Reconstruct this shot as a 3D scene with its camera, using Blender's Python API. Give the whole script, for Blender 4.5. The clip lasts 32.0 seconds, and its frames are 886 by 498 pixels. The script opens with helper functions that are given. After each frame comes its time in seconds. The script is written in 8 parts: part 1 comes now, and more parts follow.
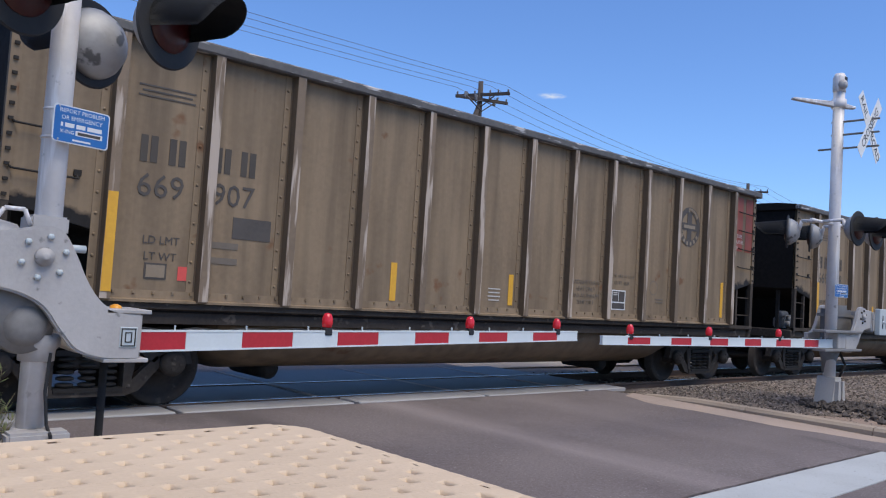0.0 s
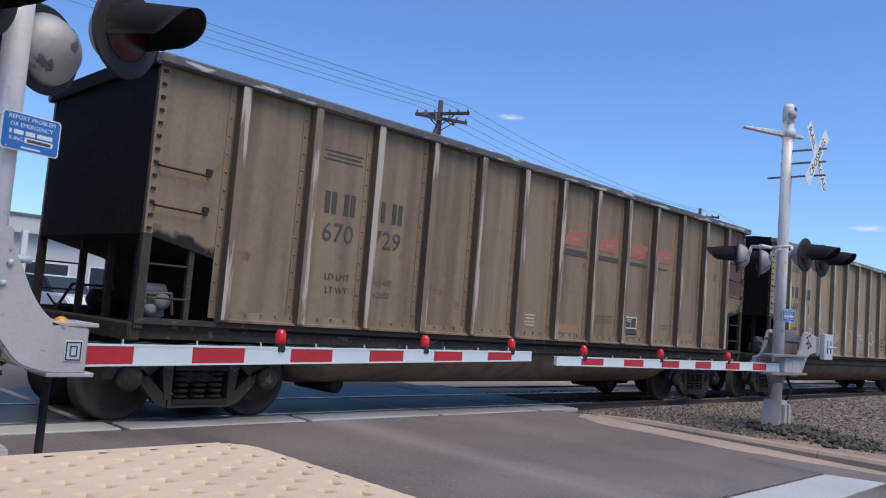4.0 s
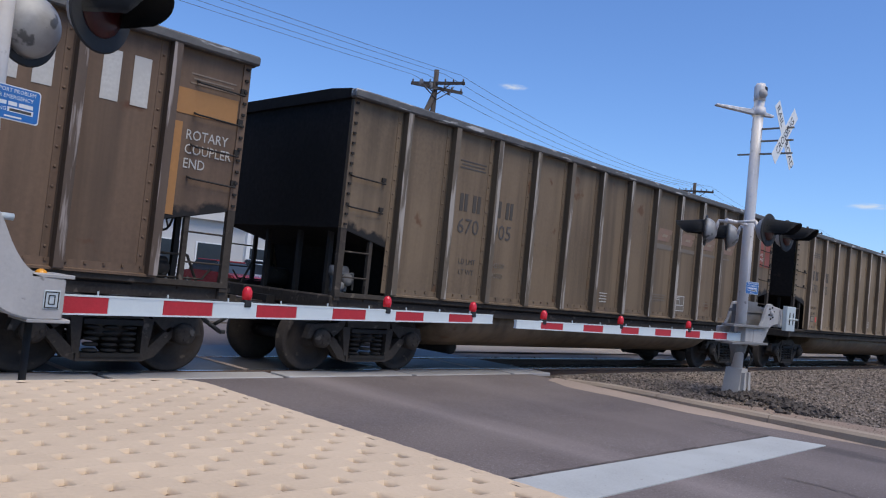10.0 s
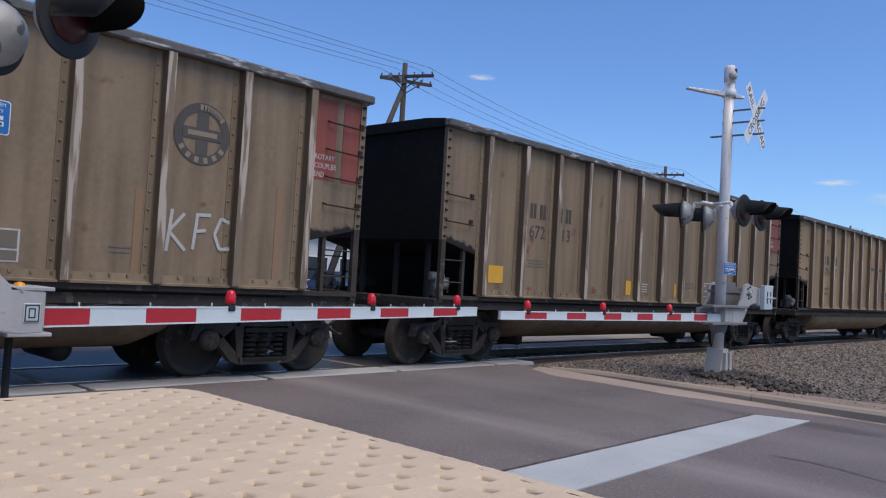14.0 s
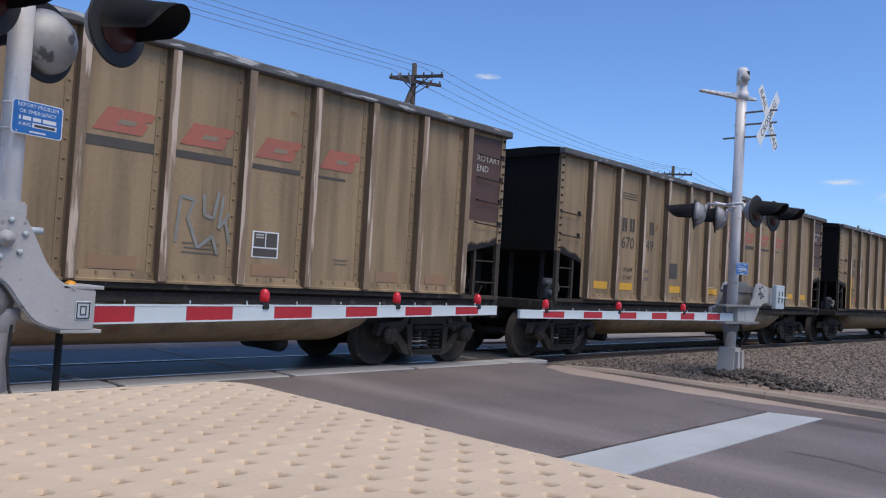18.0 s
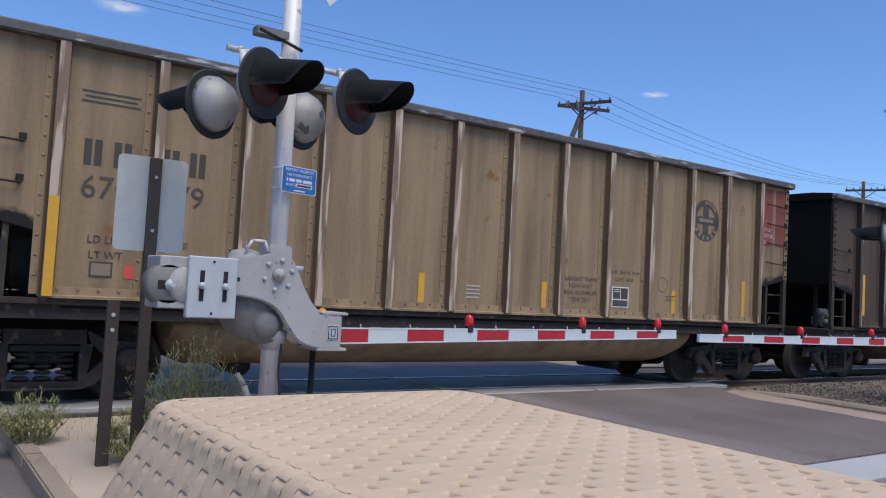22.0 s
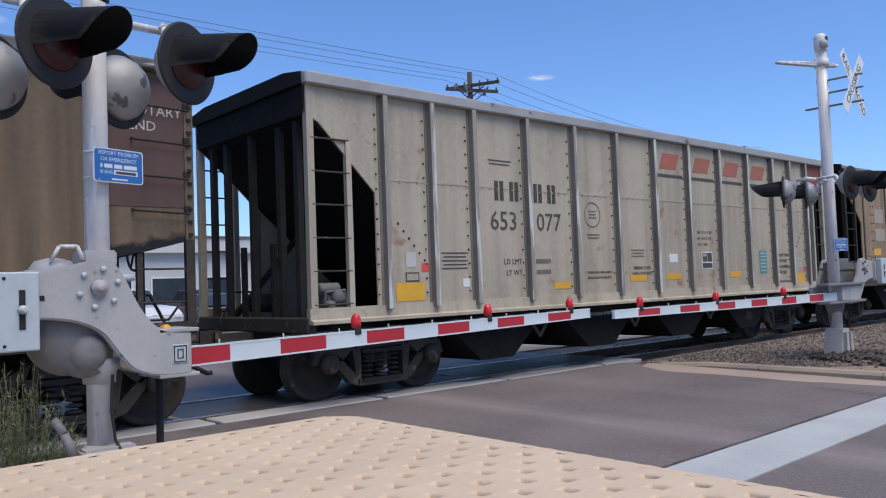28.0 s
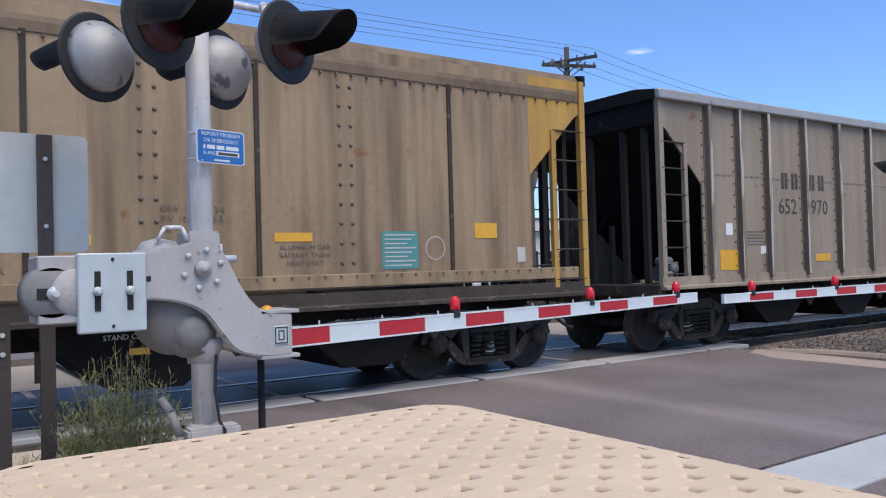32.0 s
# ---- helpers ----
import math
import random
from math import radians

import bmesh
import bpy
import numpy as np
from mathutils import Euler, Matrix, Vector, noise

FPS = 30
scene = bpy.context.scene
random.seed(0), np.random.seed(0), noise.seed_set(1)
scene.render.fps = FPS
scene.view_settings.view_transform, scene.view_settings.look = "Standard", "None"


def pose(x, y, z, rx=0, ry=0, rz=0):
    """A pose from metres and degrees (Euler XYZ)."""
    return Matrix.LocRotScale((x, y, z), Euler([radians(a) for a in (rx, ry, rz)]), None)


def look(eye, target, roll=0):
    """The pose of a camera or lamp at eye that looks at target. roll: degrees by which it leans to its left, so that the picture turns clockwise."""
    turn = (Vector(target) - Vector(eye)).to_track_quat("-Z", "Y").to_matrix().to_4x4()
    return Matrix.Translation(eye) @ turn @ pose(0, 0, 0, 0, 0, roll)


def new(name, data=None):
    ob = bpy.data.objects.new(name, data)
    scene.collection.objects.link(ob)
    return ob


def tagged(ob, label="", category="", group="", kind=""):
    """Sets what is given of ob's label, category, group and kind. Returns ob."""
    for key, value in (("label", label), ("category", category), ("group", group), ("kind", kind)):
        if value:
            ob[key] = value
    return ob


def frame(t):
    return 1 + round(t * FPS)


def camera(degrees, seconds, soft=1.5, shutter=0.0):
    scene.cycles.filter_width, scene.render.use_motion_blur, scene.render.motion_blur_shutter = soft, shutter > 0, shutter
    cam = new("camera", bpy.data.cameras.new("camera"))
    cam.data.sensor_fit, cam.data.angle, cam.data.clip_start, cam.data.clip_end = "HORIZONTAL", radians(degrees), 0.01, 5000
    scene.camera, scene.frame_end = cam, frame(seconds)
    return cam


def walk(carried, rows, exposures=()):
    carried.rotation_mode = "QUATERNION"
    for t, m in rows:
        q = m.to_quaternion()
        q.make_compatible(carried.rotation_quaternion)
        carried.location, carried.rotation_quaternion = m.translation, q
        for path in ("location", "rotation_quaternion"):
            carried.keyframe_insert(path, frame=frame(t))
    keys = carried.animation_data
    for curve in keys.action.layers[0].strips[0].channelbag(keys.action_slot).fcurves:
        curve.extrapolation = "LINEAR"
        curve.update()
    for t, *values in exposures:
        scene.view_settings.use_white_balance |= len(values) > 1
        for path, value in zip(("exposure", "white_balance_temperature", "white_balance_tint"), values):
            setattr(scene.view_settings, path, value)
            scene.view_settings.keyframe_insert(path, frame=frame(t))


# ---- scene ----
cam = camera(58.0, 32.0, soft=1.15)
PATH = [
    (0, (0.101, 0.452, 1.49), (1.434, 1.939, 1.6), 3.6),
    (0.5, (0.093, 0.456, 1.485), (1.397, 1.968, 1.593), 4.1),
    (1, (0.097, 0.463, 1.489), (1.385, 1.989, 1.59), 4.4),
    (1.5, (0.095, 0.443, 1.488), (1.394, 1.96, 1.59), 4.4),
    (2, (0.095, 0.434, 1.493), (1.428, 1.921, 1.61), 3.8),
    (2.5, (0.094, 0.441, 1.5), (1.448, 1.908, 1.618), 3.0),
    (4.5, (0.111, 0.467, 1.493), (1.536, 1.86, 1.658), 5.3),
    (5, (0.042, 0.429, 1.491), (1.499, 1.793, 1.624), 5.4),
    (5.5, (-0.011, 0.43, 1.476), (1.504, 1.731, 1.594), 4.5),
    (6, (-0.04, 0.404, 1.475), (1.517, 1.654, 1.585), 2.6),
    (6.5, (-0.1, 0.283, 1.474), (1.397, 1.605, 1.583), 3.4),
    (7, (-0.173, 0.235, 1.454), (1.233, 1.654, 1.543), 4.1),
    (7.5, (-0.106, 0.213, 1.441), (1.254, 1.677, 1.511), 5.5),
    (8, (-0.012, 0.156, 1.463), (1.369, 1.601, 1.553), 6.0),
    (8.5, (0.018, 0.005, 1.47), (1.414, 1.434, 1.58), 5.7),
    (9, (0.011, -0.121, 1.469), (1.392, 1.323, 1.572), 6.3),
    (9.5, (0.013, -0.164, 1.463), (1.398, 1.276, 1.567), 5.6),
    (10, (0.014, -0.138, 1.469), (1.43, 1.271, 1.555), 5.8),
    (10.5, (0.017, -0.179, 1.466), (1.439, 1.223, 1.575), 5.8),
    (11, (0.017, -0.18, 1.479), (1.454, 1.204, 1.613), 5.8),
    (11.5, (0.013, -0.198, 1.473), (1.451, 1.186, 1.612), 5.4),
    (12, (0.017, -0.197, 1.472), (1.448, 1.191, 1.634), 5.2),
    (12.5, (0.021, -0.202, 1.482), (1.469, 1.166, 1.652), 5.3),
    (13, (0.025, -0.191, 1.473), (1.486, 1.168, 1.609), 4.9),
    (13.5, (0.007, -0.148, 1.473), (1.468, 1.214, 1.567), 4.6),
    (14, (-0.013, -0.058, 1.478), (1.449, 1.306, 1.551), 3.3),
    (14.5, (-0.028, 0.031, 1.474), (1.446, 1.381, 1.546), 2.7),
    (16.5, (-0.015, -0.201, 1.47), (1.463, 1.146, 1.542), 3.0),
    (17, (-0.099, -0.17, 1.473), (1.38, 1.174, 1.564), 2.7),
    (17.5, (-0.237, -0.112, 1.476), (1.23, 1.245, 1.56), 2.7),
    (18, (-0.286, -0.073, 1.471), (1.166, 1.301, 1.541), 3.4),
    (18.5, (-0.303, -0.061, 1.47), (1.147, 1.315, 1.536), 4.5),
    (19, (-0.336, -0.096, 1.475), (1.091, 1.302, 1.57), 5.3),
    (19.5, (-0.37, -0.197, 1.478), (1.011, 1.245, 1.589), 6.1),
    (20, (-0.461, -0.294, 1.473), (0.847, 1.216, 1.564), 5.6),
    (20.5, (-0.579, -0.316, 1.485), (0.655, 1.256, 1.57), 4.5),
    (21, (-0.797, -0.316, 1.491), (0.377, 1.301, 1.578), 3.6),
    (21.5, (-0.946, -0.392, 1.5), (0.189, 1.252, 1.589), 3.4),
    (22, (-1.047, -0.598, 1.489), (0.087, 1.046, 1.596), 3.1),
    (22.5, (-1.17, -0.754, 1.496), (0.111, 0.779, 1.591), 2.9),
    (23, (-1.294, -0.829, 1.484), (0.172, 0.531, 1.526), 2.1),
    (23.5, (-1.303, -0.855, 1.482), (0.223, 0.437, 1.459), 1.6),
    (24, (-1.141, -0.832, 1.477), (0.377, 0.47, 1.485), 1.6),
    (24.5, (-1.002, -0.771, 1.479), (0.499, 0.55, 1.485), 1.4),
    (25, (-0.854, -0.656, 1.481), (0.636, 0.679, 1.497), 0.8),
    (25.5, (-0.709, -0.563, 1.487), (0.772, 0.779, 1.534), -0.6),
    (27.5, (-0.328, 0.073, 1.488), (1.072, 1.499, 1.566), -2.0),
    (28, (-0.227, 0.205, 1.49), (1.099, 1.7, 1.581), -2.1),
    (28.5, (-0.139, 0.336, 1.5), (1.124, 1.881, 1.631), -2.5),
    (29, (-0.178, 0.444, 1.499), (1.118, 1.964, 1.59), -3.9),
    (29.5, (-0.215, 0.5, 1.494), (1.141, 1.969, 1.569), -4.1),
    (30, (-0.187, 0.476, 1.498), (1.188, 1.925, 1.599), -3.6),
    (30.5, (-0.156, 0.416, 1.518), (1.177, 1.904, 1.619), -2.6),
    (31, (-0.158, 0.383, 1.51), (1.091, 1.944, 1.578), -2.2),
    (31.5, (-0.172, 0.422, 1.524), (1.004, 2.039, 1.571), -2.2),
    (32, (-0.155, 0.381, 1.523), (0.987, 2.022, 1.567), -1.6),
]
walk(cam, [(t, look(eye, target, roll)) for t, eye, target, roll in PATH], [(0, 0.05), (5, 0.0), (7, -0.08), (8, 0.0), (10, -0.08), (13, -0.18), (17, -0.08), (19, -0.1), (21, -0.02), (22, -0.1), (23, -0.2), (25, -0.15), (28, 0.0), (31, 0.0), (32, 0.2)])

# ---------- world and light ----------
world = bpy.data.worlds.new("world")
scene.world = world
world.use_nodes = True
SUN = Vector((0.02, -0.5, 1.0)).normalized()
wn = world.node_tree.nodes
sky = wn.new("ShaderNodeTexSky")
sky.sky_type = "NISHITA"
sky.sun_disc = False
sky.sun_elevation = math.asin(SUN.z)
sky.sun_rotation = math.atan2(SUN.x, SUN.y)
sky.air_density, sky.dust_density, sky.ozone_density = 1.0, 0.4, 2.0
tint = wn.new("ShaderNodeMix")
tint.data_type, tint.blend_type = "RGBA", "MULTIPLY"
tint.inputs[0].default_value, tint.inputs[7].default_value = 1.0, (0.72, 0.95, 1.33, 1)
world.node_tree.links.new(sky.outputs[0], tint.inputs[6])
world.node_tree.links.new(tint.outputs[2], wn["Background"].inputs[0])
wn["Background"].inputs[1].default_value = 0.135
sun = new("sun", bpy.data.lights.new("sun", "SUN"))
sun.data.energy, sun.data.angle, sun.data.color = 3.2, radians(45), (1.0, 0.91, 0.76)
sun.matrix_basis = look(SUN * 60, (0, 0, 0))


# ---------- materials ----------
def surface(name, tones, rough=0.7, metal=0.0, grain=40.0, patch=1.2, bump=0.15, streak=0.0, spots=None, island=0.0, obj=0.0, lanes=(), scuff=None, roam=True, spec=0.5, soot=None):
    """A worn surface: two tones mixed by coarse patches and fine grain, with streaks down z, spots and relief."""
    m = bpy.data.materials.new(name)
    m.use_nodes = True
    n, l = m.node_tree.nodes, m.node_tree.links
    p = n["Principled BSDF"]
    co = n.new("ShaderNodeTexCoord")
    own, span, place = n.new("ShaderNodeObjectInfo"), n.new("ShaderNodeVectorMath"), n.new("ShaderNodeVectorMath")
    span.operation, place.operation = "SCALE", "ADD"
    span.inputs[0].default_value = (31.0, 17.0, 23.0) if roam else (0, 0, 0)
    l.new(own.outputs["Random"], span.inputs["Scale"])
    l.new(co.outputs["Object"], place.inputs[0])
    l.new(span.outputs[0], place.inputs[1])

    def noise_of(scale, detail=4.0, stretch=None):
        t = n.new("ShaderNodeTexNoise")
        t.inputs["Scale"].default_value, t.inputs["Detail"].default_value = scale, detail
        if stretch:
            mp = n.new("ShaderNodeMapping")
            mp.inputs["Scale"].default_value = stretch
            l.new(place.outputs[0], mp.inputs["Vector"])
            l.new(mp.outputs["Vector"], t.inputs["Vector"])
        else:
            l.new(place.outputs[0], t.inputs["Vector"])
        return t.outputs["Fac"]

    def ramp(src, a, b):
        r = n.new("ShaderNodeMapRange")
        r.inputs["From Min"].default_value, r.inputs["From Max"].default_value = a, b
        l.new(src, r.inputs["Value"])
        return r.outputs["Result"]

    def mix(f, a, b, kind="MIX"):
        x = n.new("ShaderNodeMix")
        x.data_type, x.blend_type = "RGBA", kind
        for i, v in ((0, f), (6, a), (7, b)):
            if isinstance(v, (int, float)):
                x.inputs[i].default_value = v
            elif isinstance(v, tuple):
                x.inputs[i].default_value = (*v, 1)
            else:
                l.new(v, x.inputs[i])
        return x.outputs[2]

    fine = noise_of(grain, 6)
    c = mix(ramp(noise_of(patch, 5), 0.35, 0.65), tones[0], tones[1])
    c = mix(ramp(fine, 0.3, 0.7), c, tones[2] if len(tones) > 2 else tones[1])
    if len(tones) > 2:
        c = mix(0.45, c, mix(ramp(noise_of(patch, 5), 0.35, 0.65), tones[0], tones[1]))
    if streak:
        s = noise_of(1.0, 5, (4.5, 4.5, 0.3))
        c = mix(ramp(s, 0.42, 0.85), c, mix(streak, c, (0.03, 0.022, 0.016)))
        s2 = noise_of(1.0, 4, (22.0, 22.0, 0.8))
        c = mix(ramp(s2, 0.55, 0.8), c, mix(streak * 0.7, c, tones[1]))
    if scuff:
        # Rubbed, paler marks drawn out along one axis.
        c = mix(ramp(noise_of(1.0, 6, scuff[1]), scuff[2], scuff[2] + 0.07), c, scuff[0])
    if spots:
        c = mix(ramp(noise_of(spots[1], 5), spots[2], spots[2] + 0.06), c, spots[0])
    for x0, half, colour, share in lanes:
        # Worn strips along y, ragged at their edges.
        sep, d = n.new("ShaderNodeSeparateXYZ"), n.new("ShaderNodeMath")
        l.new(co.outputs["Object"], sep.inputs[0])
        d.operation, d.inputs[1].default_value = "SUBTRACT", x0
        l.new(sep.outputs[0], d.inputs[0])
        e = n.new("ShaderNodeMath")
        e.operation = "ABSOLUTE"
        l.new(d.outputs[0], e.inputs[0])
        q = n.new("ShaderNodeMath")
        q.operation, q.inputs[1].default_value = "MULTIPLY_ADD", half * 1.4
        l.new(noise_of(1.0, 4, (1.6, 0.25, 1.0)), q.inputs[0])
        l.new(e.outputs[0], q.inputs[2])
        f = ramp(q.outputs[0], half * 1.7, half * 0.6)
        g = n.new("ShaderNodeMath")
        g.operation, g.inputs[1].default_value = "MULTIPLY", share
        l.new(f, g.inputs[0])
        c = mix(g.outputs[0], c, colour)
    if soot:
        # Coal dust clings in a ragged band above a line that falls inwards from the wagon's end.
        sep, side, rise, edge = n.new("ShaderNodeSeparateXYZ"), n.new("ShaderNodeMath"), n.new("ShaderNodeMath"), n.new("ShaderNodeMath")
        l.new(co.outputs["Object"], sep.inputs[0])
        side.operation, rise.operation, edge.operation = "ABSOLUTE", "MULTIPLY_ADD", "SUBTRACT"
        l.new(sep.outputs[0], side.inputs[0])
        l.new(side.outputs[0], rise.inputs[0])
        rise.inputs[1].default_value, rise.inputs[2].default_value = soot
        l.new(sep.outputs[2], edge.inputs[0])
        l.new(rise.outputs[0], edge.inputs[1])
        rag = n.new("ShaderNodeMath")
        rag.operation, rag.inputs[1].default_value = "MULTIPLY_ADD", -0.34
        l.new(noise_of(5.0, 7), rag.inputs[0])
        l.new(edge.outputs[0], rag.inputs[2])
        c = mix(ramp(rag.outputs[0], -0.02, -0.09), c, (0.012, 0.01, 0.009))
    if island:
        g = n.new("ShaderNodeNewGeometry")
        v = ramp(g.outputs["Random Per Island"], 0, 1)
        h = n.new("ShaderNodeHueSaturation")
        mr = n.new("ShaderNodeMapRange")
        mr.inputs["To Min"].default_value, mr.inputs["To Max"].default_value = 1 - island, 1 + island
        l.new(v, mr.inputs["Value"])
        l.new(mr.outputs["Result"], h.inputs["Value"])
        l.new(c, h.inputs["Color"])
        c = h.outputs["Color"]
    if obj:
        g = n.new("ShaderNodeObjectInfo")
        h = n.new("ShaderNodeHueSaturation")
        mr = n.new("ShaderNodeMapRange")
        mr.inputs["To Min"].default_value, mr.inputs["To Max"].default_value = 1 - obj, 1 + obj
        l.new(g.outputs["Random"], mr.inputs["Value"])
        l.new(mr.outputs["Result"], h.inputs["Value"])
        l.new(c, h.inputs["Color"])
        c = h.outputs["Color"]
    l.new(c, p.inputs["Base Color"])
    rr = n.new("ShaderNodeMapRange")
    rr.inputs["To Min"].default_value, rr.inputs["To Max"].default_value = max(rough - 0.12, 0.03), min(rough + 0.12, 1)
    l.new(fine, rr.inputs["Value"])
    l.new(rr.outputs["Result"], p.inputs["Roughness"])
    p.inputs["Metallic"].default_value = metal
    p.inputs["Specular IOR Level"].default_value = spec
    if bump:
        b = n.new("ShaderNodeBump")
        b.inputs["Strength"].default_value, b.inputs["Distance"].default_value = bump, 0.01
        l.new(fine, b.inputs["Height"])
        l.new(b.outputs["Normal"], p.inputs["Normal"])
    return m


def glow(name, colour, strength):
    m = bpy.data.materials.new(name)
    m.use_nodes = True
    p = m.node_tree.nodes["Principled BSDF"]
    p.inputs["Base Color"].default_value = (*colour, 1)
    p.inputs["Emission Color"].default_value = (*colour, 1)
    p.inputs["Emission Strength"].default_value = strength
    p.inputs["Roughness"].default_value = 0.2
    return m


M = {}
M["asphalt"] = surface("asphalt", [(0.14, 0.112, 0.106), (0.19, 0.157, 0.148), (0.08, 0.064, 0.06)], 0.85, grain=38, patch=0.6, bump=0.8, lanes=((4.6, 0.6, (0.1, 0.08, 0.076), 0.5), (9.2, 0.5, (0.21, 0.175, 0.165), 0.35), (6.8, 0.55, (0.3, 0.252, 0.24), 0.5)), roam=False, spots=((0.3, 0.26, 0.25), 55, 0.63), scuff=((0.085, 0.068, 0.064), (0.5, 0.18, 1.0), 0.6))
M["old_asphalt"] = surface("old_asphalt", [(0.15, 0.13, 0.12), (0.2, 0.18, 0.165), (0.09, 0.08, 0.075)], 0.88, grain=60, patch=0.7, bump=0.7)
M["concrete"] = surface("concrete", [(0.46, 0.42, 0.37), (0.38, 0.34, 0.3), (0.5, 0.46, 0.41)], 0.85, grain=50, patch=0.9, bump=0.3)
M["kerb"] = surface("kerb_concrete", [(0.33, 0.262, 0.195), (0.25, 0.195, 0.147), (0.385, 0.315, 0.245)], 0.88, grain=45, patch=1.0, bump=0.4)
M["panel"] = surface("crossing_panel", [(0.4, 0.38, 0.36), (0.3, 0.28, 0.27), (0.46, 0.44, 0.41)], 0.8, grain=40, patch=0.8, bump=0.3, obj=0.12)
M["red_dirt"] = surface("reddish_dirt", [(0.264, 0.188, 0.14), (0.208, 0.148, 0.112), (0.32, 0.24, 0.184)], 0.95, grain=40, patch=1.2, bump=0.8)
M["rubber"] = surface("dark_rubber_panel", [(0.05, 0.05, 0.052), (0.035, 0.035, 0.037), (0.07, 0.07, 0.072)], 0.55, grain=40, patch=1.5, bump=0.2)
M["sand"] = surface("dusty_sand", [(0.36, 0.275, 0.222), (0.28, 0.215, 0.178), (0.41, 0.33, 0.272)], 0.95, grain=70, patch=0.8, bump=0.6)
M["stop_paint"] = surface("road_paint", [(0.42, 0.435, 0.43), (0.35, 0.355, 0.35), (0.47, 0.485, 0.48)], 0.75, grain=45, patch=1.5, bump=0.4, spots=((0.27, 0.255, 0.245), 22, 0.66))
M["dirt"] = surface("dry_dirt", [(0.36, 0.29, 0.22), (0.28, 0.22, 0.17), (0.44, 0.36, 0.28)], 0.95, grain=30, patch=0.15, bump=0.8)
M["gravel"] = surface("gravel_bed", [(0.13, 0.1, 0.08), (0.18, 0.142, 0.112), (0.06, 0.048, 0.04)], 0.95, grain=26, patch=0.5, bump=1.0)
M["stone"] = surface("crushed_stone", [(0.215, 0.17, 0.135), (0.14, 0.11, 0.088), (0.29, 0.24, 0.195)], 0.95, grain=30, patch=4, bump=0.4, island=0.75, spec=0.2)
M["soil"] = surface("dark_soil", [(0.075, 0.06, 0.05), (0.1, 0.08, 0.065), (0.05, 0.04, 0.035)], 0.95, grain=40, patch=3, bump=1.0)
M["weave"] = surface("tan_woven_resin", [(0.59, 0.45, 0.312), (0.53, 0.4, 0.275), (0.63, 0.485, 0.34)], 0.85, grain=60, patch=2.0, bump=0.25, island=0.03)
# Dark brown that paints shade into the dimples of the weave.
M["weave_pit_shade"] = surface("weave_pit_shade", [(0.19, 0.128, 0.085), (0.15, 0.1, 0.067)], 0.95, grain=30, spec=0.1)
M["rail"] = surface("rail_steel", [(0.5, 0.5, 0.5), (0.42, 0.41, 0.4)], 0.25, 1.0, grain=60, bump=0.05)
M["rust"] = surface("rusty_steel", [(0.13, 0.08, 0.055), (0.09, 0.06, 0.045), (0.17, 0.11, 0.075)], 0.8, 0.2, grain=50, patch=4)
M["tie"] = surface("dark_tie_timber", [(0.07, 0.055, 0.045), (0.1, 0.08, 0.065)], 0.9, grain=40, patch=3)
M["galv"] = surface("galvanised_paint", [(0.68, 0.64, 0.61), (0.58, 0.545, 0.52), (0.73, 0.69, 0.66)], 0.55, 0.08, grain=25, patch=3, bump=0.08, streak=0.2, spots=((0.36, 0.34, 0.32), 9, 0.68), scuff=((0.8, 0.78, 0.77), (10.0, 10.0, 0.9), 0.55))
M["mech"] = surface("silver_cast_aluminium", [(0.42, 0.395, 0.375), (0.35, 0.33, 0.312), (0.47, 0.445, 0.42)], 0.65, 0.0, grain=35, patch=3, bump=0.12, streak=0.25, spots=((0.2, 0.19, 0.18), 12, 0.66))
M["plate"] = surface("zinc_plate", [(0.48, 0.52, 0.52), (0.44, 0.475, 0.48), (0.52, 0.56, 0.56)], 0.55, 0.1, grain=20, patch=4, bump=0.05)
M["lamp_back"] = surface("weathered_lamp_back", [(0.36, 0.355, 0.35), (0.27, 0.265, 0.26), (0.42, 0.415, 0.41)], 0.55, 0.15, grain=20, patch=4, bump=0.1, spots=((0.12, 0.12, 0.12), 9, 0.6))
M["case_grey"] = surface("grey_case_paint", [(0.19, 0.18, 0.17), (0.15, 0.142, 0.135), (0.24, 0.228, 0.215)], 0.65, 0.0, grain=25, patch=3, bump=0.1)
M["black"] = surface("black_paint", [(0.012, 0.012, 0.013), (0.02, 0.02, 0.021)], 0.7, grain=30, patch=5, bump=0.05)
M["dark_steel"] = surface("dark_steel", [(0.0306, 0.0272, 0.0242), (0.0204, 0.0184, 0.017), (0.0408, 0.0364, 0.032)], 0.85, grain=30, patch=3, spec=0.25)
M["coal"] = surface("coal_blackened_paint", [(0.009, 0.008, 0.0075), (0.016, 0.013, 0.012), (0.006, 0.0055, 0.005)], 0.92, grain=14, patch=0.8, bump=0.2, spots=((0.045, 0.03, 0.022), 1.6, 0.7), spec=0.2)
M["truck"] = surface("brake_dusted_iron", [(0.058, 0.047, 0.038), (0.037, 0.03, 0.025), (0.08, 0.066, 0.054)], 0.92, grain=25, patch=3, bump=0.3, spots=((0.13, 0.105, 0.082), 7, 0.62), spec=0.2)
M["wheel"] = surface("wheel_steel", [(0.044, 0.035, 0.029), (0.03, 0.024, 0.02), (0.06, 0.048, 0.04)], 0.85, grain=25, patch=5, spots=((0.1, 0.078, 0.06), 6, 0.64), spec=0.25)
M["red"] = surface("red_reflective", [(0.5, 0.02, 0.03), (0.42, 0.018, 0.026)], 0.6, grain=60, patch=8, bump=0.03)
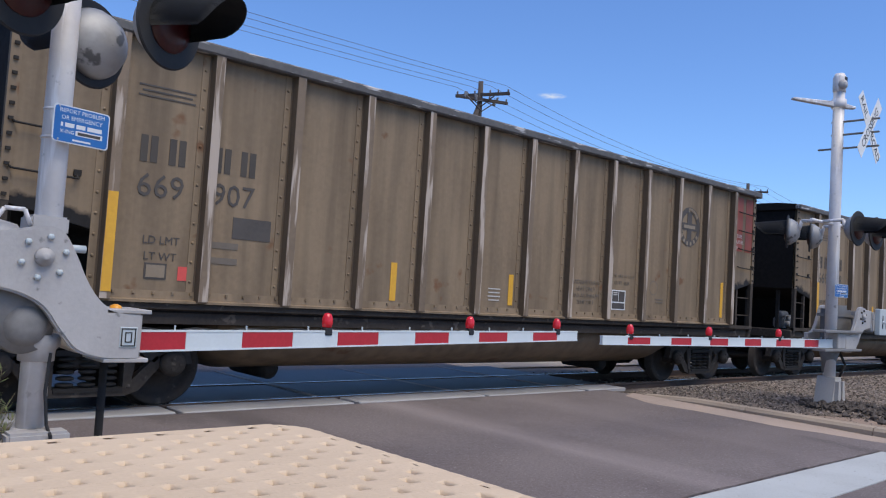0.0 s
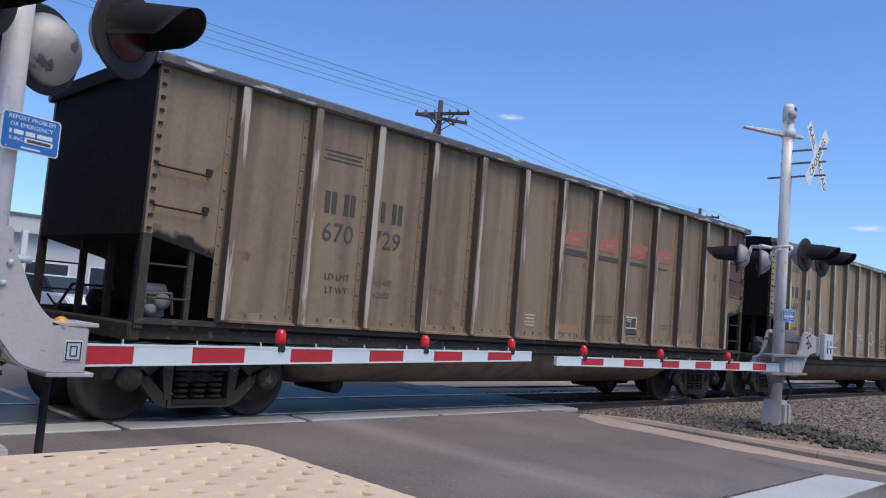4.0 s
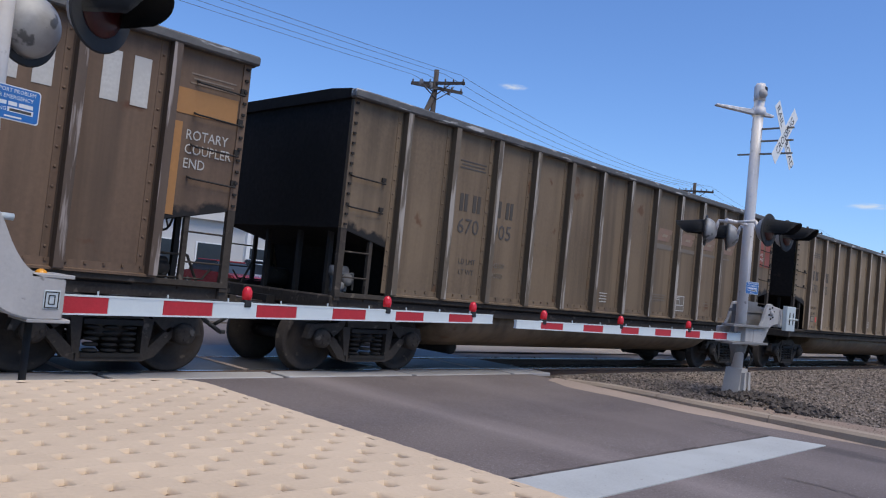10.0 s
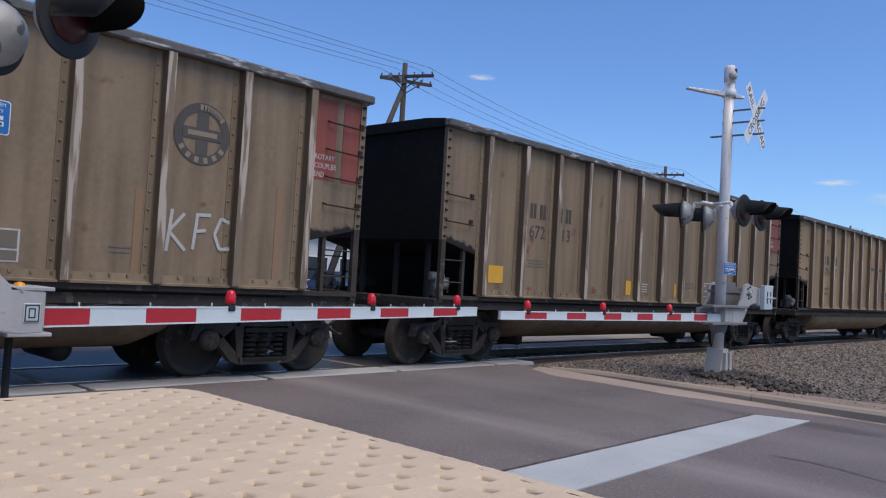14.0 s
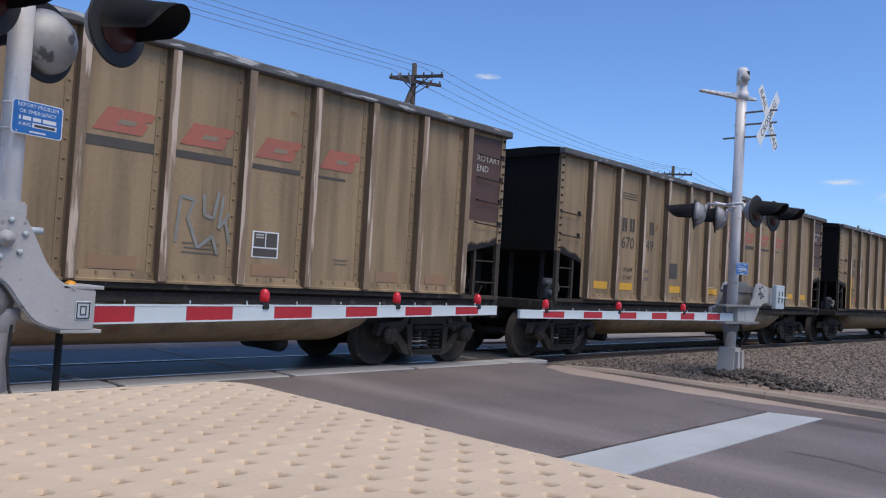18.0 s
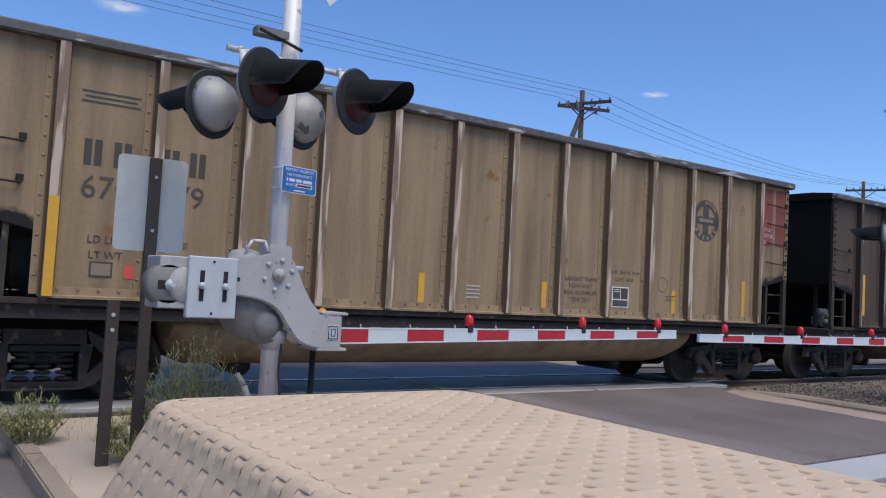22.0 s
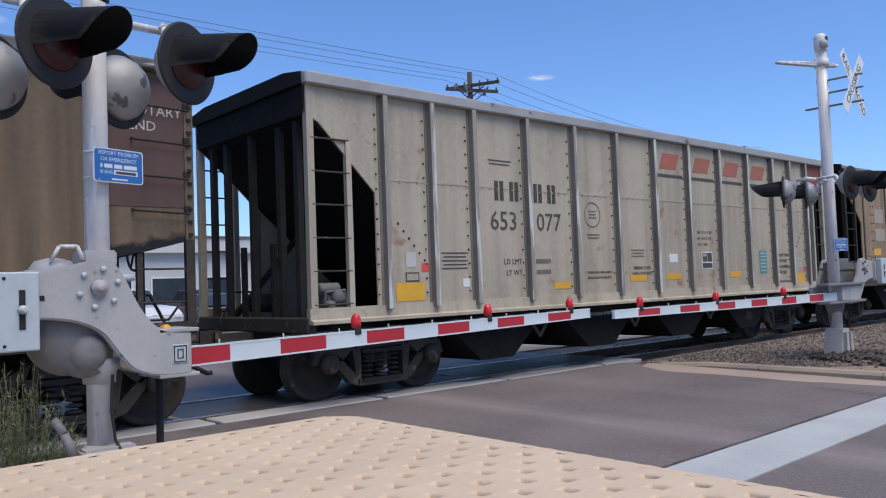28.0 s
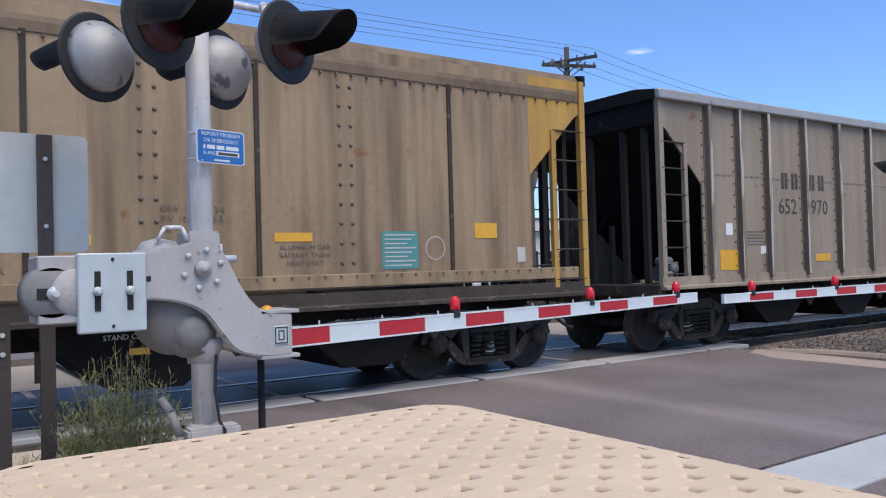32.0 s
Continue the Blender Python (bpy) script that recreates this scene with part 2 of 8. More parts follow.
M["white"] = surface("white_reflective", [(0.66, 0.7, 0.69), (0.6, 0.64, 0.635)], 0.55, grain=60, patch=6, bump=0.03)
M["sign_white"] = surface("sign_white", [(0.78, 0.78, 0.76), (0.7, 0.7, 0.68)], 0.5, grain=30, patch=6, bump=0.02)
M["blue"] = surface("sign_blue", [(0.02, 0.13, 0.38), (0.025, 0.15, 0.42)], 0.4, grain=30, patch=6, bump=0.02)
M["yellow"] = surface("yellow_reflective", [(0.75, 0.4, 0.03), (0.66, 0.34, 0.03)], 0.5, grain=30, patch=6, bump=0.02)
M["teal"] = surface("teal_panel", [(0.06, 0.22, 0.21), (0.08, 0.26, 0.245)], 0.6, grain=30, patch=6, bump=0.02)
M["orange"] = surface("orange_reflector", [(0.85, 0.36, 0.02), (0.75, 0.3, 0.02)], 0.3, grain=40, patch=10, bump=0.02)
M["lamp_red"] = glow("red_lamp_lens", (0.55, 0.015, 0.025), 0.12)
M["lens_dark"] = surface("dark_red_lens", [(0.05, 0.0025, 0.003), (0.036, 0.002, 0.0025)], 0.4, grain=40, patch=20, bump=0.05)
M["pole"] = surface("weathered_pole_timber", [(0.05, 0.041, 0.037), (0.068, 0.055, 0.048)], 0.9, grain=20, patch=2, streak=0.3)
M["wire"] = surface("aged_wire", [(0.12, 0.12, 0.13), (0.16, 0.16, 0.17)], 0.6, 0.3)
M["leaf"] = surface("weed_leaf", [(0.22, 0.24, 0.065), (0.3, 0.3, 0.11), (0.15, 0.175, 0.045)], 0.7, grain=20, patch=6, island=0.35)
M["dry"] = surface("dry_grass", [(0.42, 0.34, 0.2), (0.32, 0.26, 0.15)], 0.85, grain=20, patch=6, island=0.3)


SOOTY = {}


def car_paint(name, a, b, c, s=0.68):
    """Dusty wagon paint; a second one, for the ends, carries the band of coal dust."""
    a, b, c = (tuple(u * v for u, v in zip(t, (1.1, 1.07, 1.0))) for t in (a, b, c))
    m = surface(name, [a, b, c], 0.7, 0.0, grain=18, patch=0.7, bump=0.06, streak=s, spec=0.35, spots=(tuple(u * v for u, v in zip(b, (0.85, 0.62, 0.5))), 2.2, 0.66))
    SOOTY[m] = surface("sooty_" + name, [a, b, c], 0.7, 0.0, grain=18, patch=0.7, bump=0.06, streak=s, spec=0.35, soot=(0.228, 0.45))
    return m



PAINT = {
    "tan": car_paint("tan_car_paint", (0.3, 0.213, 0.128), (0.245, 0.173, 0.106), (0.34, 0.253, 0.157)),
    "olive": car_paint("olive_car_paint", (0.225, 0.165, 0.108), (0.185, 0.134, 0.088), (0.26, 0.196, 0.132)),
    "umber": car_paint("umber_car_paint", (0.14, 0.09, 0.06), (0.112, 0.07, 0.048), (0.17, 0.112, 0.077)),
    "soot": car_paint("soot_brown_car_paint", (0.085, 0.06, 0.045), (0.068, 0.048, 0.037), (0.105, 0.076, 0.057)),
    "pale": car_paint("pale_grey_car_paint", (0.4, 0.35, 0.28), (0.335, 0.29, 0.23), (0.46, 0.405, 0.325), 0.35),
    "sand": car_paint("sand_car_paint", (0.3, 0.217, 0.138), (0.245, 0.17, 0.106), (0.34, 0.252, 0.165), 0.85),
}
PAINT["buff"] = car_paint("buff_car_paint", (0.305, 0.236, 0.158), (0.25, 0.19, 0.127), (0.345, 0.275, 0.19), 0.6)
PAINT["dun"] = car_paint("dun_car_paint", (0.165, 0.117, 0.077), (0.13, 0.092, 0.062), (0.195, 0.143, 0.096))
# Flanks take a darker tone; rib faces are rubbed bare here and there.
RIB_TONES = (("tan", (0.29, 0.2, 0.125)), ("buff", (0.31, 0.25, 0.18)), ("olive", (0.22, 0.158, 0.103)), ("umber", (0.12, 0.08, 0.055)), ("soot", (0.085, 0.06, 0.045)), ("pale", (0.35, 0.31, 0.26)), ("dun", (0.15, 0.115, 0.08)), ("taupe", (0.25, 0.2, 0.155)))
RIB = {k: surface(f"dark_flank_{k}_rib", [tuple(v * 0.6 for v in c), tuple(v * 0.44 for v in c), tuple(v * 0.72 for v in c)], 0.7, grain=18, patch=0.9, bump=0.06, streak=0.5, spec=0.3) for k, c in RIB_TONES}
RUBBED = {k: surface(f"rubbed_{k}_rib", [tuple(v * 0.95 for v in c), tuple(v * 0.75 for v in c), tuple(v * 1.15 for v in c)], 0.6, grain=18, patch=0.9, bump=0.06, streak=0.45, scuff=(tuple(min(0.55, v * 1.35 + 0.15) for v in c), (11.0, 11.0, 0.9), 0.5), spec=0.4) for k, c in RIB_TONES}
PAINT["taupe"] = car_paint("taupe_car_paint", (0.28, 0.23, 0.18), (0.23, 0.185, 0.145), (0.33, 0.275, 0.22), 0.4)
M["oxide"] = surface("oxide_red_paint", [(0.26, 0.055, 0.035), (0.21, 0.05, 0.035), (0.3, 0.075, 0.05)], 0.65, grain=18, patch=1.5, streak=0.35)
M["maroon"] = surface("maroon_paint", [(0.1, 0.05, 0.038), (0.085, 0.045, 0.035), (0.12, 0.062, 0.046)], 0.65, grain=18, patch=1.5, streak=0.35)
M["rim"] = surface("scuffed_top_chord", [(0.1, 0.092, 0.085), (0.065, 0.06, 0.057), (0.16, 0.15, 0.14)], 0.6, 0.15, grain=12, patch=1.5, scuff=((0.46, 0.44, 0.42), (2.2, 13.0, 13.0), 0.58))
M["grey_rim"] = surface("worn_grey_chord", [(0.22, 0.2, 0.18), (0.16, 0.145, 0.13), (0.27, 0.25, 0.23)], 0.6, 0.15, grain=12, patch=1.5, scuff=((0.46, 0.44, 0.42), (1.6, 12.0, 12.0), 0.56))
M["pale_rim"] = surface("bare_aluminium_chord", [(0.4, 0.37, 0.33), (0.33, 0.3, 0.27), (0.46, 0.43, 0.39)], 0.5, 0.4, grain=12, patch=1.5, spots=((0.12, 0.1, 0.09), 3.5, 0.66))
M["ink"] = surface("faded_black_lettering", [(0.05, 0.043, 0.04), (0.08, 0.068, 0.058)], 0.7, grain=25, patch=3, bump=0.02)
M["worn_scarlet"] = surface("nearly_gone_red_lettering", [(0.23, 0.125, 0.085), (0.2, 0.13, 0.09)], 0.65, grain=8, patch=2, bump=0.02)
M["name_ink"] = surface("worn_name_paint", [(0.051, 0.042, 0.034), (0.066, 0.054, 0.042)], 0.7, grain=25, patch=3, bump=0.02)
M["rust_run"] = surface("orange_rust_run", [(0.3, 0.16, 0.08), (0.24, 0.15, 0.09)], 0.8, grain=20, patch=2, bump=0.03)
M["ochre"] = surface("faded_ochre_paint", [(0.42, 0.19, 0.05), (0.34, 0.16, 0.05)], 0.65, grain=20, patch=2, bump=0.02)
M["chalk"] = surface("white_lettering", [(0.55, 0.52, 0.47), (0.46, 0.43, 0.39)], 0.7, grain=25, patch=3, bump=0.02)
M["scarlet"] = surface("faded_scarlet_lettering", [(0.46, 0.12, 0.075), (0.34, 0.12, 0.08)], 0.65, grain=20, patch=2, bump=0.02)


M["badge_tan"] = surface("bare_tan_paint", [(0.27, 0.21, 0.14), (0.24, 0.185, 0.125)], 0.65, grain=25, patch=3, bump=0.02)
M["print"] = surface("ghosted_lettering", [(0.13, 0.105, 0.08), (0.16, 0.13, 0.1)], 0.7, grain=25, patch=3, bump=0.02)
M["spray"] = surface("white_spray", [(0.5, 0.48, 0.45), (0.42, 0.4, 0.37)], 0.8, grain=25, patch=3, bump=0.02)
M["pink"] = surface("red_tag_paint", [(0.7, 0.09, 0.07), (0.62, 0.08, 0.07)], 0.6, grain=25, patch=5, bump=0.02)
M["chalk_dim"] = surface("worn_pale_lettering", [(0.26, 0.19, 0.13), (0.2, 0.15, 0.11)], 0.7, grain=20, patch=2, bump=0.02)
M["overpaint"] = surface("grey_overpaint", [(0.085, 0.072, 0.06), (0.07, 0.06, 0.05)], 0.7, grain=16, patch=1.2, bump=0.05, streak=0.3)
M["plate_tan"] = surface("wiped_plate", [(0.115, 0.09, 0.072), (0.14, 0.112, 0.09)], 0.7, grain=16, patch=2, bump=0.03)
M["rivet_brown"] = surface("grimy_rivet_paint", [(0.1, 0.08, 0.062), (0.13, 0.105, 0.08)], 0.65, grain=20, patch=3, bump=0.02)
M["sheet_tan"] = surface("wiped_sheet", [(0.31, 0.255, 0.19), (0.27, 0.22, 0.165)], 0.7, grain=8, patch=2, bump=0.03)
M["rust_tint"] = surface("faded_orange_paint", [(0.33, 0.175, 0.09), (0.28, 0.17, 0.1)], 0.75, grain=9, patch=2.5, bump=0.03)
M["faint_spray"] = surface("faint_blue_spray", [(0.25, 0.255, 0.235), (0.22, 0.21, 0.18)], 0.8, grain=12, patch=3, bump=0.02)
M["pale_patch"] = surface("pale_patch", [(0.42, 0.36, 0.28), (0.36, 0.3, 0.23)], 0.7, grain=16, patch=2, bump=0.03)
M["yellow_end"] = surface("ochre_end_paint", [(0.5, 0.28, 0.05), (0.42, 0.23, 0.05), (0.55, 0.32, 0.07)], 0.65, grain=18, patch=1.5, streak=0.4)
M["walk"] = surface("sandy_footpath", [(0.5, 0.41, 0.32), (0.43, 0.35, 0.27), (0.55, 0.46, 0.37)], 0.9, grain=60, patch=1.2, bump=0.4)
M["brown_post"] = surface("brown_post_paint", [(0.075, 0.055, 0.045), (0.06, 0.045, 0.037)], 0.6, 0.2, grain=30, patch=4)
M["sign_back"] = surface("dull_aluminium", [(0.5, 0.51, 0.48), (0.43, 0.44, 0.42), (0.55, 0.56, 0.53)], 0.55, 0.15, grain=14, patch=2, bump=0.04)
M["lamp_lit"] = glow("lit_red_lens", (1.0, 0.03, 0.05), 2.0)
M["glass"] = surface("dark_window_glass", [(0.03, 0.04, 0.05), (0.04, 0.05, 0.06)], 0.08, grain=10, patch=2, bump=0)
M["render_white"] = surface("white_render", [(0.62, 0.6, 0.57), (0.56, 0.54, 0.51)], 0.8, grain=20, patch=0.6)
M["render_grey"] = surface("grey_render", [(0.34, 0.34, 0.35), (0.3, 0.3, 0.31)], 0.8, grain=20, patch=0.6)
M["render_tan"] = surface("tan_render", [(0.42, 0.34, 0.26), (0.37, 0.3, 0.23)], 0.8, grain=20, patch=0.6)
M["roof_blue"] = surface("blue_fascia", [(0.12, 0.22, 0.36), (0.1, 0.19, 0.32)], 0.6, grain=20, patch=0.8)
for _n, _c in (("car_white", (0.7, 0.7, 0.7)), ("car_grey", (0.16, 0.165, 0.17)), ("car_red", (0.25, 0.03, 0.03)), ("car_blue", (0.04, 0.1, 0.24))):
    M[_n] = surface(_n + "_paint", [_c, tuple(v * 0.92 for v in _c)], 0.25, 0.1, grain=20, patch=2, bump=0.0)
M["tree_leaf"] = surface("tree_leaf", [(0.06, 0.09, 0.035), (0.09, 0.12, 0.05), (0.045, 0.07, 0.028)], 0.7, grain=12, patch=1.5, island=0.4, bump=0)


# ---------- mesh helpers ----------
def block(bm, lo, hi, m=None):
    """An axis-aligned box, or one turned by m."""
    vs = [Vector((x, y, z)) for x in (lo[0], hi[0]) for y in (lo[1], hi[1]) for z in (lo[2], hi[2])]
    vs = [bm.verts.new(m @ v if m else v) for v in vs]
    for f in ((0, 1, 3, 2), (4, 6, 7, 5), (0, 4, 5, 1), (2, 3, 7, 6), (0, 2, 6, 4), (1, 5, 7, 3)):
        bm.faces.new([vs[i] for i in f])
    return bm


def tube(bm, a, b, r, r2=None, seg=12, caps=True):
    a, b, r2 = Vector(a), Vector(b), r if r2 is None else r2
    q = (b - a).to_track_quat("Z", "Y").to_matrix()
    rings = []
    for p, rad in ((a, r), (b, r2)):
        rings.append([bm.verts.new(p + q @ Vector((math.cos(k * math.tau / seg) * rad, math.sin(k * math.tau / seg) * rad, 0))) for k in range(seg)])
    for k in range(seg):
        f = bm.faces.new((rings[0][k], rings[0][(k + 1) % seg], rings[1][(k + 1) % seg], rings[1][k]))
        f.smooth = seg > 6
    if caps:
        bm.faces.new(rings[0][::-1])
        bm.faces.new(rings[1])
    return bm


def chain(bm, pts, r, seg=8):
    for a, b in zip(pts, pts[1:]):
        tube(bm, a, b, r, seg=seg)
    return bm


def prism(bm, pts, a, b, axis="y", m=None):
    """A polygon of (u, v) swept from a to b along an axis; u, v are the two other axes in order."""
    def place(u, v, w):
        p = Vector((w, u, v)) if axis == "x" else Vector((u, w, v)) if axis == "y" else Vector((u, v, w))
        return m @ p if m else p
    one = [bm.verts.new(place(u, v, a)) for u, v in pts]
    two = [bm.verts.new(place(u, v, b)) for u, v in pts]
    k = len(pts)
    for i in range(k):
        bm.faces.new((one[i], one[(i + 1) % k], two[(i + 1) % k], two[i]))
    bm.faces.new(one[::-1])
    bm.faces.new(two)
    return bm


def lathe(bm, prof, origin, way, seg=20, m=None):
    """A profile of (radius, height) turned round the axis that leaves origin along way."""
    origin = Vector(origin)
    q = Vector(way).to_track_quat("Z", "Y").to_matrix()
    rings = []
    for r, h in prof:
        rings.append([bm.verts.new(origin + q @ Vector((math.cos(k * math.tau / seg) * r, math.sin(k * math.tau / seg) * r, h))) for k in range(seg)])
    for a, b in zip(rings, rings[1:]):
        for k in range(seg):
            f = bm.faces.new((a[k], a[(k + 1) % seg], b[(k + 1) % seg], b[k]))
            f.smooth = True
    bm.faces.new(rings[0][::-1])
    bm.faces.new(rings[-1])
    return bm


def soften(bm, w, seg=2):
    bmesh.ops.recalc_face_normals(bm, faces=bm.faces)
    edges = [e for e in bm.edges if len(e.link_faces) == 2 and e.calc_face_angle(0) > 0.6]
    bmesh.ops.bevel(bm, geom=edges, offset=w, segments=seg, affect="EDGES", clamp_overlap=True)
    return bm


def mesh_of(name, bm):
    bmesh.ops.recalc_face_normals(bm, faces=bm.faces)
    me = bpy.data.meshes.new(name)
    bm.to_mesh(me)
    bm.free()
    return me


CACHE = {}


def shared(key, make):
    if key not in CACHE:
        CACHE[key] = mesh_of(key.split("/")[0], make(bmesh.new()))
    return CACHE[key]


def piece(name, me, material, parent=None, at=None, label=""):
    """An object of its own on a mesh that may be shared; its material belongs to the object."""
    ob = new(name, me)
    if not me.materials:
        me.materials.append(material)
    ob.material_slots[0].link = "OBJECT"
    ob.material_slots[0].material = material
    if parent:
        ob.parent = parent
    if at is not None:
        ob.matrix_basis = at
    return tagged(ob, label)


def part(name, bm, material, parent=None, label="", at=None):
    me = mesh_of(name, bm)
    return piece(name, me, material, parent, at, label)


def thing(name, label, category, at=None, group=""):
    ob = new(name)
    ob.empty_display_size = 0.2
    if at is not None:
        ob.matrix_basis = at
    return tagged(ob, label, category, group)


def setting(name, bm, material, label):
    return tagged(part(name, bm, material), label, kind="structure")


def words(name, text, height, material, parent, at, label="", align="LEFT", squeeze=1.0, depth=0.0015):
    """Flat lettering in the built-in font; it lies in the xy plane of at and reads along x."""
    cu = bpy.data.curves.new(name, "FONT")
    cu.body, cu.size, cu.align_x, cu.extrude = text, height * 1.4, align, depth
    cu.resolution_u = 2
    tmp = bpy.data.objects.new(name, cu)
    me = bpy.data.meshes.new_from_object(tmp)
    bpy.data.objects.remove(tmp)
    bpy.data.curves.remove(cu)
    me.transform(Matrix.Diagonal((squeeze, 1, 1, 1)))
    me.materials.clear()
    return piece(name, me, material, parent, at, label)


# ---------- ground, road, track ----------
def sheet(bm, x0, x1, y0, y1, nx, ny, height):
    vs = [[bm.verts.new((x0 + (x1 - x0) * i / nx, y0 + (y1 - y0) * j / ny, height(x0 + (x1 - x0) * i / nx, y0 + (y1 - y0) * j / ny))) for i in range(nx + 1)] for j in range(ny + 1)]
    for j in range(ny):
        for i in range(nx):
            f = bm.faces.new((vs[j][i], vs[j][i + 1], vs[j + 1][i + 1], vs[j + 1][i]))
            f.smooth = True
    return bm


def ground():
    bm = bmesh.new()
    s = 2500
    block(bm, (-s, -s, -0.9), (s, s, -0.4))
    setting("ground", bm, M["dirt"], "dry pale earth reaching to the horizon")
    bm = sheet(bmesh.new(), -150, 400, 13.2, 160, 55, 30, lambda x, y: -0.12 + 0.08 * noise.noise((x * 0.1, y * 0.1, 0)))
    setting("dirt_verge", bm, M["dirt"], "bare sunlit earth beyond the railway track")
    bm = block(bmesh.new(), (-60, 17, -0.3), (75, 60, 0.03))
    setting("parking_lot", bm, M["old_asphalt"], "worn grey asphalt of a parking lot")


def road():
    # The road surface rises very slightly to the rails.
    bm = sheet(bmesh.new(), 2.3, 11.72, -14, 8.93, 18, 46, lambda x, y: -0.075 + 0.06 * max(0, (y - 3) / 5.9) + 0.004 * noise.noise((x, y, 0)))
    setting("road", bm, M["asphalt"], "reddish grey asphalt road leading to the rails")
    bm = sheet(bmesh.new(), 2.3, 11.8, 12.6, 40, 10, 20, lambda x, y: -0.02 + 0.001 * (y - 12))
    setting("far_road", bm, M["asphalt"], "reddish grey asphalt road beyond the rails")
    # A long crack wanders along the lane.
    bm = bmesh.new()
    line = [Vector((7.9 + 0.14 * noise.noise((y * 0.1, 1.3, 0)) * 2 + 0.03 * noise.noise((y * 0.9, 4.0, 0)), 2.9 - y * 0.1, -0.066)) for y in range(120)]
    for k, (a, b) in enumerate(zip(line, line[1:])):
        w = Vector((0.008 + 0.007 * abs(noise.noise((k * 0.4, 0, 9))), 0, 0))
        bm.faces.new([bm.verts.new(v) for v in (a - w, a + w, b + w, b - w)])
    tagged(part("road_crack", bm, M["tie"]), "thin dark crack in the asphalt", kind="structure")
    bm = bmesh.new()
    line = [Vector((4.3 + 0.1 * k, 3.985 + 0.0011 * k + 0.02 * noise.noise((k * 0.31, 2.2, 0)), -0.0535)) for k in range(63)]
    for k, (a, b) in enumerate(zip(line, line[1:])):
        w = Vector((0, 0.006 + 0.012 * abs(noise.noise((k * 0.5, 3, 1))), 0))
        bm.faces.new([bm.verts.new(v) for v in (a - w, b - w, b + w, a + w)])
    tagged(part("road_seam", bm, M["tie"]), "dark tar seam beside the stop line", kind="structure")
    bm = bmesh.new()
    prism(bm, [(4.3, 3.28), (10.72, 3.42), (10.5, 4.03), (4.3, 3.96)], -0.09, -0.061, "z")
    tagged(part("stop_line", bm, M["stop_paint"]), "worn white painted stop line across the asphalt", "road marking", kind="structure")
    bm = bmesh.new()
    rows = []
    for i in range(61):
        y = -4 + 12.3 * i / 60
        wide = 0.14 + 0.42 * min(1, max(0, (y - 3.1) / 2.2)) * min(1, (8.45 - y) / 0.8)
        left = 11.62 - wide + 0.07 * noise.noise((y * 1.7, 0, 2)) + 0.03 * noise.noise((y * 7, 1, 2))
        rows.append([bm.verts.new((left + (11.63 - left) * k / 6, y, -0.068 + 0.06 * max(0, (y - 3) / 5.9) + (0.004 + 0.03 * (k / 6) ** 2 if k else -0.012) + 0.006 * noise.noise((k, y * 1.4, 3)))) for k in range(7)])
    for a, b in zip(rows, rows[1:]):
        for k in range(6):
            bm.faces.new((a[k], a[k + 1], b[k + 1], b[k])).smooth = True
    setting("gutter_sand", bm, M["sand"], "strip of pale windblown sand along the kerb")


def kerbs():
    # The kerb runs beside the road and bends away short of the stop line.
    def line(s):
        y = 8.1 - s
        return Vector((11.62 - 0.02 * s + (0.02 * max(0, s - 4.6) ** 1.5 if s > 4.6 else 0), y, 0))
    s, k = 0.0, 0
    while s < 21:
        ln = 1.8
        bm = bmesh.new()
        steps = 5
        prof = [(-0.01, -0.25), (-0.01, 0.03), (0.03, 0.07), (0.17, 0.08), (0.17, -0.25)]
        rings = []
        for i in range(steps + 1):
            q = s + 0.006 + (ln - 0.012) * i / steps
            p, d = line(q), (line(q + 0.05) - line(q)).normalized()
            side = Vector((-d.y, d.x, 0))
            drop = -0.05 * max(0, 1 - q / 0.9)
            rings.append([bm.verts.new(p + side * u + Vector((0, 0, v + drop))) for u, v in prof])
        for a, b in zip(rings, rings[1:]):
            for i in range(len(prof)):
                bm.faces.new((a[i], a[(i + 1) % len(prof)], b[(i + 1) % len(prof)], b[i]))
        bm.faces.new(rings[0])
        bm.faces.new(rings[-1][::-1])
        ob = part("kerbstone", bm, M["kerb"])
        tagged(ob, "dusty tan concrete kerb section beside the road", "kerb", "kerb beside the road", "structure")
        s += ln
        k += 1


def gravel_height(x, y):
    base = -0.02 + 0.09 * min(1, max(0, (x - 11.7) / 1.2))
    base -= 0.16 * min(1, max(0, (y - 8.2) / 1.0))
    heap = 0.08 * math.exp(-((x - 13.2) ** 2 / 0.35 + (y - 5.2) ** 2 / 0.9))
    return base + heap + 0.02 * noise.noise((x * 0.9, y * 0.9, 1.0))


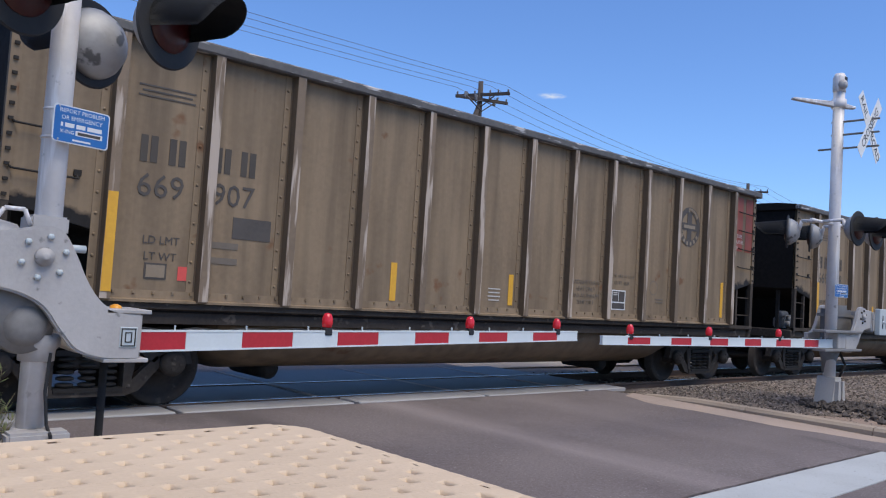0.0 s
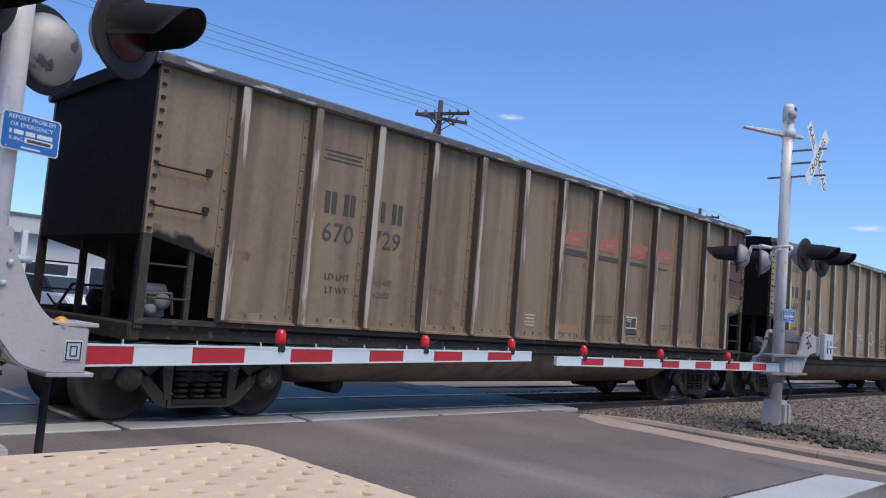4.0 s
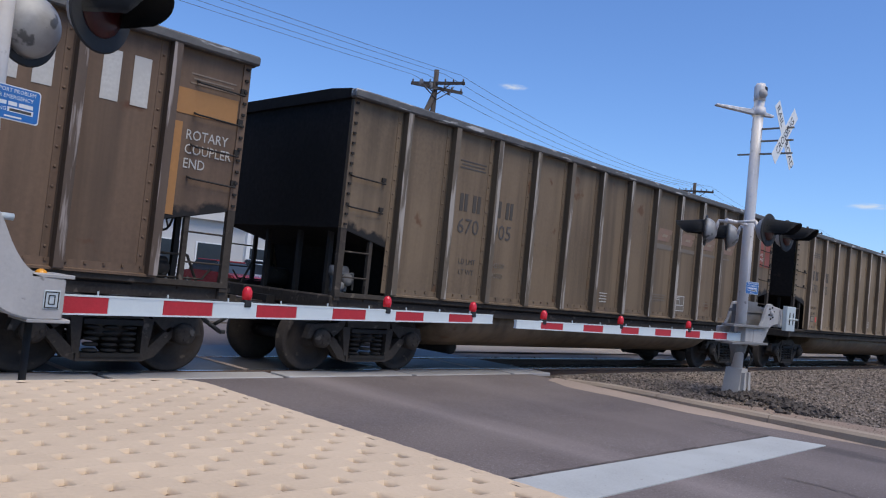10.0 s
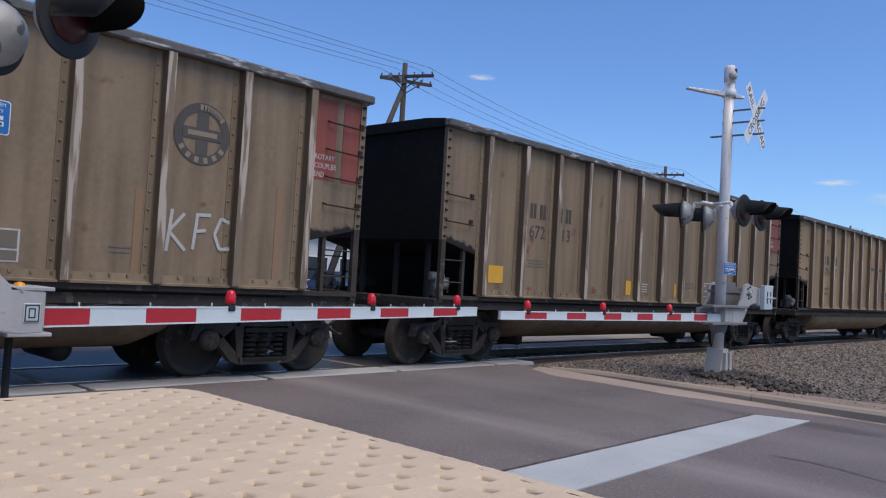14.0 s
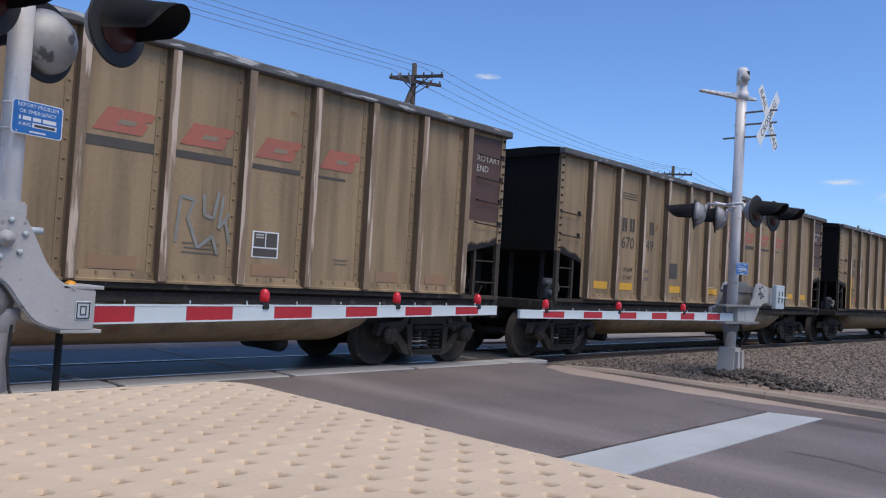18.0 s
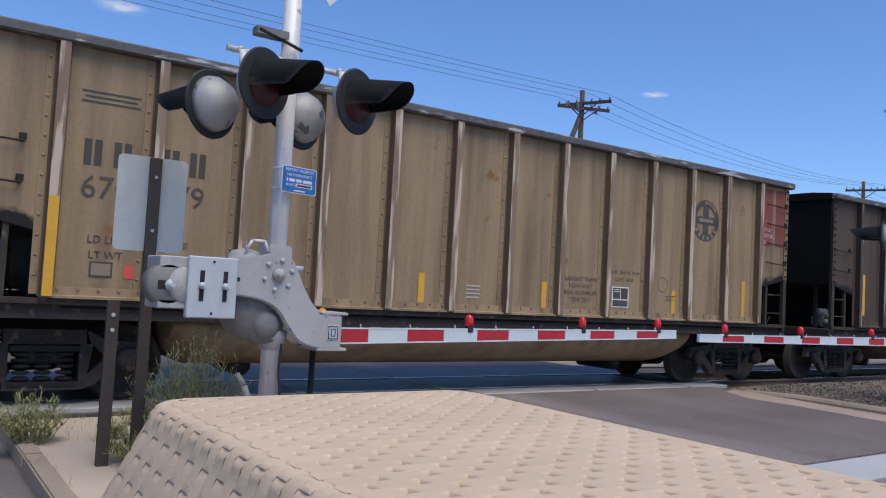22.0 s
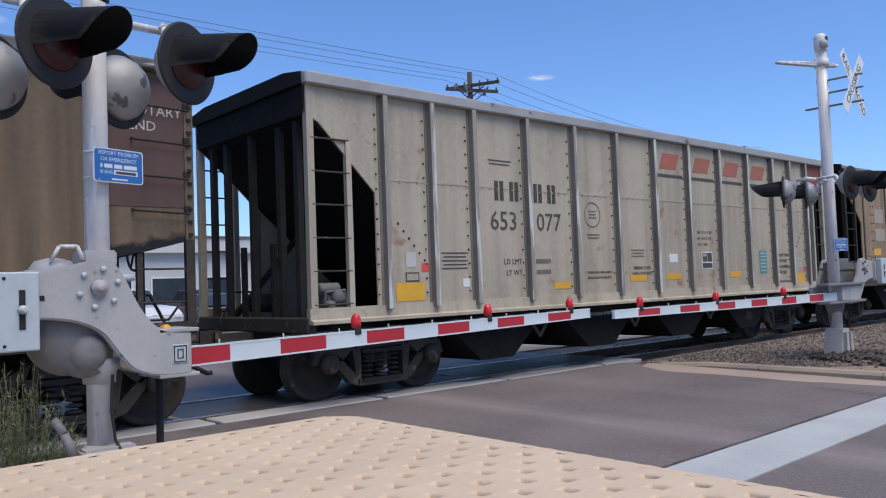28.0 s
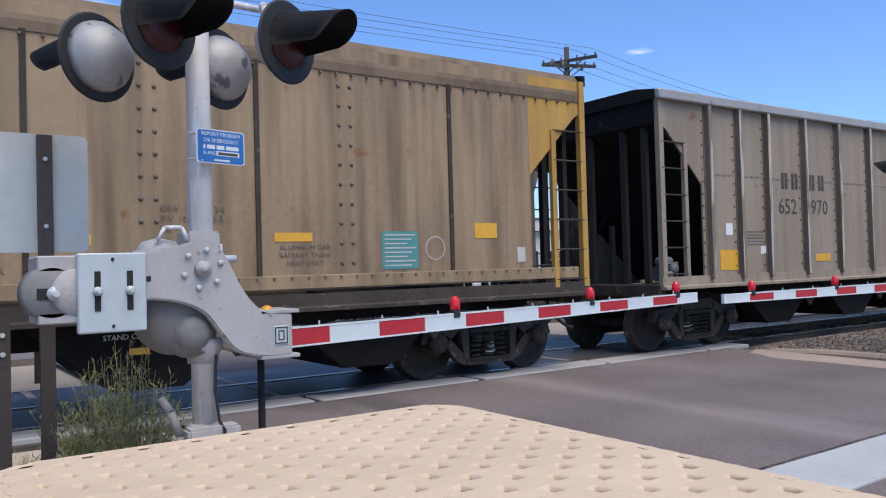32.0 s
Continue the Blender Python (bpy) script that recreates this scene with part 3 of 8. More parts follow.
def ballast():
    bm = sheet(bmesh.new(), 11.74, 75, -14, 9.3, 190, 70, gravel_height)
    setting("gravel_bed", bm, M["gravel"], "grey brown crushed stone beside the track")
    bm = bmesh.new()
    rows = []
    for i in range(81):
        y = -14 + 22 * i / 80
        reach = 0.3 + 0.7 * min(1, max(0, (6.5 - y) / 3)) + 0.25 * noise.noise((y * 1.3, 0, 7))
        row = []
        for j in range(7):
            x = 11.78 + reach * j / 6
            row.append(bm.verts.new((x, y, gravel_height(x, y) + 0.016 - 0.06 * (j == 6))))
        rows.append(row)
    for a, b in zip(rows, rows[1:]):
        for j in range(6):
            bm.faces.new((a[j], a[j + 1], b[j + 1], b[j])).smooth = True
    setting("dirt_strip", bm, M["red_dirt"], "reddish dirt strip between kerb and gravel")
    bm = sheet(bmesh.new(), -90, 2.6, 8.4, 13.3, 90, 14, lambda x, y: -0.16 + 0.03 * noise.noise((x, y, 2)))
    setting("ballast_west", bm, M["gravel"], "dark ballast under the rails")
    bm = sheet(bmesh.new(), 12.5, 400, 8.9, 13.3, 300, 12, lambda x, y: -0.17 + 0.03 * noise.noise((x, y, 2)))
    setting("ballast_east", bm, M["gravel"], "dark ballast under the rails")
    # Loose stones, joined: nobody could count them.
    rnd = random.Random(5)
    verts, faces = [], []

    def stone(x, y, z, r):
        b = len(verts)
        rot = Euler((rnd.random() * 6, rnd.random() * 6, rnd.random() * 6)).to_matrix()
        for v in ((1, 0, 0), (-1, 0, 0), (0, 1, 0), (0, -1, 0), (0, 0, 1), (0, 0, -1)):
            q = rot @ (Vector(v) * r * (0.6 + 0.7 * rnd.random()))
            verts.append((x + q.x, y + q.y, z + q.z * 0.8))
        for f in ((0, 2, 4), (2, 1, 4), (1, 3, 4), (3, 0, 4), (2, 0, 5), (1, 2, 5), (3, 1, 5), (0, 3, 5)):
            faces.append(tuple(b + i for i in f))

    for _ in range(34000):
        d = rnd.random() ** 1.7
        x, y = 11.85 + d * 24, 2.0 + rnd.random() * 7.0
        stone(x, y, gravel_height(x, y) + 0.004, 0.01 + 0.02 * rnd.random() ** 1.5 + 0.001 * (x - 11))
    for _ in range(5000):
        x, y = rnd.choice((2.4 - 12 * rnd.random(), 12.6 + 30 * rnd.random() ** 1.5)), 8.7 + 3.6 * rnd.random()
        stone(x, y, -0.15, 0.02 + 0.025 * rnd.random())
    for _ in range(1500):
        x, y = 0.9 + 1.4 * rnd.random(), 5.6 + 3 * rnd.random()
        stone(x, y, -0.06, 0.008 + 0.014 * rnd.random())
    me = bpy.data.meshes.new("loose_stones")
    me.from_pydata(verts, [], faces)
    tagged(piece("loose_stones", me, M["stone"]), "loose grey and tan crushed stones on the gravel bed", "gravel", kind="stuff")
    rnd = random.Random(8)
    verts, faces = [], []
    for _ in range(900):
        if rnd.random() < 0.45:
            a, d = rnd.random() * math.tau, rnd.random() ** 0.6
            x, y = 13.3 + math.cos(a) * d * 0.6, 5.65 + math.sin(a) * d * 0.55
        else:
            f = rnd.random()
            x, y = 12.75 + rnd.gauss(0, 0.2) + 0.35 * f, 4.2 + 1.6 * f + rnd.gauss(0, 0.12)
        stone(x, y, gravel_height(x, y) + 0.01 + 0.03 * rnd.random(), 0.02 + 0.06 * rnd.random() ** 1.6)
    me = bpy.data.meshes.new("soil_clods")
    me.from_pydata(verts, [], faces)
    tagged(piece("soil_clods", me, M["soil"]), "dark broken asphalt and soil round the mast foot", "soil", kind="stuff")


RAILS = (9.53, 10.97)


def track():
    prof = [(-0.07, -0.17), (0.07, -0.17), (0.07, -0.155), (0.012, -0.13), (0.012, -0.045), (0.036, -0.035), (0.036, -0.004), (0.028, 0), (-0.028, 0), (-0.036, -0.004), (-0.036, -0.035), (-0.012, -0.045), (-0.012, -0.13), (-0.07, -0.155)]
    for y in RAILS:
        bm = prism(bmesh.new(), [(y + u, v) for u, v in prof], -300, 900, "x")
        rail = thing("rail", "rusty steel rail with a polished running face", "rail", group="rails of the track")
        rail["kind"] = "structure"
        part("web", bm, M["rust"], rail)
        part("running_face", block(bmesh.new(), (-300, y - 0.024, -0.002), (900, y + 0.024, 0.0025)), M["rail"], rail, "polished running face")
    me = shared("tie", lambda bm: block(bm, (-0.11, -1.3, -0.3), (0.11, 1.3, -0.155)))
    xs = [-3.8 - 0.52 * k for k in range(30)] + [12.9 + 0.52 * k for k in range(120)]
    for x in xs:
        tagged(piece("railway_tie", me, M["tie"], at=pose(x, 10.25, 0, 0, 0, random.uniform(-1, 1))), "dark weathered timber railway tie in the ballast", "railway tie", "ties of the track")
    # Concrete crossing panels: outer row, middle row, far row.
    rows = ((8.97, 9.45), (9.62, 10.88), (11.05, 12.5))
    for r, (a, b) in enumerate(rows):
        x = -3.27 if r == 0 else -3.5
        k = 0
        while x < 12.3:
            w = min(2.42, 12.42 - x)
            gap = 0.014 if r else 0.045
            bm = block(bmesh.new(), (x + gap, a, -0.25), (x + w - gap, b, -0.003 - 0.004 * (k % 2)))
            soften(bm, 0.012, 1)
            tagged(part("crossing_panel", bm, M["rubber" if r else "panel"]), "dark rubber crossing panel of the track" if r else "grey concrete crossing panel beside the rails", "crossing panel", "panels of the crossing", "structure")
            if r:
                setting("panel_joint", block(bmesh.new(), (x - 0.05, a + 0.01, -0.2), (x + 0.05, b - 0.01, 0.0015)), M["sand"], "pale dust in a panel joint")
            x += w
            k += 1
    bm = block(bmesh.new(), (-3.4, 8.86, -0.3), (12.4, 12.4, -0.06))
    setting("crossing_base", bm, M["tie"], "dark rubber filler between the crossing panels")


# ---------- the woven box in the foreground ----------
FLARE = 0.5
BOX = (0.05, 2.13, -0.9, 3.66, 0.86)


def woven_box():
    """A large box wrapped in flat woven strands; its plan corners and top edge are rounded."""
    x0, x1, y0, y1, z1 = BOX
    R, r = 0.24, 0.07
    box = thing("woven_box", "large tan woven resin storage box with rounded edges", "box", pose(0, 0, 0))
    rnd = random.Random(3)
    Z = Vector((0, 0, 1))

    def outline(inset):
        """Plan outline as (point, outward way), about every 3 cm."""
        out, rad = [], max(R - inset, 0.02)
        a, b, c, d = x0 + inset, x1 - inset, y0 + inset, y1 - inset
        for cx, cy, a0, nx, ny in ((b - rad, d - rad, 0, a + rad, d), (a + rad, d - rad, 90, a, c + rad), (a + rad, c + rad, 180, b - rad, c), (b - rad, c + rad, 270, b, d - rad)):
            for k in range(9):
                w = Vector((math.cos(radians(a0 + k * 11.25)), math.sin(radians(a0 + k * 11.25)), 0))
                out.append((Vector((cx, cy, 0)) + w * rad, w))
            last, stop = out[-1][0], Vector((nx, ny, 0))
            n = int((stop - last).length / 0.03)
            for k in range(1, n):
                out.append((last.lerp(stop, k / n), out[-1][1] if k > 1 else w))
        return out

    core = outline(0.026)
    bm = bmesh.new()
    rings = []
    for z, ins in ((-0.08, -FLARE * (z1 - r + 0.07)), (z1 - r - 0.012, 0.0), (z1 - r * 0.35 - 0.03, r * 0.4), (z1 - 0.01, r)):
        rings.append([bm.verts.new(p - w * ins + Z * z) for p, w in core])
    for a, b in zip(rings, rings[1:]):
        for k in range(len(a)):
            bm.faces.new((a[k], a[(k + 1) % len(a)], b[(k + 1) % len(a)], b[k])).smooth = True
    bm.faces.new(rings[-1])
    # The core's dark colour stands in for shade where strands dive.
    part("core", bm, M["weave_pit_shade"], box, "dark inner sheet painted as shade in the dimples")

    def inside(x, y, ins):
        dx, dy = max(x0 + R - x, x - (x1 - R), 0), max(y0 + R - y, y - (y1 - R), 0)
        return math.hypot(dx, dy) <= R - ins if dx and dy else (x0 + ins <= x <= x1 - ins and y0 + ins <= y <= y1 - ins)

    def pillow(bm, put, lo, hi, v0, v1, h, soft, keep, drop=0.002, flip=False, deep=1.0, ends=(True, True)):
        """One visible length of strand between two dives; put maps (u, v, height) to a point."""
        steps = [-1, -0.975, -0.94, -0.88, -0.5, 0, 0.4, 0.52, 0.64, 0.75, 0.85, 0.93, 1.0]
        nu, nv, grid = len(steps) - 1, 8, []
        for a in steps:
            dive = max(0.0, (a - 0.6) / 0.4) ** 1.4 if a > -0.85 else {-1: 0.95, -0.975: 0.45, -0.94: 0.14, -0.88: 0.0}[a]
            if not ends[a > 0]:
                dive = 0.0
            if flip:
                a = -a
            row = []
            for b in (-1, -0.9, -0.76, -0.6, 0, 0.6, 0.76, 0.9, 1):
                row.append(bm.verts.new(put(lo + (hi - lo) * (a + 1) / 2, (v0 + v1) / 2 + (v1 - v0) / 2 * b, h * (1 - deep * dive * (1 - keep * min(1.0, max(0.0, (abs(b) - 0.4) / 0.36)) ** 1.2)) * (1 - soft * b * b) - drop)))
            grid.append(row)
        for i in range(nu):
            for j in range(nv):
                bm.faces.new((grid[i][j], grid[i + 1][j], grid[i + 1][j + 1], grid[i][j + 1])).smooth = True

    pu, pv = 0.1, 0.088
    # Top: strands run across, dives staggered row by row.
    bm = bmesh.new()
    ku, kv = int((x1 - x0) / pu), int((y1 - y0) / pv)
    for j in range(kv + 1):
        v0 = y0 + j * pv
        off = (j % 2) * pu + rnd.uniform(-0.006, 0.006)
        u = x0 - 2 * pu + off
        while u < x1:
            lo, hi = u, u + 2 * pu
            while lo < hi and not (inside(lo, v0 + 0.02, 0.076) and inside(lo, v0 + pv - 0.02, 0.076)):
                lo += 0.01
            while hi > lo and not (inside(hi, v0 + 0.02, 0.076) and inside(hi, v0 + pv - 0.02, 0.076)):
                hi -= 0.01
            if hi - lo > 0.03:
                dz = rnd.uniform(-0.0001, 0.0001)
                pillow(bm, lambda a, b, h: Vector((a, b, z1 - 0.01 + h + dz)), lo, hi, v0, v0 + pv, 0.027, 0.02, 1.0, 0.01, deep=2.2, ends=(lo < u + 0.005, hi > u + 2 * pu - 0.005))
            u += 2 * pu
    tagged(part("woven_top", bm, M["weave"], box, "smooth tan strands of the woven top"), kind="stuff")
    # Sides: upright strands that bend over the rounded top edge.
    path = outline(0.012)
    n = len(path)
    cum = [0.0]
    for k in range(n):
        cum.append(cum[-1] + (path[(k + 1) % n][0] - path[k][0]).length)

    def on(s):
        s %= cum[-1]
        k = next(i for i in range(n) if cum[i + 1] >= s)
        f = (s - cum[k]) / max(cum[k + 1] - cum[k], 1e-6)
        p, w = path[k]
        p2, w2 = path[(k + 1) % n]
        return p.lerp(p2, f), w.lerp(w2, f).normalized()

    arc = r * math.pi / 2
    count = int(cum[-1] / pv)
    bm = bmesh.new()
    for j in range(count):
        s0 = cum[-1] * j / count
        mid = on(s0 + pv / 2)[0]
        if mid.y < y0 + 0.1:
            continue

        def put(u, v, h):
            p, w = on(v)
            if u < arc:
                a = u / r
                return p - w * r + Z * (z1 - 0.01 - r) + (w * math.sin(a) + Z * math.cos(a)) * (r + h)
            return p + w * (h + (u - arc) * FLARE) + Z * (z1 - 0.01 - r - (u - arc))

        u = -0.05 - (j % 2) * pu
        while u < z1:
            lo, hi = max(u, -0.012), min(u + 2 * pu, z1 + 0.02)
            if hi - lo > 0.03:
                pillow(bm, put, lo - 0.006, hi + 0.006, s0, s0 + cum[-1] / count, 0.02, 0.1, 0.6, 0.004, True, ends=(True, lo > -0.01))
            u += 2 * pu
    tagged(part("woven_side", bm, M["weave"], box, "tan upright strands of the woven sides"), kind="stuff")
    return box


# ---------- crossing signals ----------
def lamp_head(parent, c, way, lit=False):
    """A flasher: black round background, hood, silver back."""
    c, way = Vector(c), Vector(way).normalized()
    disc = lathe(bmesh.new(), [(0.02, -0.012), (0.258, -0.012), (0.268, 0.0), (0.258, 0.012), (0.02, 0.012)], c, way, 40)
    for face in disc.faces:
        face.smooth = False
    head = part("lamp_background", disc, M["black"], parent, "black round background")
    part("lamp_housing", lathe(bmesh.new(), [(0.01, -0.19), (0.08, -0.18), (0.16, -0.13), (0.205, -0.06), (0.215, -0.012)], c, way, 24), M["lamp_back"], head, "dull grey lamp housing")
    part("lens", lathe(bmesh.new(), [(0.17, 0.012), (0.168, 0.02), (0.11, 0.045), (0.01, 0.055)], c, way, 24), M["lens_dark"], head, "dark red lens")
    bm = bmesh.new()
    up = Vector((0, 0, 1))
    side = way.cross(up).normalized()
    seg, rings = 22, []
    for h in (0.0, 0.14, 0.28, 0.42, 0.5):
        ring = []
        for k in range(seg + 1):
            a = radians(-112 + 224 * k / seg)
            cut = 1.0 if h < 0.28 else max(0.0, math.cos(a * 0.7)) ** 0.3
            r = 0.178 - h * 0.09
            ring.append(c + way * (0.012 + h * cut) + up * (math.cos(a) * r + 0.01 - h * 0.03) + side * (math.sin(a) * r))
        rings.append(ring)
    vs = [[bm.verts.new(p) for p in ring] for ring in rings]
    for a, b in zip(vs, vs[1:]):
        for k in range(seg):
            bm.faces.new((a[k], a[k + 1], b[k + 1], b[k])).smooth = True
    bmesh.ops.solidify(bm, geom=bm.faces, thickness=0.006)
    part("hood", bm, M["black"], head, "black sun hood")
    return head


def striped_arm(parent, a, b, stripes, lamps, first_red=True, h=0.125):
    """A gate arm of striped segments from a to b, with the lamps at shares of its length."""
    a, b = Vector(a), Vector(b)
    d = b - a
    ln = d.length
    q = d.to_track_quat("X", "Z").to_matrix().to_4x4()
    base = Matrix.Translation(a) @ q
    x = 0.0
    for k, share in enumerate(stripes):
        w = share * ln
        red = (k % 2 == 0) == first_red
        hh = h * (1 - 0.28 * x / ln)
        bm = soften(block(bmesh.new(), (x, -0.02, -hh / 2), (x + w, 0.02, hh / 2)), 0.004, 1)
        part("stripe", bm, M["red" if red else "white"], parent, "red reflective band" if red else "white reflective band", at=base)
        x += w
    for e in (-1, 1):
        bm = prism(bmesh.new(), [(0, e * h / 2 - 0.006), (ln, e * h * 0.36 - 0.006), (ln, e * h * 0.36 + 0.006), (0, e * h / 2 + 0.006)], -0.023, 0.023, "y")
        part("edge_strip", bm, M["white"], parent, "white edge strip", at=base)
    for s in lamps:
        z = h / 2 * (1 - 0.28 * s)
        m = base @ Matrix.Translation((s * ln, 0, z))
        foot = part("arm_lamp", soften(block(bmesh.new(), (-0.034, -0.032, -0.03), (0.034, 0.032, 0.03)), 0.008, 1), M["black"], parent, "black lamp base", at=m)
        part("lens", lathe(bmesh.new(), [(0.036, 0), (0.042, 0.03), (0.04, 0.07), (0.026, 0.1), (0.008, 0.108)], (0, 0, 0.03), (0, 0, 1), 16), M["lamp_red"], foot, "red arm lamp")
        tube_bm = tube(bmesh.new(), (0.045, -0.02, 0.0), (0.045, 0.02, 0.0), 0.012, seg=8)
        part("connector", tube_bm, M["sign_white"], foot, "white cable end")
    rnd = random.Random(len(stripes) * 7)
    pts = []
    n = 40
    for i in range(n + 1):
        s = lamps[0] * 0.0 + i / n * lamps[-1]
        pts.append(base @ Vector((s * ln, 0.0, h / 2 * (1 - 0.28 * s) + 0.008 + 0.006 * math.sin(i * 1.9) + rnd.uniform(0, 0.004))))
    tagged(part("arm_cable", chain(bmesh.new(), pts, 0.005, 6), M["black"], parent, "thin black cable along the arm"), kind="stuff")
    for i in range(9):
        s = (i + 0.6) / 9.4
        m = base @ Matrix.Translation((s * ln, 0, h / 2 * (1 - 0.28 * s)))
        part("bolt", tube(bmesh.new(), (0, 0, -0.01), (0, 0, 0.035), 0.007, seg=6), M["plate"], parent, at=m)


def report_sign(parent, at):
    """Blue emergency sign, about 0.3 by 0.22 m."""
    w, h = 0.342, 0.21
    pts = []
    for cx, cy, a0 in ((w / 2, h / 2, 0), (-w / 2, h / 2, 90), (-w / 2, -h / 2, 180), (w / 2, -h / 2, 270)):
        for k in range(5):
            a = radians(a0 + 22.5 * k)
            pts.append((cx + 0.02 * (math.cos(a) - (1 if cx > 0 else -1)), cy + 0.02 * (math.sin(a) - (1 if cy > 0 else -1))))
    s = part("emergency_sign", prism(bmesh.new(), pts, -0.002, 0.0, "z"), M["sign_white"], parent, "blue sign with white border", at=at)
    inner = [(x * 0.955, y * 0.94) for x, y in pts]
    part("blue_field", prism(bmesh.new(), inner, 0.0, 0.0015, "z"), M["blue"], s)
    for text, y, hh in (("REPORT PROBLEM", 0.065, 0.024), ("OR EMERGENCY", 0.026, 0.024), ("X-ING", -0.052, 0.022)):
        if text == "X-ING":
            words("lettering", text, hh, M["sign_white"], s, pose(-0.128, y, 0.0016), depth=0.0004)
        else:
            words("lettering", text, hh, M["sign_white"], s, pose(0, y, 0.0016), align="CENTER", depth=0.0004)
    for k, (xa, xb) in enumerate(((-0.125, -0.112), (-0.1, -0.045), (-0.033, 0.022), (0.034, 0.125))):
        part("number_bar", block(bmesh.new(), (xa, -0.016, 0.0016), (xb, 0.008, 0.0022)), M["sign_white"], s)
    part("number_field", block(bmesh.new(), (-0.035, -0.055, 0.0016), (0.13, -0.026, 0.0022)), M["sign_white"], s)
    part("number_bar", block(bmesh.new(), (-0.022, -0.05, 0.0023), (0.118, -0.033, 0.0028)), M["ink"], s)
    part("small_print_bar", block(bmesh.new(), (-0.05, -0.088, 0.0016), (0.06, -0.078, 0.0022)), M["sign_white"], s)
    for x, y in ((-0.138, 0.095), (-0.135, -0.09)):
        part("screw", lathe(bmesh.new(), [(0.006, 0), (0.004, 0.003)], (x, y, 0.0015), (0, 0, 1), 8), M["plate"], s)
    return s


def curved(pts, n=5):
    """The same line with its bends rounded."""
    pts = [Vector(q) for q in pts]
    out = []
    for k in range(len(pts) - 1):
        a, b, c, d = pts[max(k - 1, 0)], pts[k], pts[k + 1], pts[min(k + 2, len(pts) - 1)]
        for i in range(n):
            t = i / n
            out.append(tuple(0.5 * (2 * b + (c - a) * t + (2 * a - 5 * b + 4 * c - d) * t * t + (3 * b - a - 3 * c + d) * t ** 3)))
    return out + [tuple(pts[-1])]


def near_gate():
    g = thing("crossing_signal", "silver crossing gate mast with flashing lamps and lowered arm", "crossing signal", pose(0, 0, 0), "crossing signals")
    x, y = 1.45, 5.32
    part("mast", tube(bmesh.new(), (x, y, 0.3), (x, y, 4.9), 0.075, 0.07, 24), M["galv"], g, "white-streaked galvanised mast")
    part("foundation", soften(block(bmesh.new(), (x - 0.24, y - 0.24, -0.3), (x + 0.24, y + 0.24, 0.28)), 0.03), M["concrete"], g, "grey concrete foundation")
    part("mast_base", lathe(bmesh.new(), [(0.2, 0.28), (0.2, 0.34), (0.13, 0.36), (0.11, 0.56), (0.09, 0.6)], (x, y, 0), (0, 0, 1), 20), M["mech"], g, "cast mast base")
    part("junction_box", soften(block(bmesh.new(), (x - 0.16, y - 0.2, 0.36), (x + 0.16, y - 0.06, 0.6)), 0.015), M["mech"], g, "cast junction box")
    part("conduit", chain(bmesh.new(), [(x - 0.19, y - 0.12, 0.36), (x - 0.19, y - 0.12, 0.56), (x - 0.23, y - 0.08, 0.7), (x - 0.27, y - 0.02, 0.78)], 0.026, 10), M["case_grey"], g, "grey conduit bend")
    part("cable", chain(bmesh.new(), [(x + 0.05, y - 0.085, 1.02), (x + 0.04, y - 0.085, 0.8), (x + 0.06, y - 0.09, 0.62), (x + 0.05, y - 0.215, 0.58), (x + 0.06, y - 0.215, 0.3)], 0.01, 6), M["black"], g, "thin black cable down the mast")
    # Gate mechanism: rounded case, curved arm casting, counterweight plates.
    case = part("gate_mechanism", lathe(bmesh.new(), [(0.05, -0.15), (0.2, -0.14), (0.25, -0.05), (0.26, 0.1), (0.23, 0.22), (0.1, 0.25)], (x - 0.14, y + 0.02, 1.28), (0, 1, 0), 28), M["case_grey"], g, "rounded silver gate mechanism case")
    part("case_foot", lathe(bmesh.new(), [(0.095, 0.97), (0.098, 1.03), (0.12, 1.06), (0.12, 1.12)], (x, y, 0), (0, 0, 1), 20), M["mech"], case)
    part("case_ring", lathe(bmesh.new(), [(0.02, 0.185), (0.07, 0.18), (0.11, 0.15), (0.115, 0.13), (0.15, 0.125), (0.16, 0.07)], (x - 0.1, y + 0.02, 1.17), (0, -1, 0), 28), M["case_grey"], case, "domed grey bearing cover")
    prof = [(-0.42, 1.66), (-0.2, 1.68), (-0.02, 1.72), (0.08, 1.7), (0.15, 1.6), (0.24, 1.42), (0.34, 1.3), (0.46, 1.265), (0.56, 1.26), (0.56, 0.99), (0.36, 0.99), (0.2, 1.04), (0.1, 1.15), (0.0, 1.28), (-0.14, 1.35), (-0.3, 1.375), (-0.42, 1.37)]
    prof = curved(prof[:9]) + curved(prof[9:])
    bm = soften(prism(bmesh.new(), [(x - 0.05 + u, v) for u, v in prof], y - 0.2, y - 0.13, "y"), 0.012, 2)
    casting = part("arm_casting", bm, M["mech"], g, "curved silver arm casting")
    bm = soften(prism(bmesh.new(), [(x - 0.05 + u, v) for u, v in prof], y + 0.1, y + 0.17, "y"), 0.012, 2)
    part("arm_casting", bm, M["mech"], g, "curved silver arm casting")
    part("pivot", lathe(bmesh.new(), [(0.05, 0), (0.048, 0.03), (0.022, 0.032), (0.022, 0.05), (0.01, 0.055)], (x - 0.06, y - 0.2, 1.55), (0, -1, 0), 20), M["mech"], casting, "silver pivot shaft")
    for k in range(6):
        a = k * math.tau / 6 + 0.3
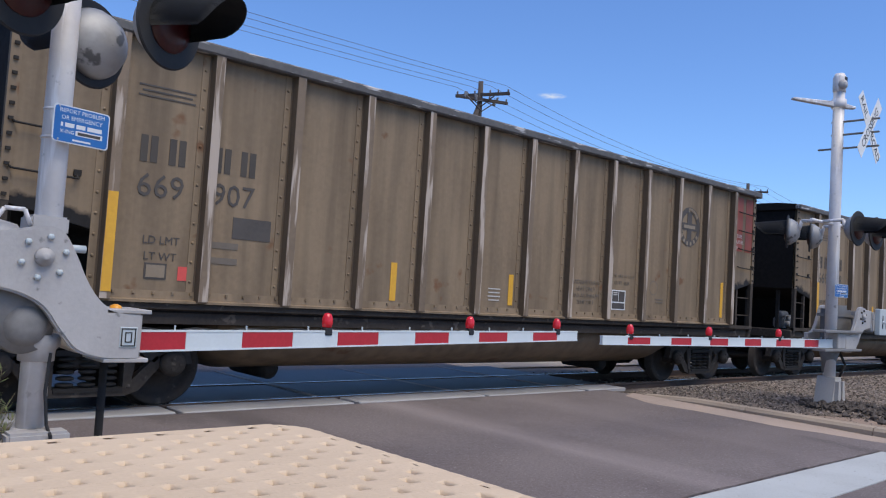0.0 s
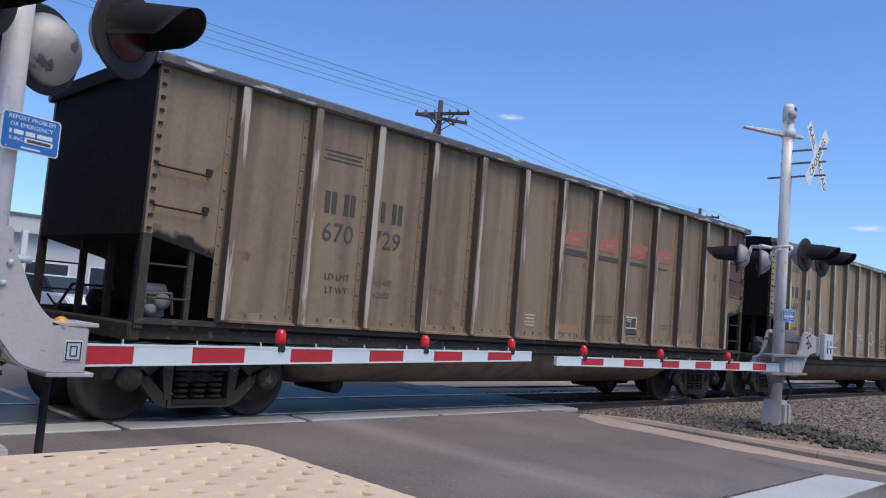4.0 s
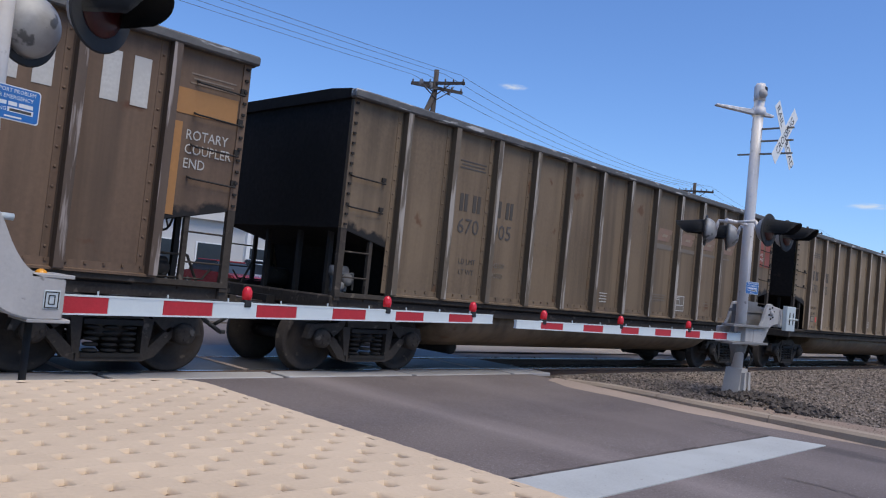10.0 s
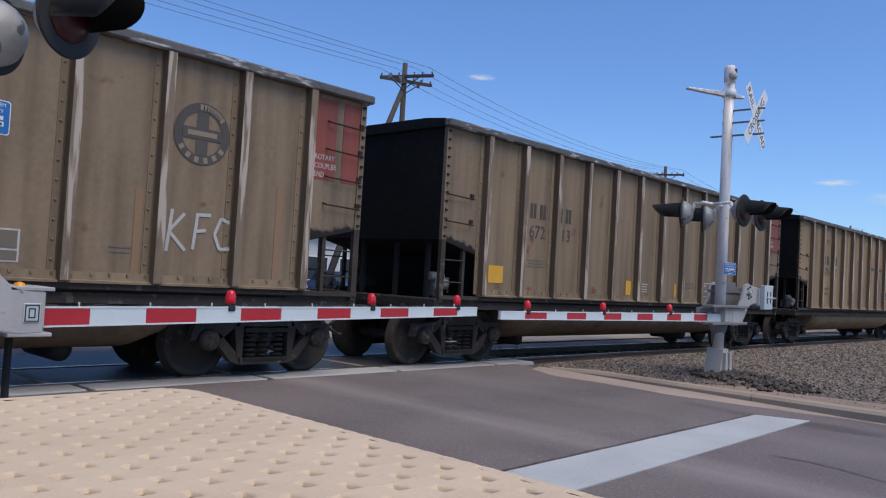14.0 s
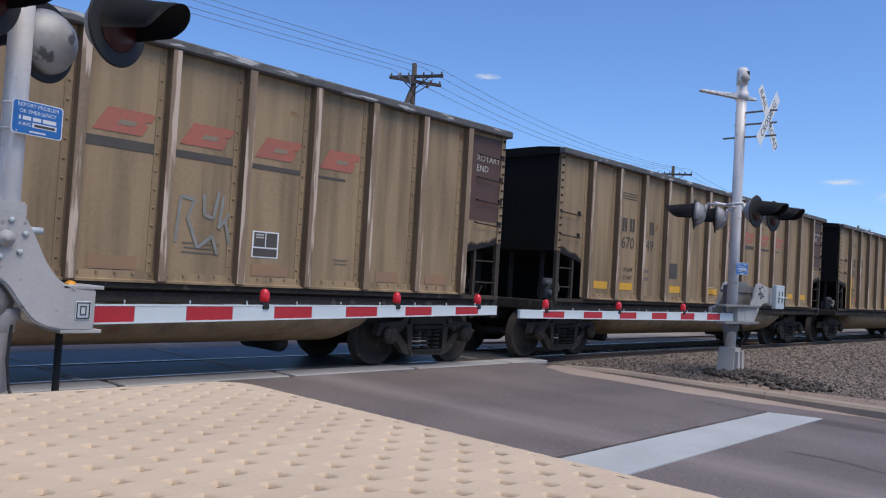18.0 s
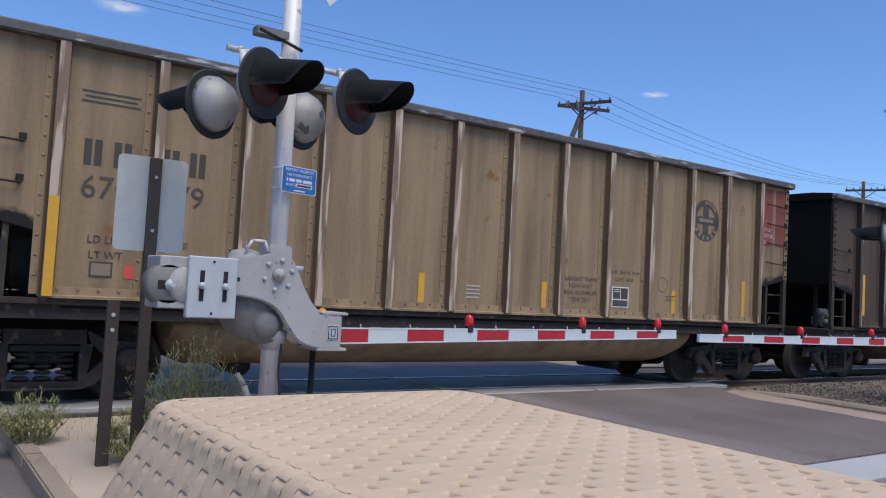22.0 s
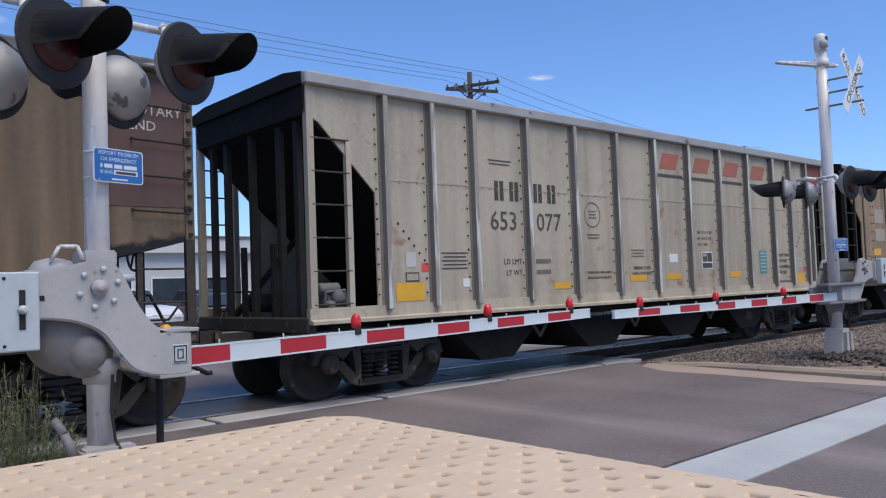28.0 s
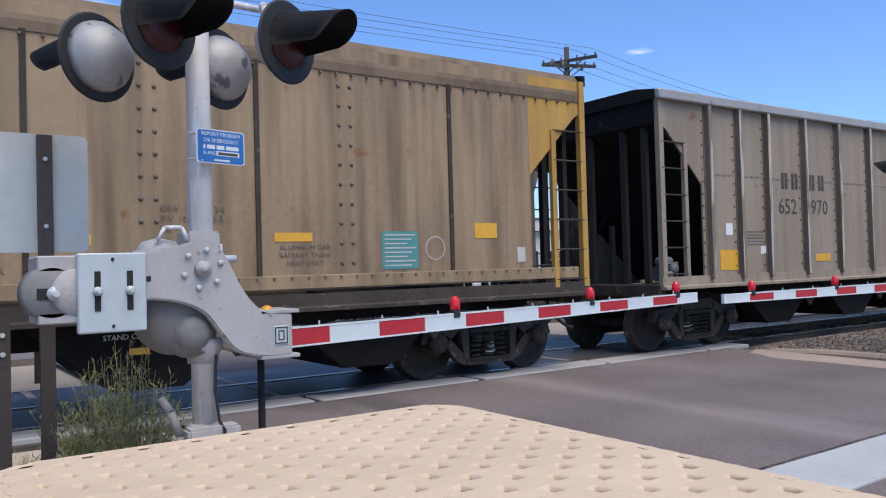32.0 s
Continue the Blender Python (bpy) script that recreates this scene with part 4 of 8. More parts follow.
        part("bolt", lathe(bmesh.new(), [(0.018, 0), (0.018, 0.014), (0.006, 0.02)], (x - 0.06 + 0.115 * math.cos(a), y - 0.2, 1.55 + 0.115 * math.sin(a)), (0, -1, 0), 6), M["plate"], casting)
    part("slot", block(bmesh.new(), (x - 0.43, y - 0.203, 1.485), (x - 0.36, y - 0.198, 1.515)), M["dark_steel"], casting)
    part("arm_clamp", soften(block(bmesh.new(), (x + 0.34, y - 0.16, 1.0), (x + 0.5, y + 0.12, 1.26)), 0.01), M["mech"], g, "silver arm clamp box")
    for z in (0.985, 1.268):
        part("clamp_plate", soften(block(bmesh.new(), (x + 0.3, y - 0.2, z - 0.012), (x + 0.56, y + 0.16, z + 0.012)), 0.004, 1), M["mech"], g)
    part("maker_badge", soften(block(bmesh.new(), (x + 0.38, y - 0.206, 1.06), (x + 0.48, y - 0.2, 1.18)), 0.003, 1), M["plate"], casting, "small cast maker badge")
    for inset in (0.008, 0.03):
        bm = bmesh.new()
        a, b, c, d = x + 0.38 + inset, x + 0.48 - inset, 1.06 + inset, 1.18 - inset
        for lo, hi in (((a, c), (b, c + 0.006)), ((a, d - 0.006), (b, d)), ((a, c + 0.006), (a + 0.006, d - 0.006)), ((b - 0.006, c + 0.006), (b, d - 0.006))):
            block(bm, (lo[0], y - 0.209, lo[1]), (hi[0], y - 0.205, hi[1]))
        part("badge_line", bm, M["dark_steel"], casting)
    part("reflector", lathe(bmesh.new(), [(0.04, 0), (0.04, 0.03), (0.03, 0.055), (0.01, 0.065)], (x + 0.4, y - 0.05, 1.24), (0, 0, 1), 16), M["orange"], g, "amber dome reflector")
    cw = part("counterweight", soften(block(bmesh.new(), (x - 0.76, y - 0.26, 1.21), (x - 0.4, y - 0.2, 1.65)), 0.008, 1), M["plate"], g, "pale zinc counterweight plate")
    for k in (0, 1):
        cx = x - 0.66 + 0.17 * k
        part("slot", block(bmesh.new(), (cx - 0.016, y - 0.264, 1.33), (cx + 0.016, y - 0.259, 1.55)), M["dark_steel"], cw)
        part("bolt", lathe(bmesh.new(), [(0.026, 0), (0.026, 0.018), (0.012, 0.02), (0.012, 0.06)], (cx, y - 0.262, 1.44), (0, -1, 0), 10), M["plate"], cw)
    for k in (0, 1):
        part("bolt", lathe(bmesh.new(), [(0.01, 0), (0.006, 0.01)], (x - 0.58, y - 0.26, 1.245 + 0.37 * k), (0, -1, 0), 8), M["dark_steel"], cw)
    w2 = part("weight_bracket", soften(block(bmesh.new(), (x - 0.95, y - 0.12, 1.32), (x - 0.7, y + 0.1, 1.56)), 0.02, 2), M["mech"], g, "grey slotted weight bracket")
    for z0, z1 in ((1.27, 1.335), (1.55, 1.64)):
        part("bracket_flange", soften(block(bmesh.new(), (x - 0.95, y - 0.22, z0), (x - 0.74, y + 0.12, z1)), 0.008, 1), M["mech"], w2)
    part("slot", block(bmesh.new(), (x - 0.955, y - 0.226, 1.405), (x - 0.83, y - 0.218, 1.465)), M["dark_steel"], w2)
    part("bracket_eye", lathe(bmesh.new(), [(0.14, 0), (0.135, 0.06), (0.12, 0.08), (0.02, 0.082)], (x - 0.76, y - 0.15, 1.44), (0.15, -1, 0), 24), M["mech"], w2)
    part("weight_drum", lathe(bmesh.new(), [(0.02, -0.1), (0.15, -0.1), (0.15, 0.05), (0.135, 0.07), (0.02, 0.07)], (x - 0.88, y - 0.15, 1.44), (0, -1, 0), 28), M["case_grey"], w2, "round grey weight drum")
    part("bolt", lathe(bmesh.new(), [(0.04, 0), (0.04, 0.02), (0.02, 0.024), (0.018, 0.07)], (x - 0.87, y - 0.22, 1.435), (0, -1, 0), 10), M["plate"], w2)
    part("top_cover", lathe(bmesh.new(), [(0.14, 0), (0.14, 0.06), (0.1, 0.12), (0.02, 0.14)], (x - 0.26, y, 1.6), (0, 0, 1), 24), M["mech"], g, "rounded top cover")
    part("relay_box", soften(block(bmesh.new(), (x - 0.12, y - 0.12, 1.68), (x + 0.08, y + 0.1, 1.78)), 0.012), M["mech"], g)
    part("handle", chain(bmesh.new(), [(x - 0.3, y - 0.12, 1.72), (x - 0.26, y - 0.14, 1.8), (x - 0.16, y - 0.14, 1.8), (x - 0.12, y - 0.12, 1.72)], 0.012, 8), M["galv"], g)
    part("indicator", tube(bmesh.new(), (x + 0.07, y - 0.08, 1.61), (x + 0.19, y - 0.08, 1.61), 0.022, seg=12), M["plate"], g, "small chrome indicator lamp")
    stripes = [0.078] + [0.0845] * 10 + [0.077]
    striped_arm(g, (x + 0.5, y + 0.02, 1.08), (6.97, 5.89, 1.12), stripes, (0.312, 0.645, 0.925))
    part("arm_prop", tube(bmesh.new(), (x + 0.42, y + 0.12, -0.05), (x + 0.42, y + 0.12, 1.0), 0.024, seg=12), M["dark_steel"], g, "dark steel arm rest post")
    # Lamps on a cross pipe: one pair each way.
    zc = 3.13
    part("cross_pipe", tube(bmesh.new(), (x - 0.52, y - 0.03, zc + 0.12), (x + 0.62, y + 0.03, zc + 0.12), 0.024, seg=12), M["galv"], g, "lamp cross pipe")
    for sx in (-0.42, 0.42):
        part("lamp_drop", chain(bmesh.new(), [(x + sx, y - 0.05, zc + 0.12), (x + sx, y - 0.1, zc + 0.1), (x + sx, y - 0.13, zc - 0.08)], 0.028, 10), M["galv"], g)
    lamp_head(g, (x - 0.3, y - 0.27, zc - 0.16), (0.42, -0.9, -0.02))
    lamp_head(g, (x + 0.52, y - 0.2, zc - 0.14), (0.42, -0.9, -0.02))
    lamp_head(g, (x - 0.56, y + 0.12, zc - 0.3), (-0.45, 0.89, -0.02))
    lamp_head(g, (x + 0.2, y + 0.16, zc - 0.27), (-0.45, 0.89, -0.02))
    part("bracket", block(bmesh.new(), (x - 0.3, y - 0.06, zc + 0.28), (x + 0.02, y + 0.05, zc + 0.34), pose(0, 0, 0)), M["case_grey"], g)
    part("cable", chain(bmesh.new(), [(x - 0.3, y - 0.1, zc + 0.3), (x - 0.1, y - 0.12, zc + 0.24), (x + 0.06, y - 0.1, zc + 0.2)], 0.014, 8), M["black"], g)
    report_sign(g, pose(1.55, 5.205, 2.3, 90, 0, 14))
    for z in (2.23, 2.39):
        part("sign_strap", lathe(bmesh.new(), [(0.078, -0.008), (0.078, 0.008)], (x, y, z), (0, 0, 1), 20), M["galv"], g)
    # Crossbuck above the lamps.
    for k, s in enumerate((1, -1)):
        m = Matrix.Translation((x, y - 0.1, 4.3)) @ pose(0, 0, 0, 90, 0, 20) @ pose(0, 0, 0.004 * k, 0, 0, 45 * s)
        part("crossbuck_board", soften(block(bmesh.new(), (-0.61, -0.115, -0.004), (0.61, 0.115, 0.0)), 0.002, 1), M["sign_white"], g, "white crossbuck board", at=m)
    return g


def far_gate():
    g = thing("crossing_signal", "silver crossing gate mast with crossbuck sign and lowered arm", "crossing signal", pose(0, 0, 0), "crossing signals")
    x, y = 13.23, 5.77
    part("mast", tube(bmesh.new(), (x, y, 0.35), (x, y, 5.2), 0.092, 0.086, 24), M["galv"], g, "galvanised mast")
    part("mast_top", lathe(bmesh.new(), [(0.095, 5.12), (0.1, 5.2), (0.1, 5.36), (0.07, 5.42), (0.02, 5.43)], (x, y, 0), (0, 0, 1), 20), M["galv"], g, "open mast cap with a bell")
    part("bell", lathe(bmesh.new(), [(0.03, 0), (0.075, 0.02), (0.08, 0.05), (0.02, 0.09)], (x - 0.07, y - 0.06, 5.22), (-0.5, -0.8, 0), 16), M["mech"], g, "grey bell")
    part("mast_foot", prism(bmesh.new(), [(x - 0.25, -0.1), (x - 0.23, 0.06), (x - 0.11, 0.56), (x + 0.1, 0.56), (x + 0.15, 0.42), (x + 0.23, 0.06), (x + 0.25, -0.1)], y - 0.14, y + 0.14, "y"), M["concrete"], g, "tapered concrete mast foot")
    for s in (-0.09, 0.07):
        part("foot_rib", prism(bmesh.new(), [(x + s - 0.04, 0.02), (x + s - 0.03, 0.5), (x + s + 0.03, 0.5), (x + s + 0.1, 0.02)], y - 0.2, y - 0.14, "y"), M["concrete"], g)
    # Light arm near the top and sign brackets.
    part("top_arm", soften(prism(bmesh.new(), [(-0.8, 0.0), (-0.45, -0.03), (0.05, -0.07), (0.28, -0.06), (0.28, -0.03), (0.0, 0.03), (-0.4, 0.03), (-0.8, 0.035)], -0.045, 0.045, "y", Matrix.Translation((x, y, 4.93)) @ pose(0, 0, 0, 0, 0, -35)), 0.01, 1), M["galv"], g, "silver side arm")
    part("top_collar", lathe(bmesh.new(), [(0.11, 4.86), (0.12, 4.92), (0.11, 5.0)], (x, y, 0), (0, 0, 1), 20), M["galv"], g)
    for z in (4.2, 4.42, 4.63):
        part("sign_bracket", soften(block(bmesh.new(), (-0.1 if z > 4.3 else -0.3, -0.02, -0.014), (0.62, 0.02, 0.014), Matrix.Translation((x, y, z)) @ pose(0, 0, 0, 0, 0, -88)), 0.006, 1), M["case_grey"], g)
    # The crossbuck faces traffic along the road.
    c = Vector((13.18, 5.27, 4.48))
    for k, s in enumerate((1, -1)):
        m = Matrix.Translation(c) @ pose(0, 0, 0, 90, 0, 0) @ pose(0, 0, 0.006 * k, 0, 0, -50 * s)
        b = part("crossbuck_board", soften(block(bmesh.new(), (-0.6, -0.11, -0.004), (0.6, 0.11, 0.0)), 0.002, 1), M["sign_white"], g, "white crossbuck board", at=m)
        if k == 1:
            words("lettering", "CROSSING", 0.13, M["black"], b, pose(0, -0.06, 0.001), align="CENTER", depth=0.0008)
        else:
            words("lettering", "RAIL", 0.13, M["black"], b, pose(-0.55, -0.06, 0.001), depth=0.0008)
            words("lettering", "ROAD", 0.13, M["black"], b, pose(0.1, -0.06, 0.001), depth=0.0008)
    # Flashers: one pair each way.
    part("cross_pipe", tube(bmesh.new(), (x - 0.75, y + 0.05, 2.98), (x + 0.8, y - 0.05, 2.98), 0.024, seg=12), M["galv"], g, "lamp cross pipe")
    for sx in (-0.42, 0.42):
        for sy in (-0.3, 0.34):
            part("lamp_drop", chain(bmesh.new(), [(x + sx, y, 2.98), (x + sx, y + sy, 3.0), (x + sx, y + sy * 1.1, 2.85)], 0.026, 10), M["galv"], g)
    lamp_head(g, (x - 0.42, y + 0.56, 2.83), (-0.36, 0.93, 0.02))
    lamp_head(g, (x + 0.42, y + 0.56, 2.83), (-0.36, 0.93, 0.02))
    lamp_head(g, (x - 0.42, y - 0.52, 2.86), (-0.05, -0.99, -0.02))
    lamp_head(g, (x + 0.42, y - 0.48, 2.86), (-0.05, -0.99, -0.02))
    report_sign(g, pose(x + 0.06, y - 0.12, 1.92, 90, 0, -12))
    part("top_window", block(bmesh.new(), (x - 0.03, y - 0.104, 5.26), (x + 0.05, y - 0.08, 5.36)), M["black"], g, "dark opening in the mast cap")
    # Mechanism: grey case, curved castings to the weight, clamp plates.
    case = part("gate_mechanism", soften(block(bmesh.new(), (x + 0.0, y + 0.0, 1.08), (x + 0.85, y + 0.2, 1.7)), 0.07, 4), M["case_grey"], g, "grey rounded gate mechanism case")
    part("case_lid", soften(block(bmesh.new(), (x - 0.03, y - 0.02, 1.5), (x + 0.88, y + 0.22, 1.55)), 0.01, 2), M["case_grey"], case)
    part("case_foot", lathe(bmesh.new(), [(0.1, 0.62), (0.11, 0.8), (0.2, 1.1)], (x + 0.02, y + 0.02, 0), (0, 0, 1), 18), M["case_grey"], case)
    prof = [(0.42, 1.66), (0.2, 1.68), (0.02, 1.72), (-0.08, 1.7), (-0.15, 1.6), (-0.24, 1.42), (-0.34, 1.3), (-0.46, 1.265), (-0.6, 1.26), (-0.6, 0.99), (-0.36, 0.99), (-0.2, 1.04), (-0.1, 1.15), (0.0, 1.28), (0.14, 1.35), (0.3, 1.375), (0.42, 1.37)]
    for sy in (-0.24, 0.36):
        casting = part("arm_casting", soften(prism(bmesh.new(), [(x + 0.52 + u, v - 0.03) for u, v in prof], y + sy - 0.03, y + sy + 0.03, "y"), 0.01, 1), M["mech"], g, "curved silver arm casting")
        if sy < 0:
            for k in range(6):
                a = k * math.tau / 6 + 0.3
                part("bolt", lathe(bmesh.new(), [(0.018, 0), (0.018, 0.014), (0.006, 0.02)], (x + 0.56 + 0.1 * math.cos(a), y + sy - 0.03, 1.53 + 0.1 * math.sin(a)), (0, -1, 0), 6), M["dark_steel"], casting)
            part("pivot", lathe(bmesh.new(), [(0.05, 0), (0.048, 0.03), (0.02, 0.05)], (x + 0.56, y + sy - 0.03, 1.53), (0, -1, 0), 16), M["mech"], casting)
    for z in (1.0, 1.28):
        part("clamp_plate", soften(block(bmesh.new(), (x - 0.95, y - 0.32, z - 0.02), (x + 0.42, y - 0.12, z + 0.02)), 0.006, 1), M["case_grey"], g, "grey clamp plate")
    part("arm_clamp", soften(block(bmesh.new(), (x - 0.35, y - 0.26, 1.02), (x + 0.2, y - 0.1, 1.26)), 0.01, 1), M["mech"], g, "silver arm clamp box")
    cw = part("counterweight", soften(block(bmesh.new(), (x + 0.98, y - 0.38, 1.25), (x + 1.36, y - 0.3, 1.68)), 0.008, 1), M["plate"], g, "pale zinc counterweight plate")
    for k in (0, 1):
        cx = x + 1.1 + 0.15 * k
        part("slot", block(bmesh.new(), (cx - 0.016, y - 0.384, 1.36), (cx + 0.016, y - 0.379, 1.57)), M["dark_steel"], cw)
        part("bolt", lathe(bmesh.new(), [(0.026, 0), (0.026, 0.018), (0.012, 0.02), (0.012, 0.09)], (cx, y - 0.382, 1.46), (0, -1, 0), 10), M["plate"], cw)
    part("weight_bracket", soften(block(bmesh.new(), (x + 0.9, y - 0.3, 1.3), (x + 1.4, y + 0.36, 1.62)), 0.02, 2), M["mech"], g, "grey weight bracket")
    part("conduit", chain(bmesh.new(), [(x + 0.12, y - 0.1, 0.95), (x + 0.2, y - 0.16, 0.75), (x + 0.14, y - 0.1, 0.55)], 0.02, 8), M["dark_steel"], g)
    stripes = [0.085, 0.08] + [0.0755, 0.0755] * 5 + [0.08]
    stripes = [s / sum(stripes) for s in stripes]
    striped_arm(g, (x - 0.35, y - 0.16, 1.09), (7.22, 5.74, 1.09), stripes, (0.3, 0.62, 0.91), first_red=False, h=0.12)
    return g


# ---------- the train ----------
PITCH, TRAIN_Y = 16.15, 10.25
HALF, SIDE, SILL, TOP = 7.22, 1.56, 1.24, 3.95
RIBS = [-6.21 + 1.035 * k for k in range(13)]
EDGE = {-1: -6.21, 1: 6.21}
FIRST = 8.997
# Metres rolled by every second second.
MOVE = [(2 * k, s) for k, s in enumerate((-0.235, 15.041, 30.287, 45.486, 60.625, 75.689, 90.668, 105.552, 120.333, 135.003, 149.557, 163.991, 178.303, 192.492, 206.557, 220.501, 234.327))]
# Slack in the couplers, wagon by wagon.
SLACK = (-0.09, 0.18, 0.02, -0.14, 0.05, 0, 0, 0.03, -0.03, -0.06, 0.02, 0, 0.14, 0.09, 0.0, 0.27)
WHEELS = []


def truck_parts(car, x):
    tr = piece("truck", shared("bolster", lambda bm: soften(block(bm, (-0.22, -1.0, 0.45), (0.22, 1.0, 0.78)), 0.03, 1)), M["truck"], car, pose(x, 0, 0))
    tagged(tr, "dust-caked cast iron wheel truck")

    def frame_side(bm):
        outer = [(-1.12, 0.52), (-1.08, 0.68), (-0.85, 0.74), (-0.6, 0.72), (-0.42, 0.84), (0.42, 0.84), (0.6, 0.72), (0.85, 0.74), (1.08, 0.68), (1.12, 0.52), (0.9, 0.47), (0.74, 0.52), (0.5, 0.24), (0.4, 0.17), (-0.4, 0.17), (-0.5, 0.24), (-0.74, 0.52), (-0.9, 0.47)]
        # Cast outline with an open window for the springs on each side of the column.
        prism(bm, [(-0.42, 0.84), (0.42, 0.84), (0.42, 0.68), (-0.42, 0.68)], -0.07, 0.07, "y")
        prism(bm, [(-0.4, 0.17), (0.4, 0.17), (0.4, 0.26), (-0.4, 0.26)], -0.08, 0.08, "y")
        for s in (-1, 1):
            prism(bm, [(s * 0.36, 0.26), (s * 0.44, 0.26), (s * 0.5, 0.68), (s * 0.36, 0.68)], -0.07, 0.07, "y")
            prism(bm, [(s * 0.4, 0.17), (s * 0.54, 0.22), (s * 0.8, 0.52), (s * 0.72, 0.6), (s * 0.42, 0.3)], -0.06, 0.06, "y")
            prism(bm, [(s * 0.42, 0.84), (s * 0.62, 0.73), (s * 1.08, 0.7), (s * 1.14, 0.5), (s * 1.06, 0.5), (s * 1.0, 0.6), (s * 0.76, 0.6), (s * 0.7, 0.52), (s * 0.62, 0.56), (s * 0.48, 0.68)], -0.06, 0.06, "y")
        return bm

    def springs(bm):
        for sx in (-0.22, 0.0, 0.22):
            for k in range(5):
                lathe(bm, [(0.06, 0), (0.09, 0.012), (0.09, 0.03), (0.06, 0.042)], (sx, 0, 0.27 + 0.068 * k), (0, 0, 1), 12)
        block(bm, (-0.35, -0.1, 0.22), (0.35, 0.1, 0.265))
        return block(bm, (-0.35, -0.1, 0.6), (0.35, 0.1, 0.66))

    def journal(bm):
        lathe(bm, [(0.14, 0), (0.14, 0.08), (0.1, 0.12), (0.03, 0.13)], (0, 0, 0), (0, -1, 0), 16)
        for k in range(3):
            a = k * math.tau / 3
            lathe(bm, [(0.022, 0.1), (0.022, 0.145)], (0.06 * math.cos(a), 0, 0.06 * math.sin(a)), (0, -1, 0), 6)
        return bm

    def wheelset(bm):
        tube(bm, (0, -1.0, 0), (0, 1.0, 0), 0.08, seg=12)
        prof = [(0.1, -0.075), (0.13, -0.05), (0.14, -0.03), (0.34, 0.0), (0.36, -0.05), (0.43, -0.055), (0.455, -0.05), (0.455, 0.05), (0.49, 0.06), (0.49, 0.075), (0.36, 0.075), (0.1, 0.07)]
        lathe(bm, prof, (0, -0.7175, 0), (0, 1, 0), 36)
        return lathe(bm, prof, (0, 0.7175, 0), (0, -1, 0), 36)

    for s in (-1, 1):
        piece("side_frame", shared("side_frame", frame_side), M["truck"], tr, pose(0, s * 1.0, 0))
        piece("spring_pack", shared("spring_pack", springs), M["dark_steel"], tr, pose(0, s * 1.0, 0))
        for d in (-0.89, 0.89):
            piece("bearing_cap", shared("bearing_cap", journal), M["truck"], tr, pose(d, s * 1.05, 0.57 - 0.06, 0, 0, 0 if s < 0 else 180))
    piece("brake_beam", shared("brake_beam", lambda bm: chain(bm, [(-0.35, -0.9, 0.36), (-0.35, 0.9, 0.36)], 0.04, 8)), M["truck"], tr)
    for d in (-0.89, 0.89):
        w = piece("wheelset", shared("wheelset", wheelset), M["wheel"], tr, pose(d, 0, 0.457), "dark steel wheels on their axle")
        WHEELS.append((w, d, car, x))
    return tr


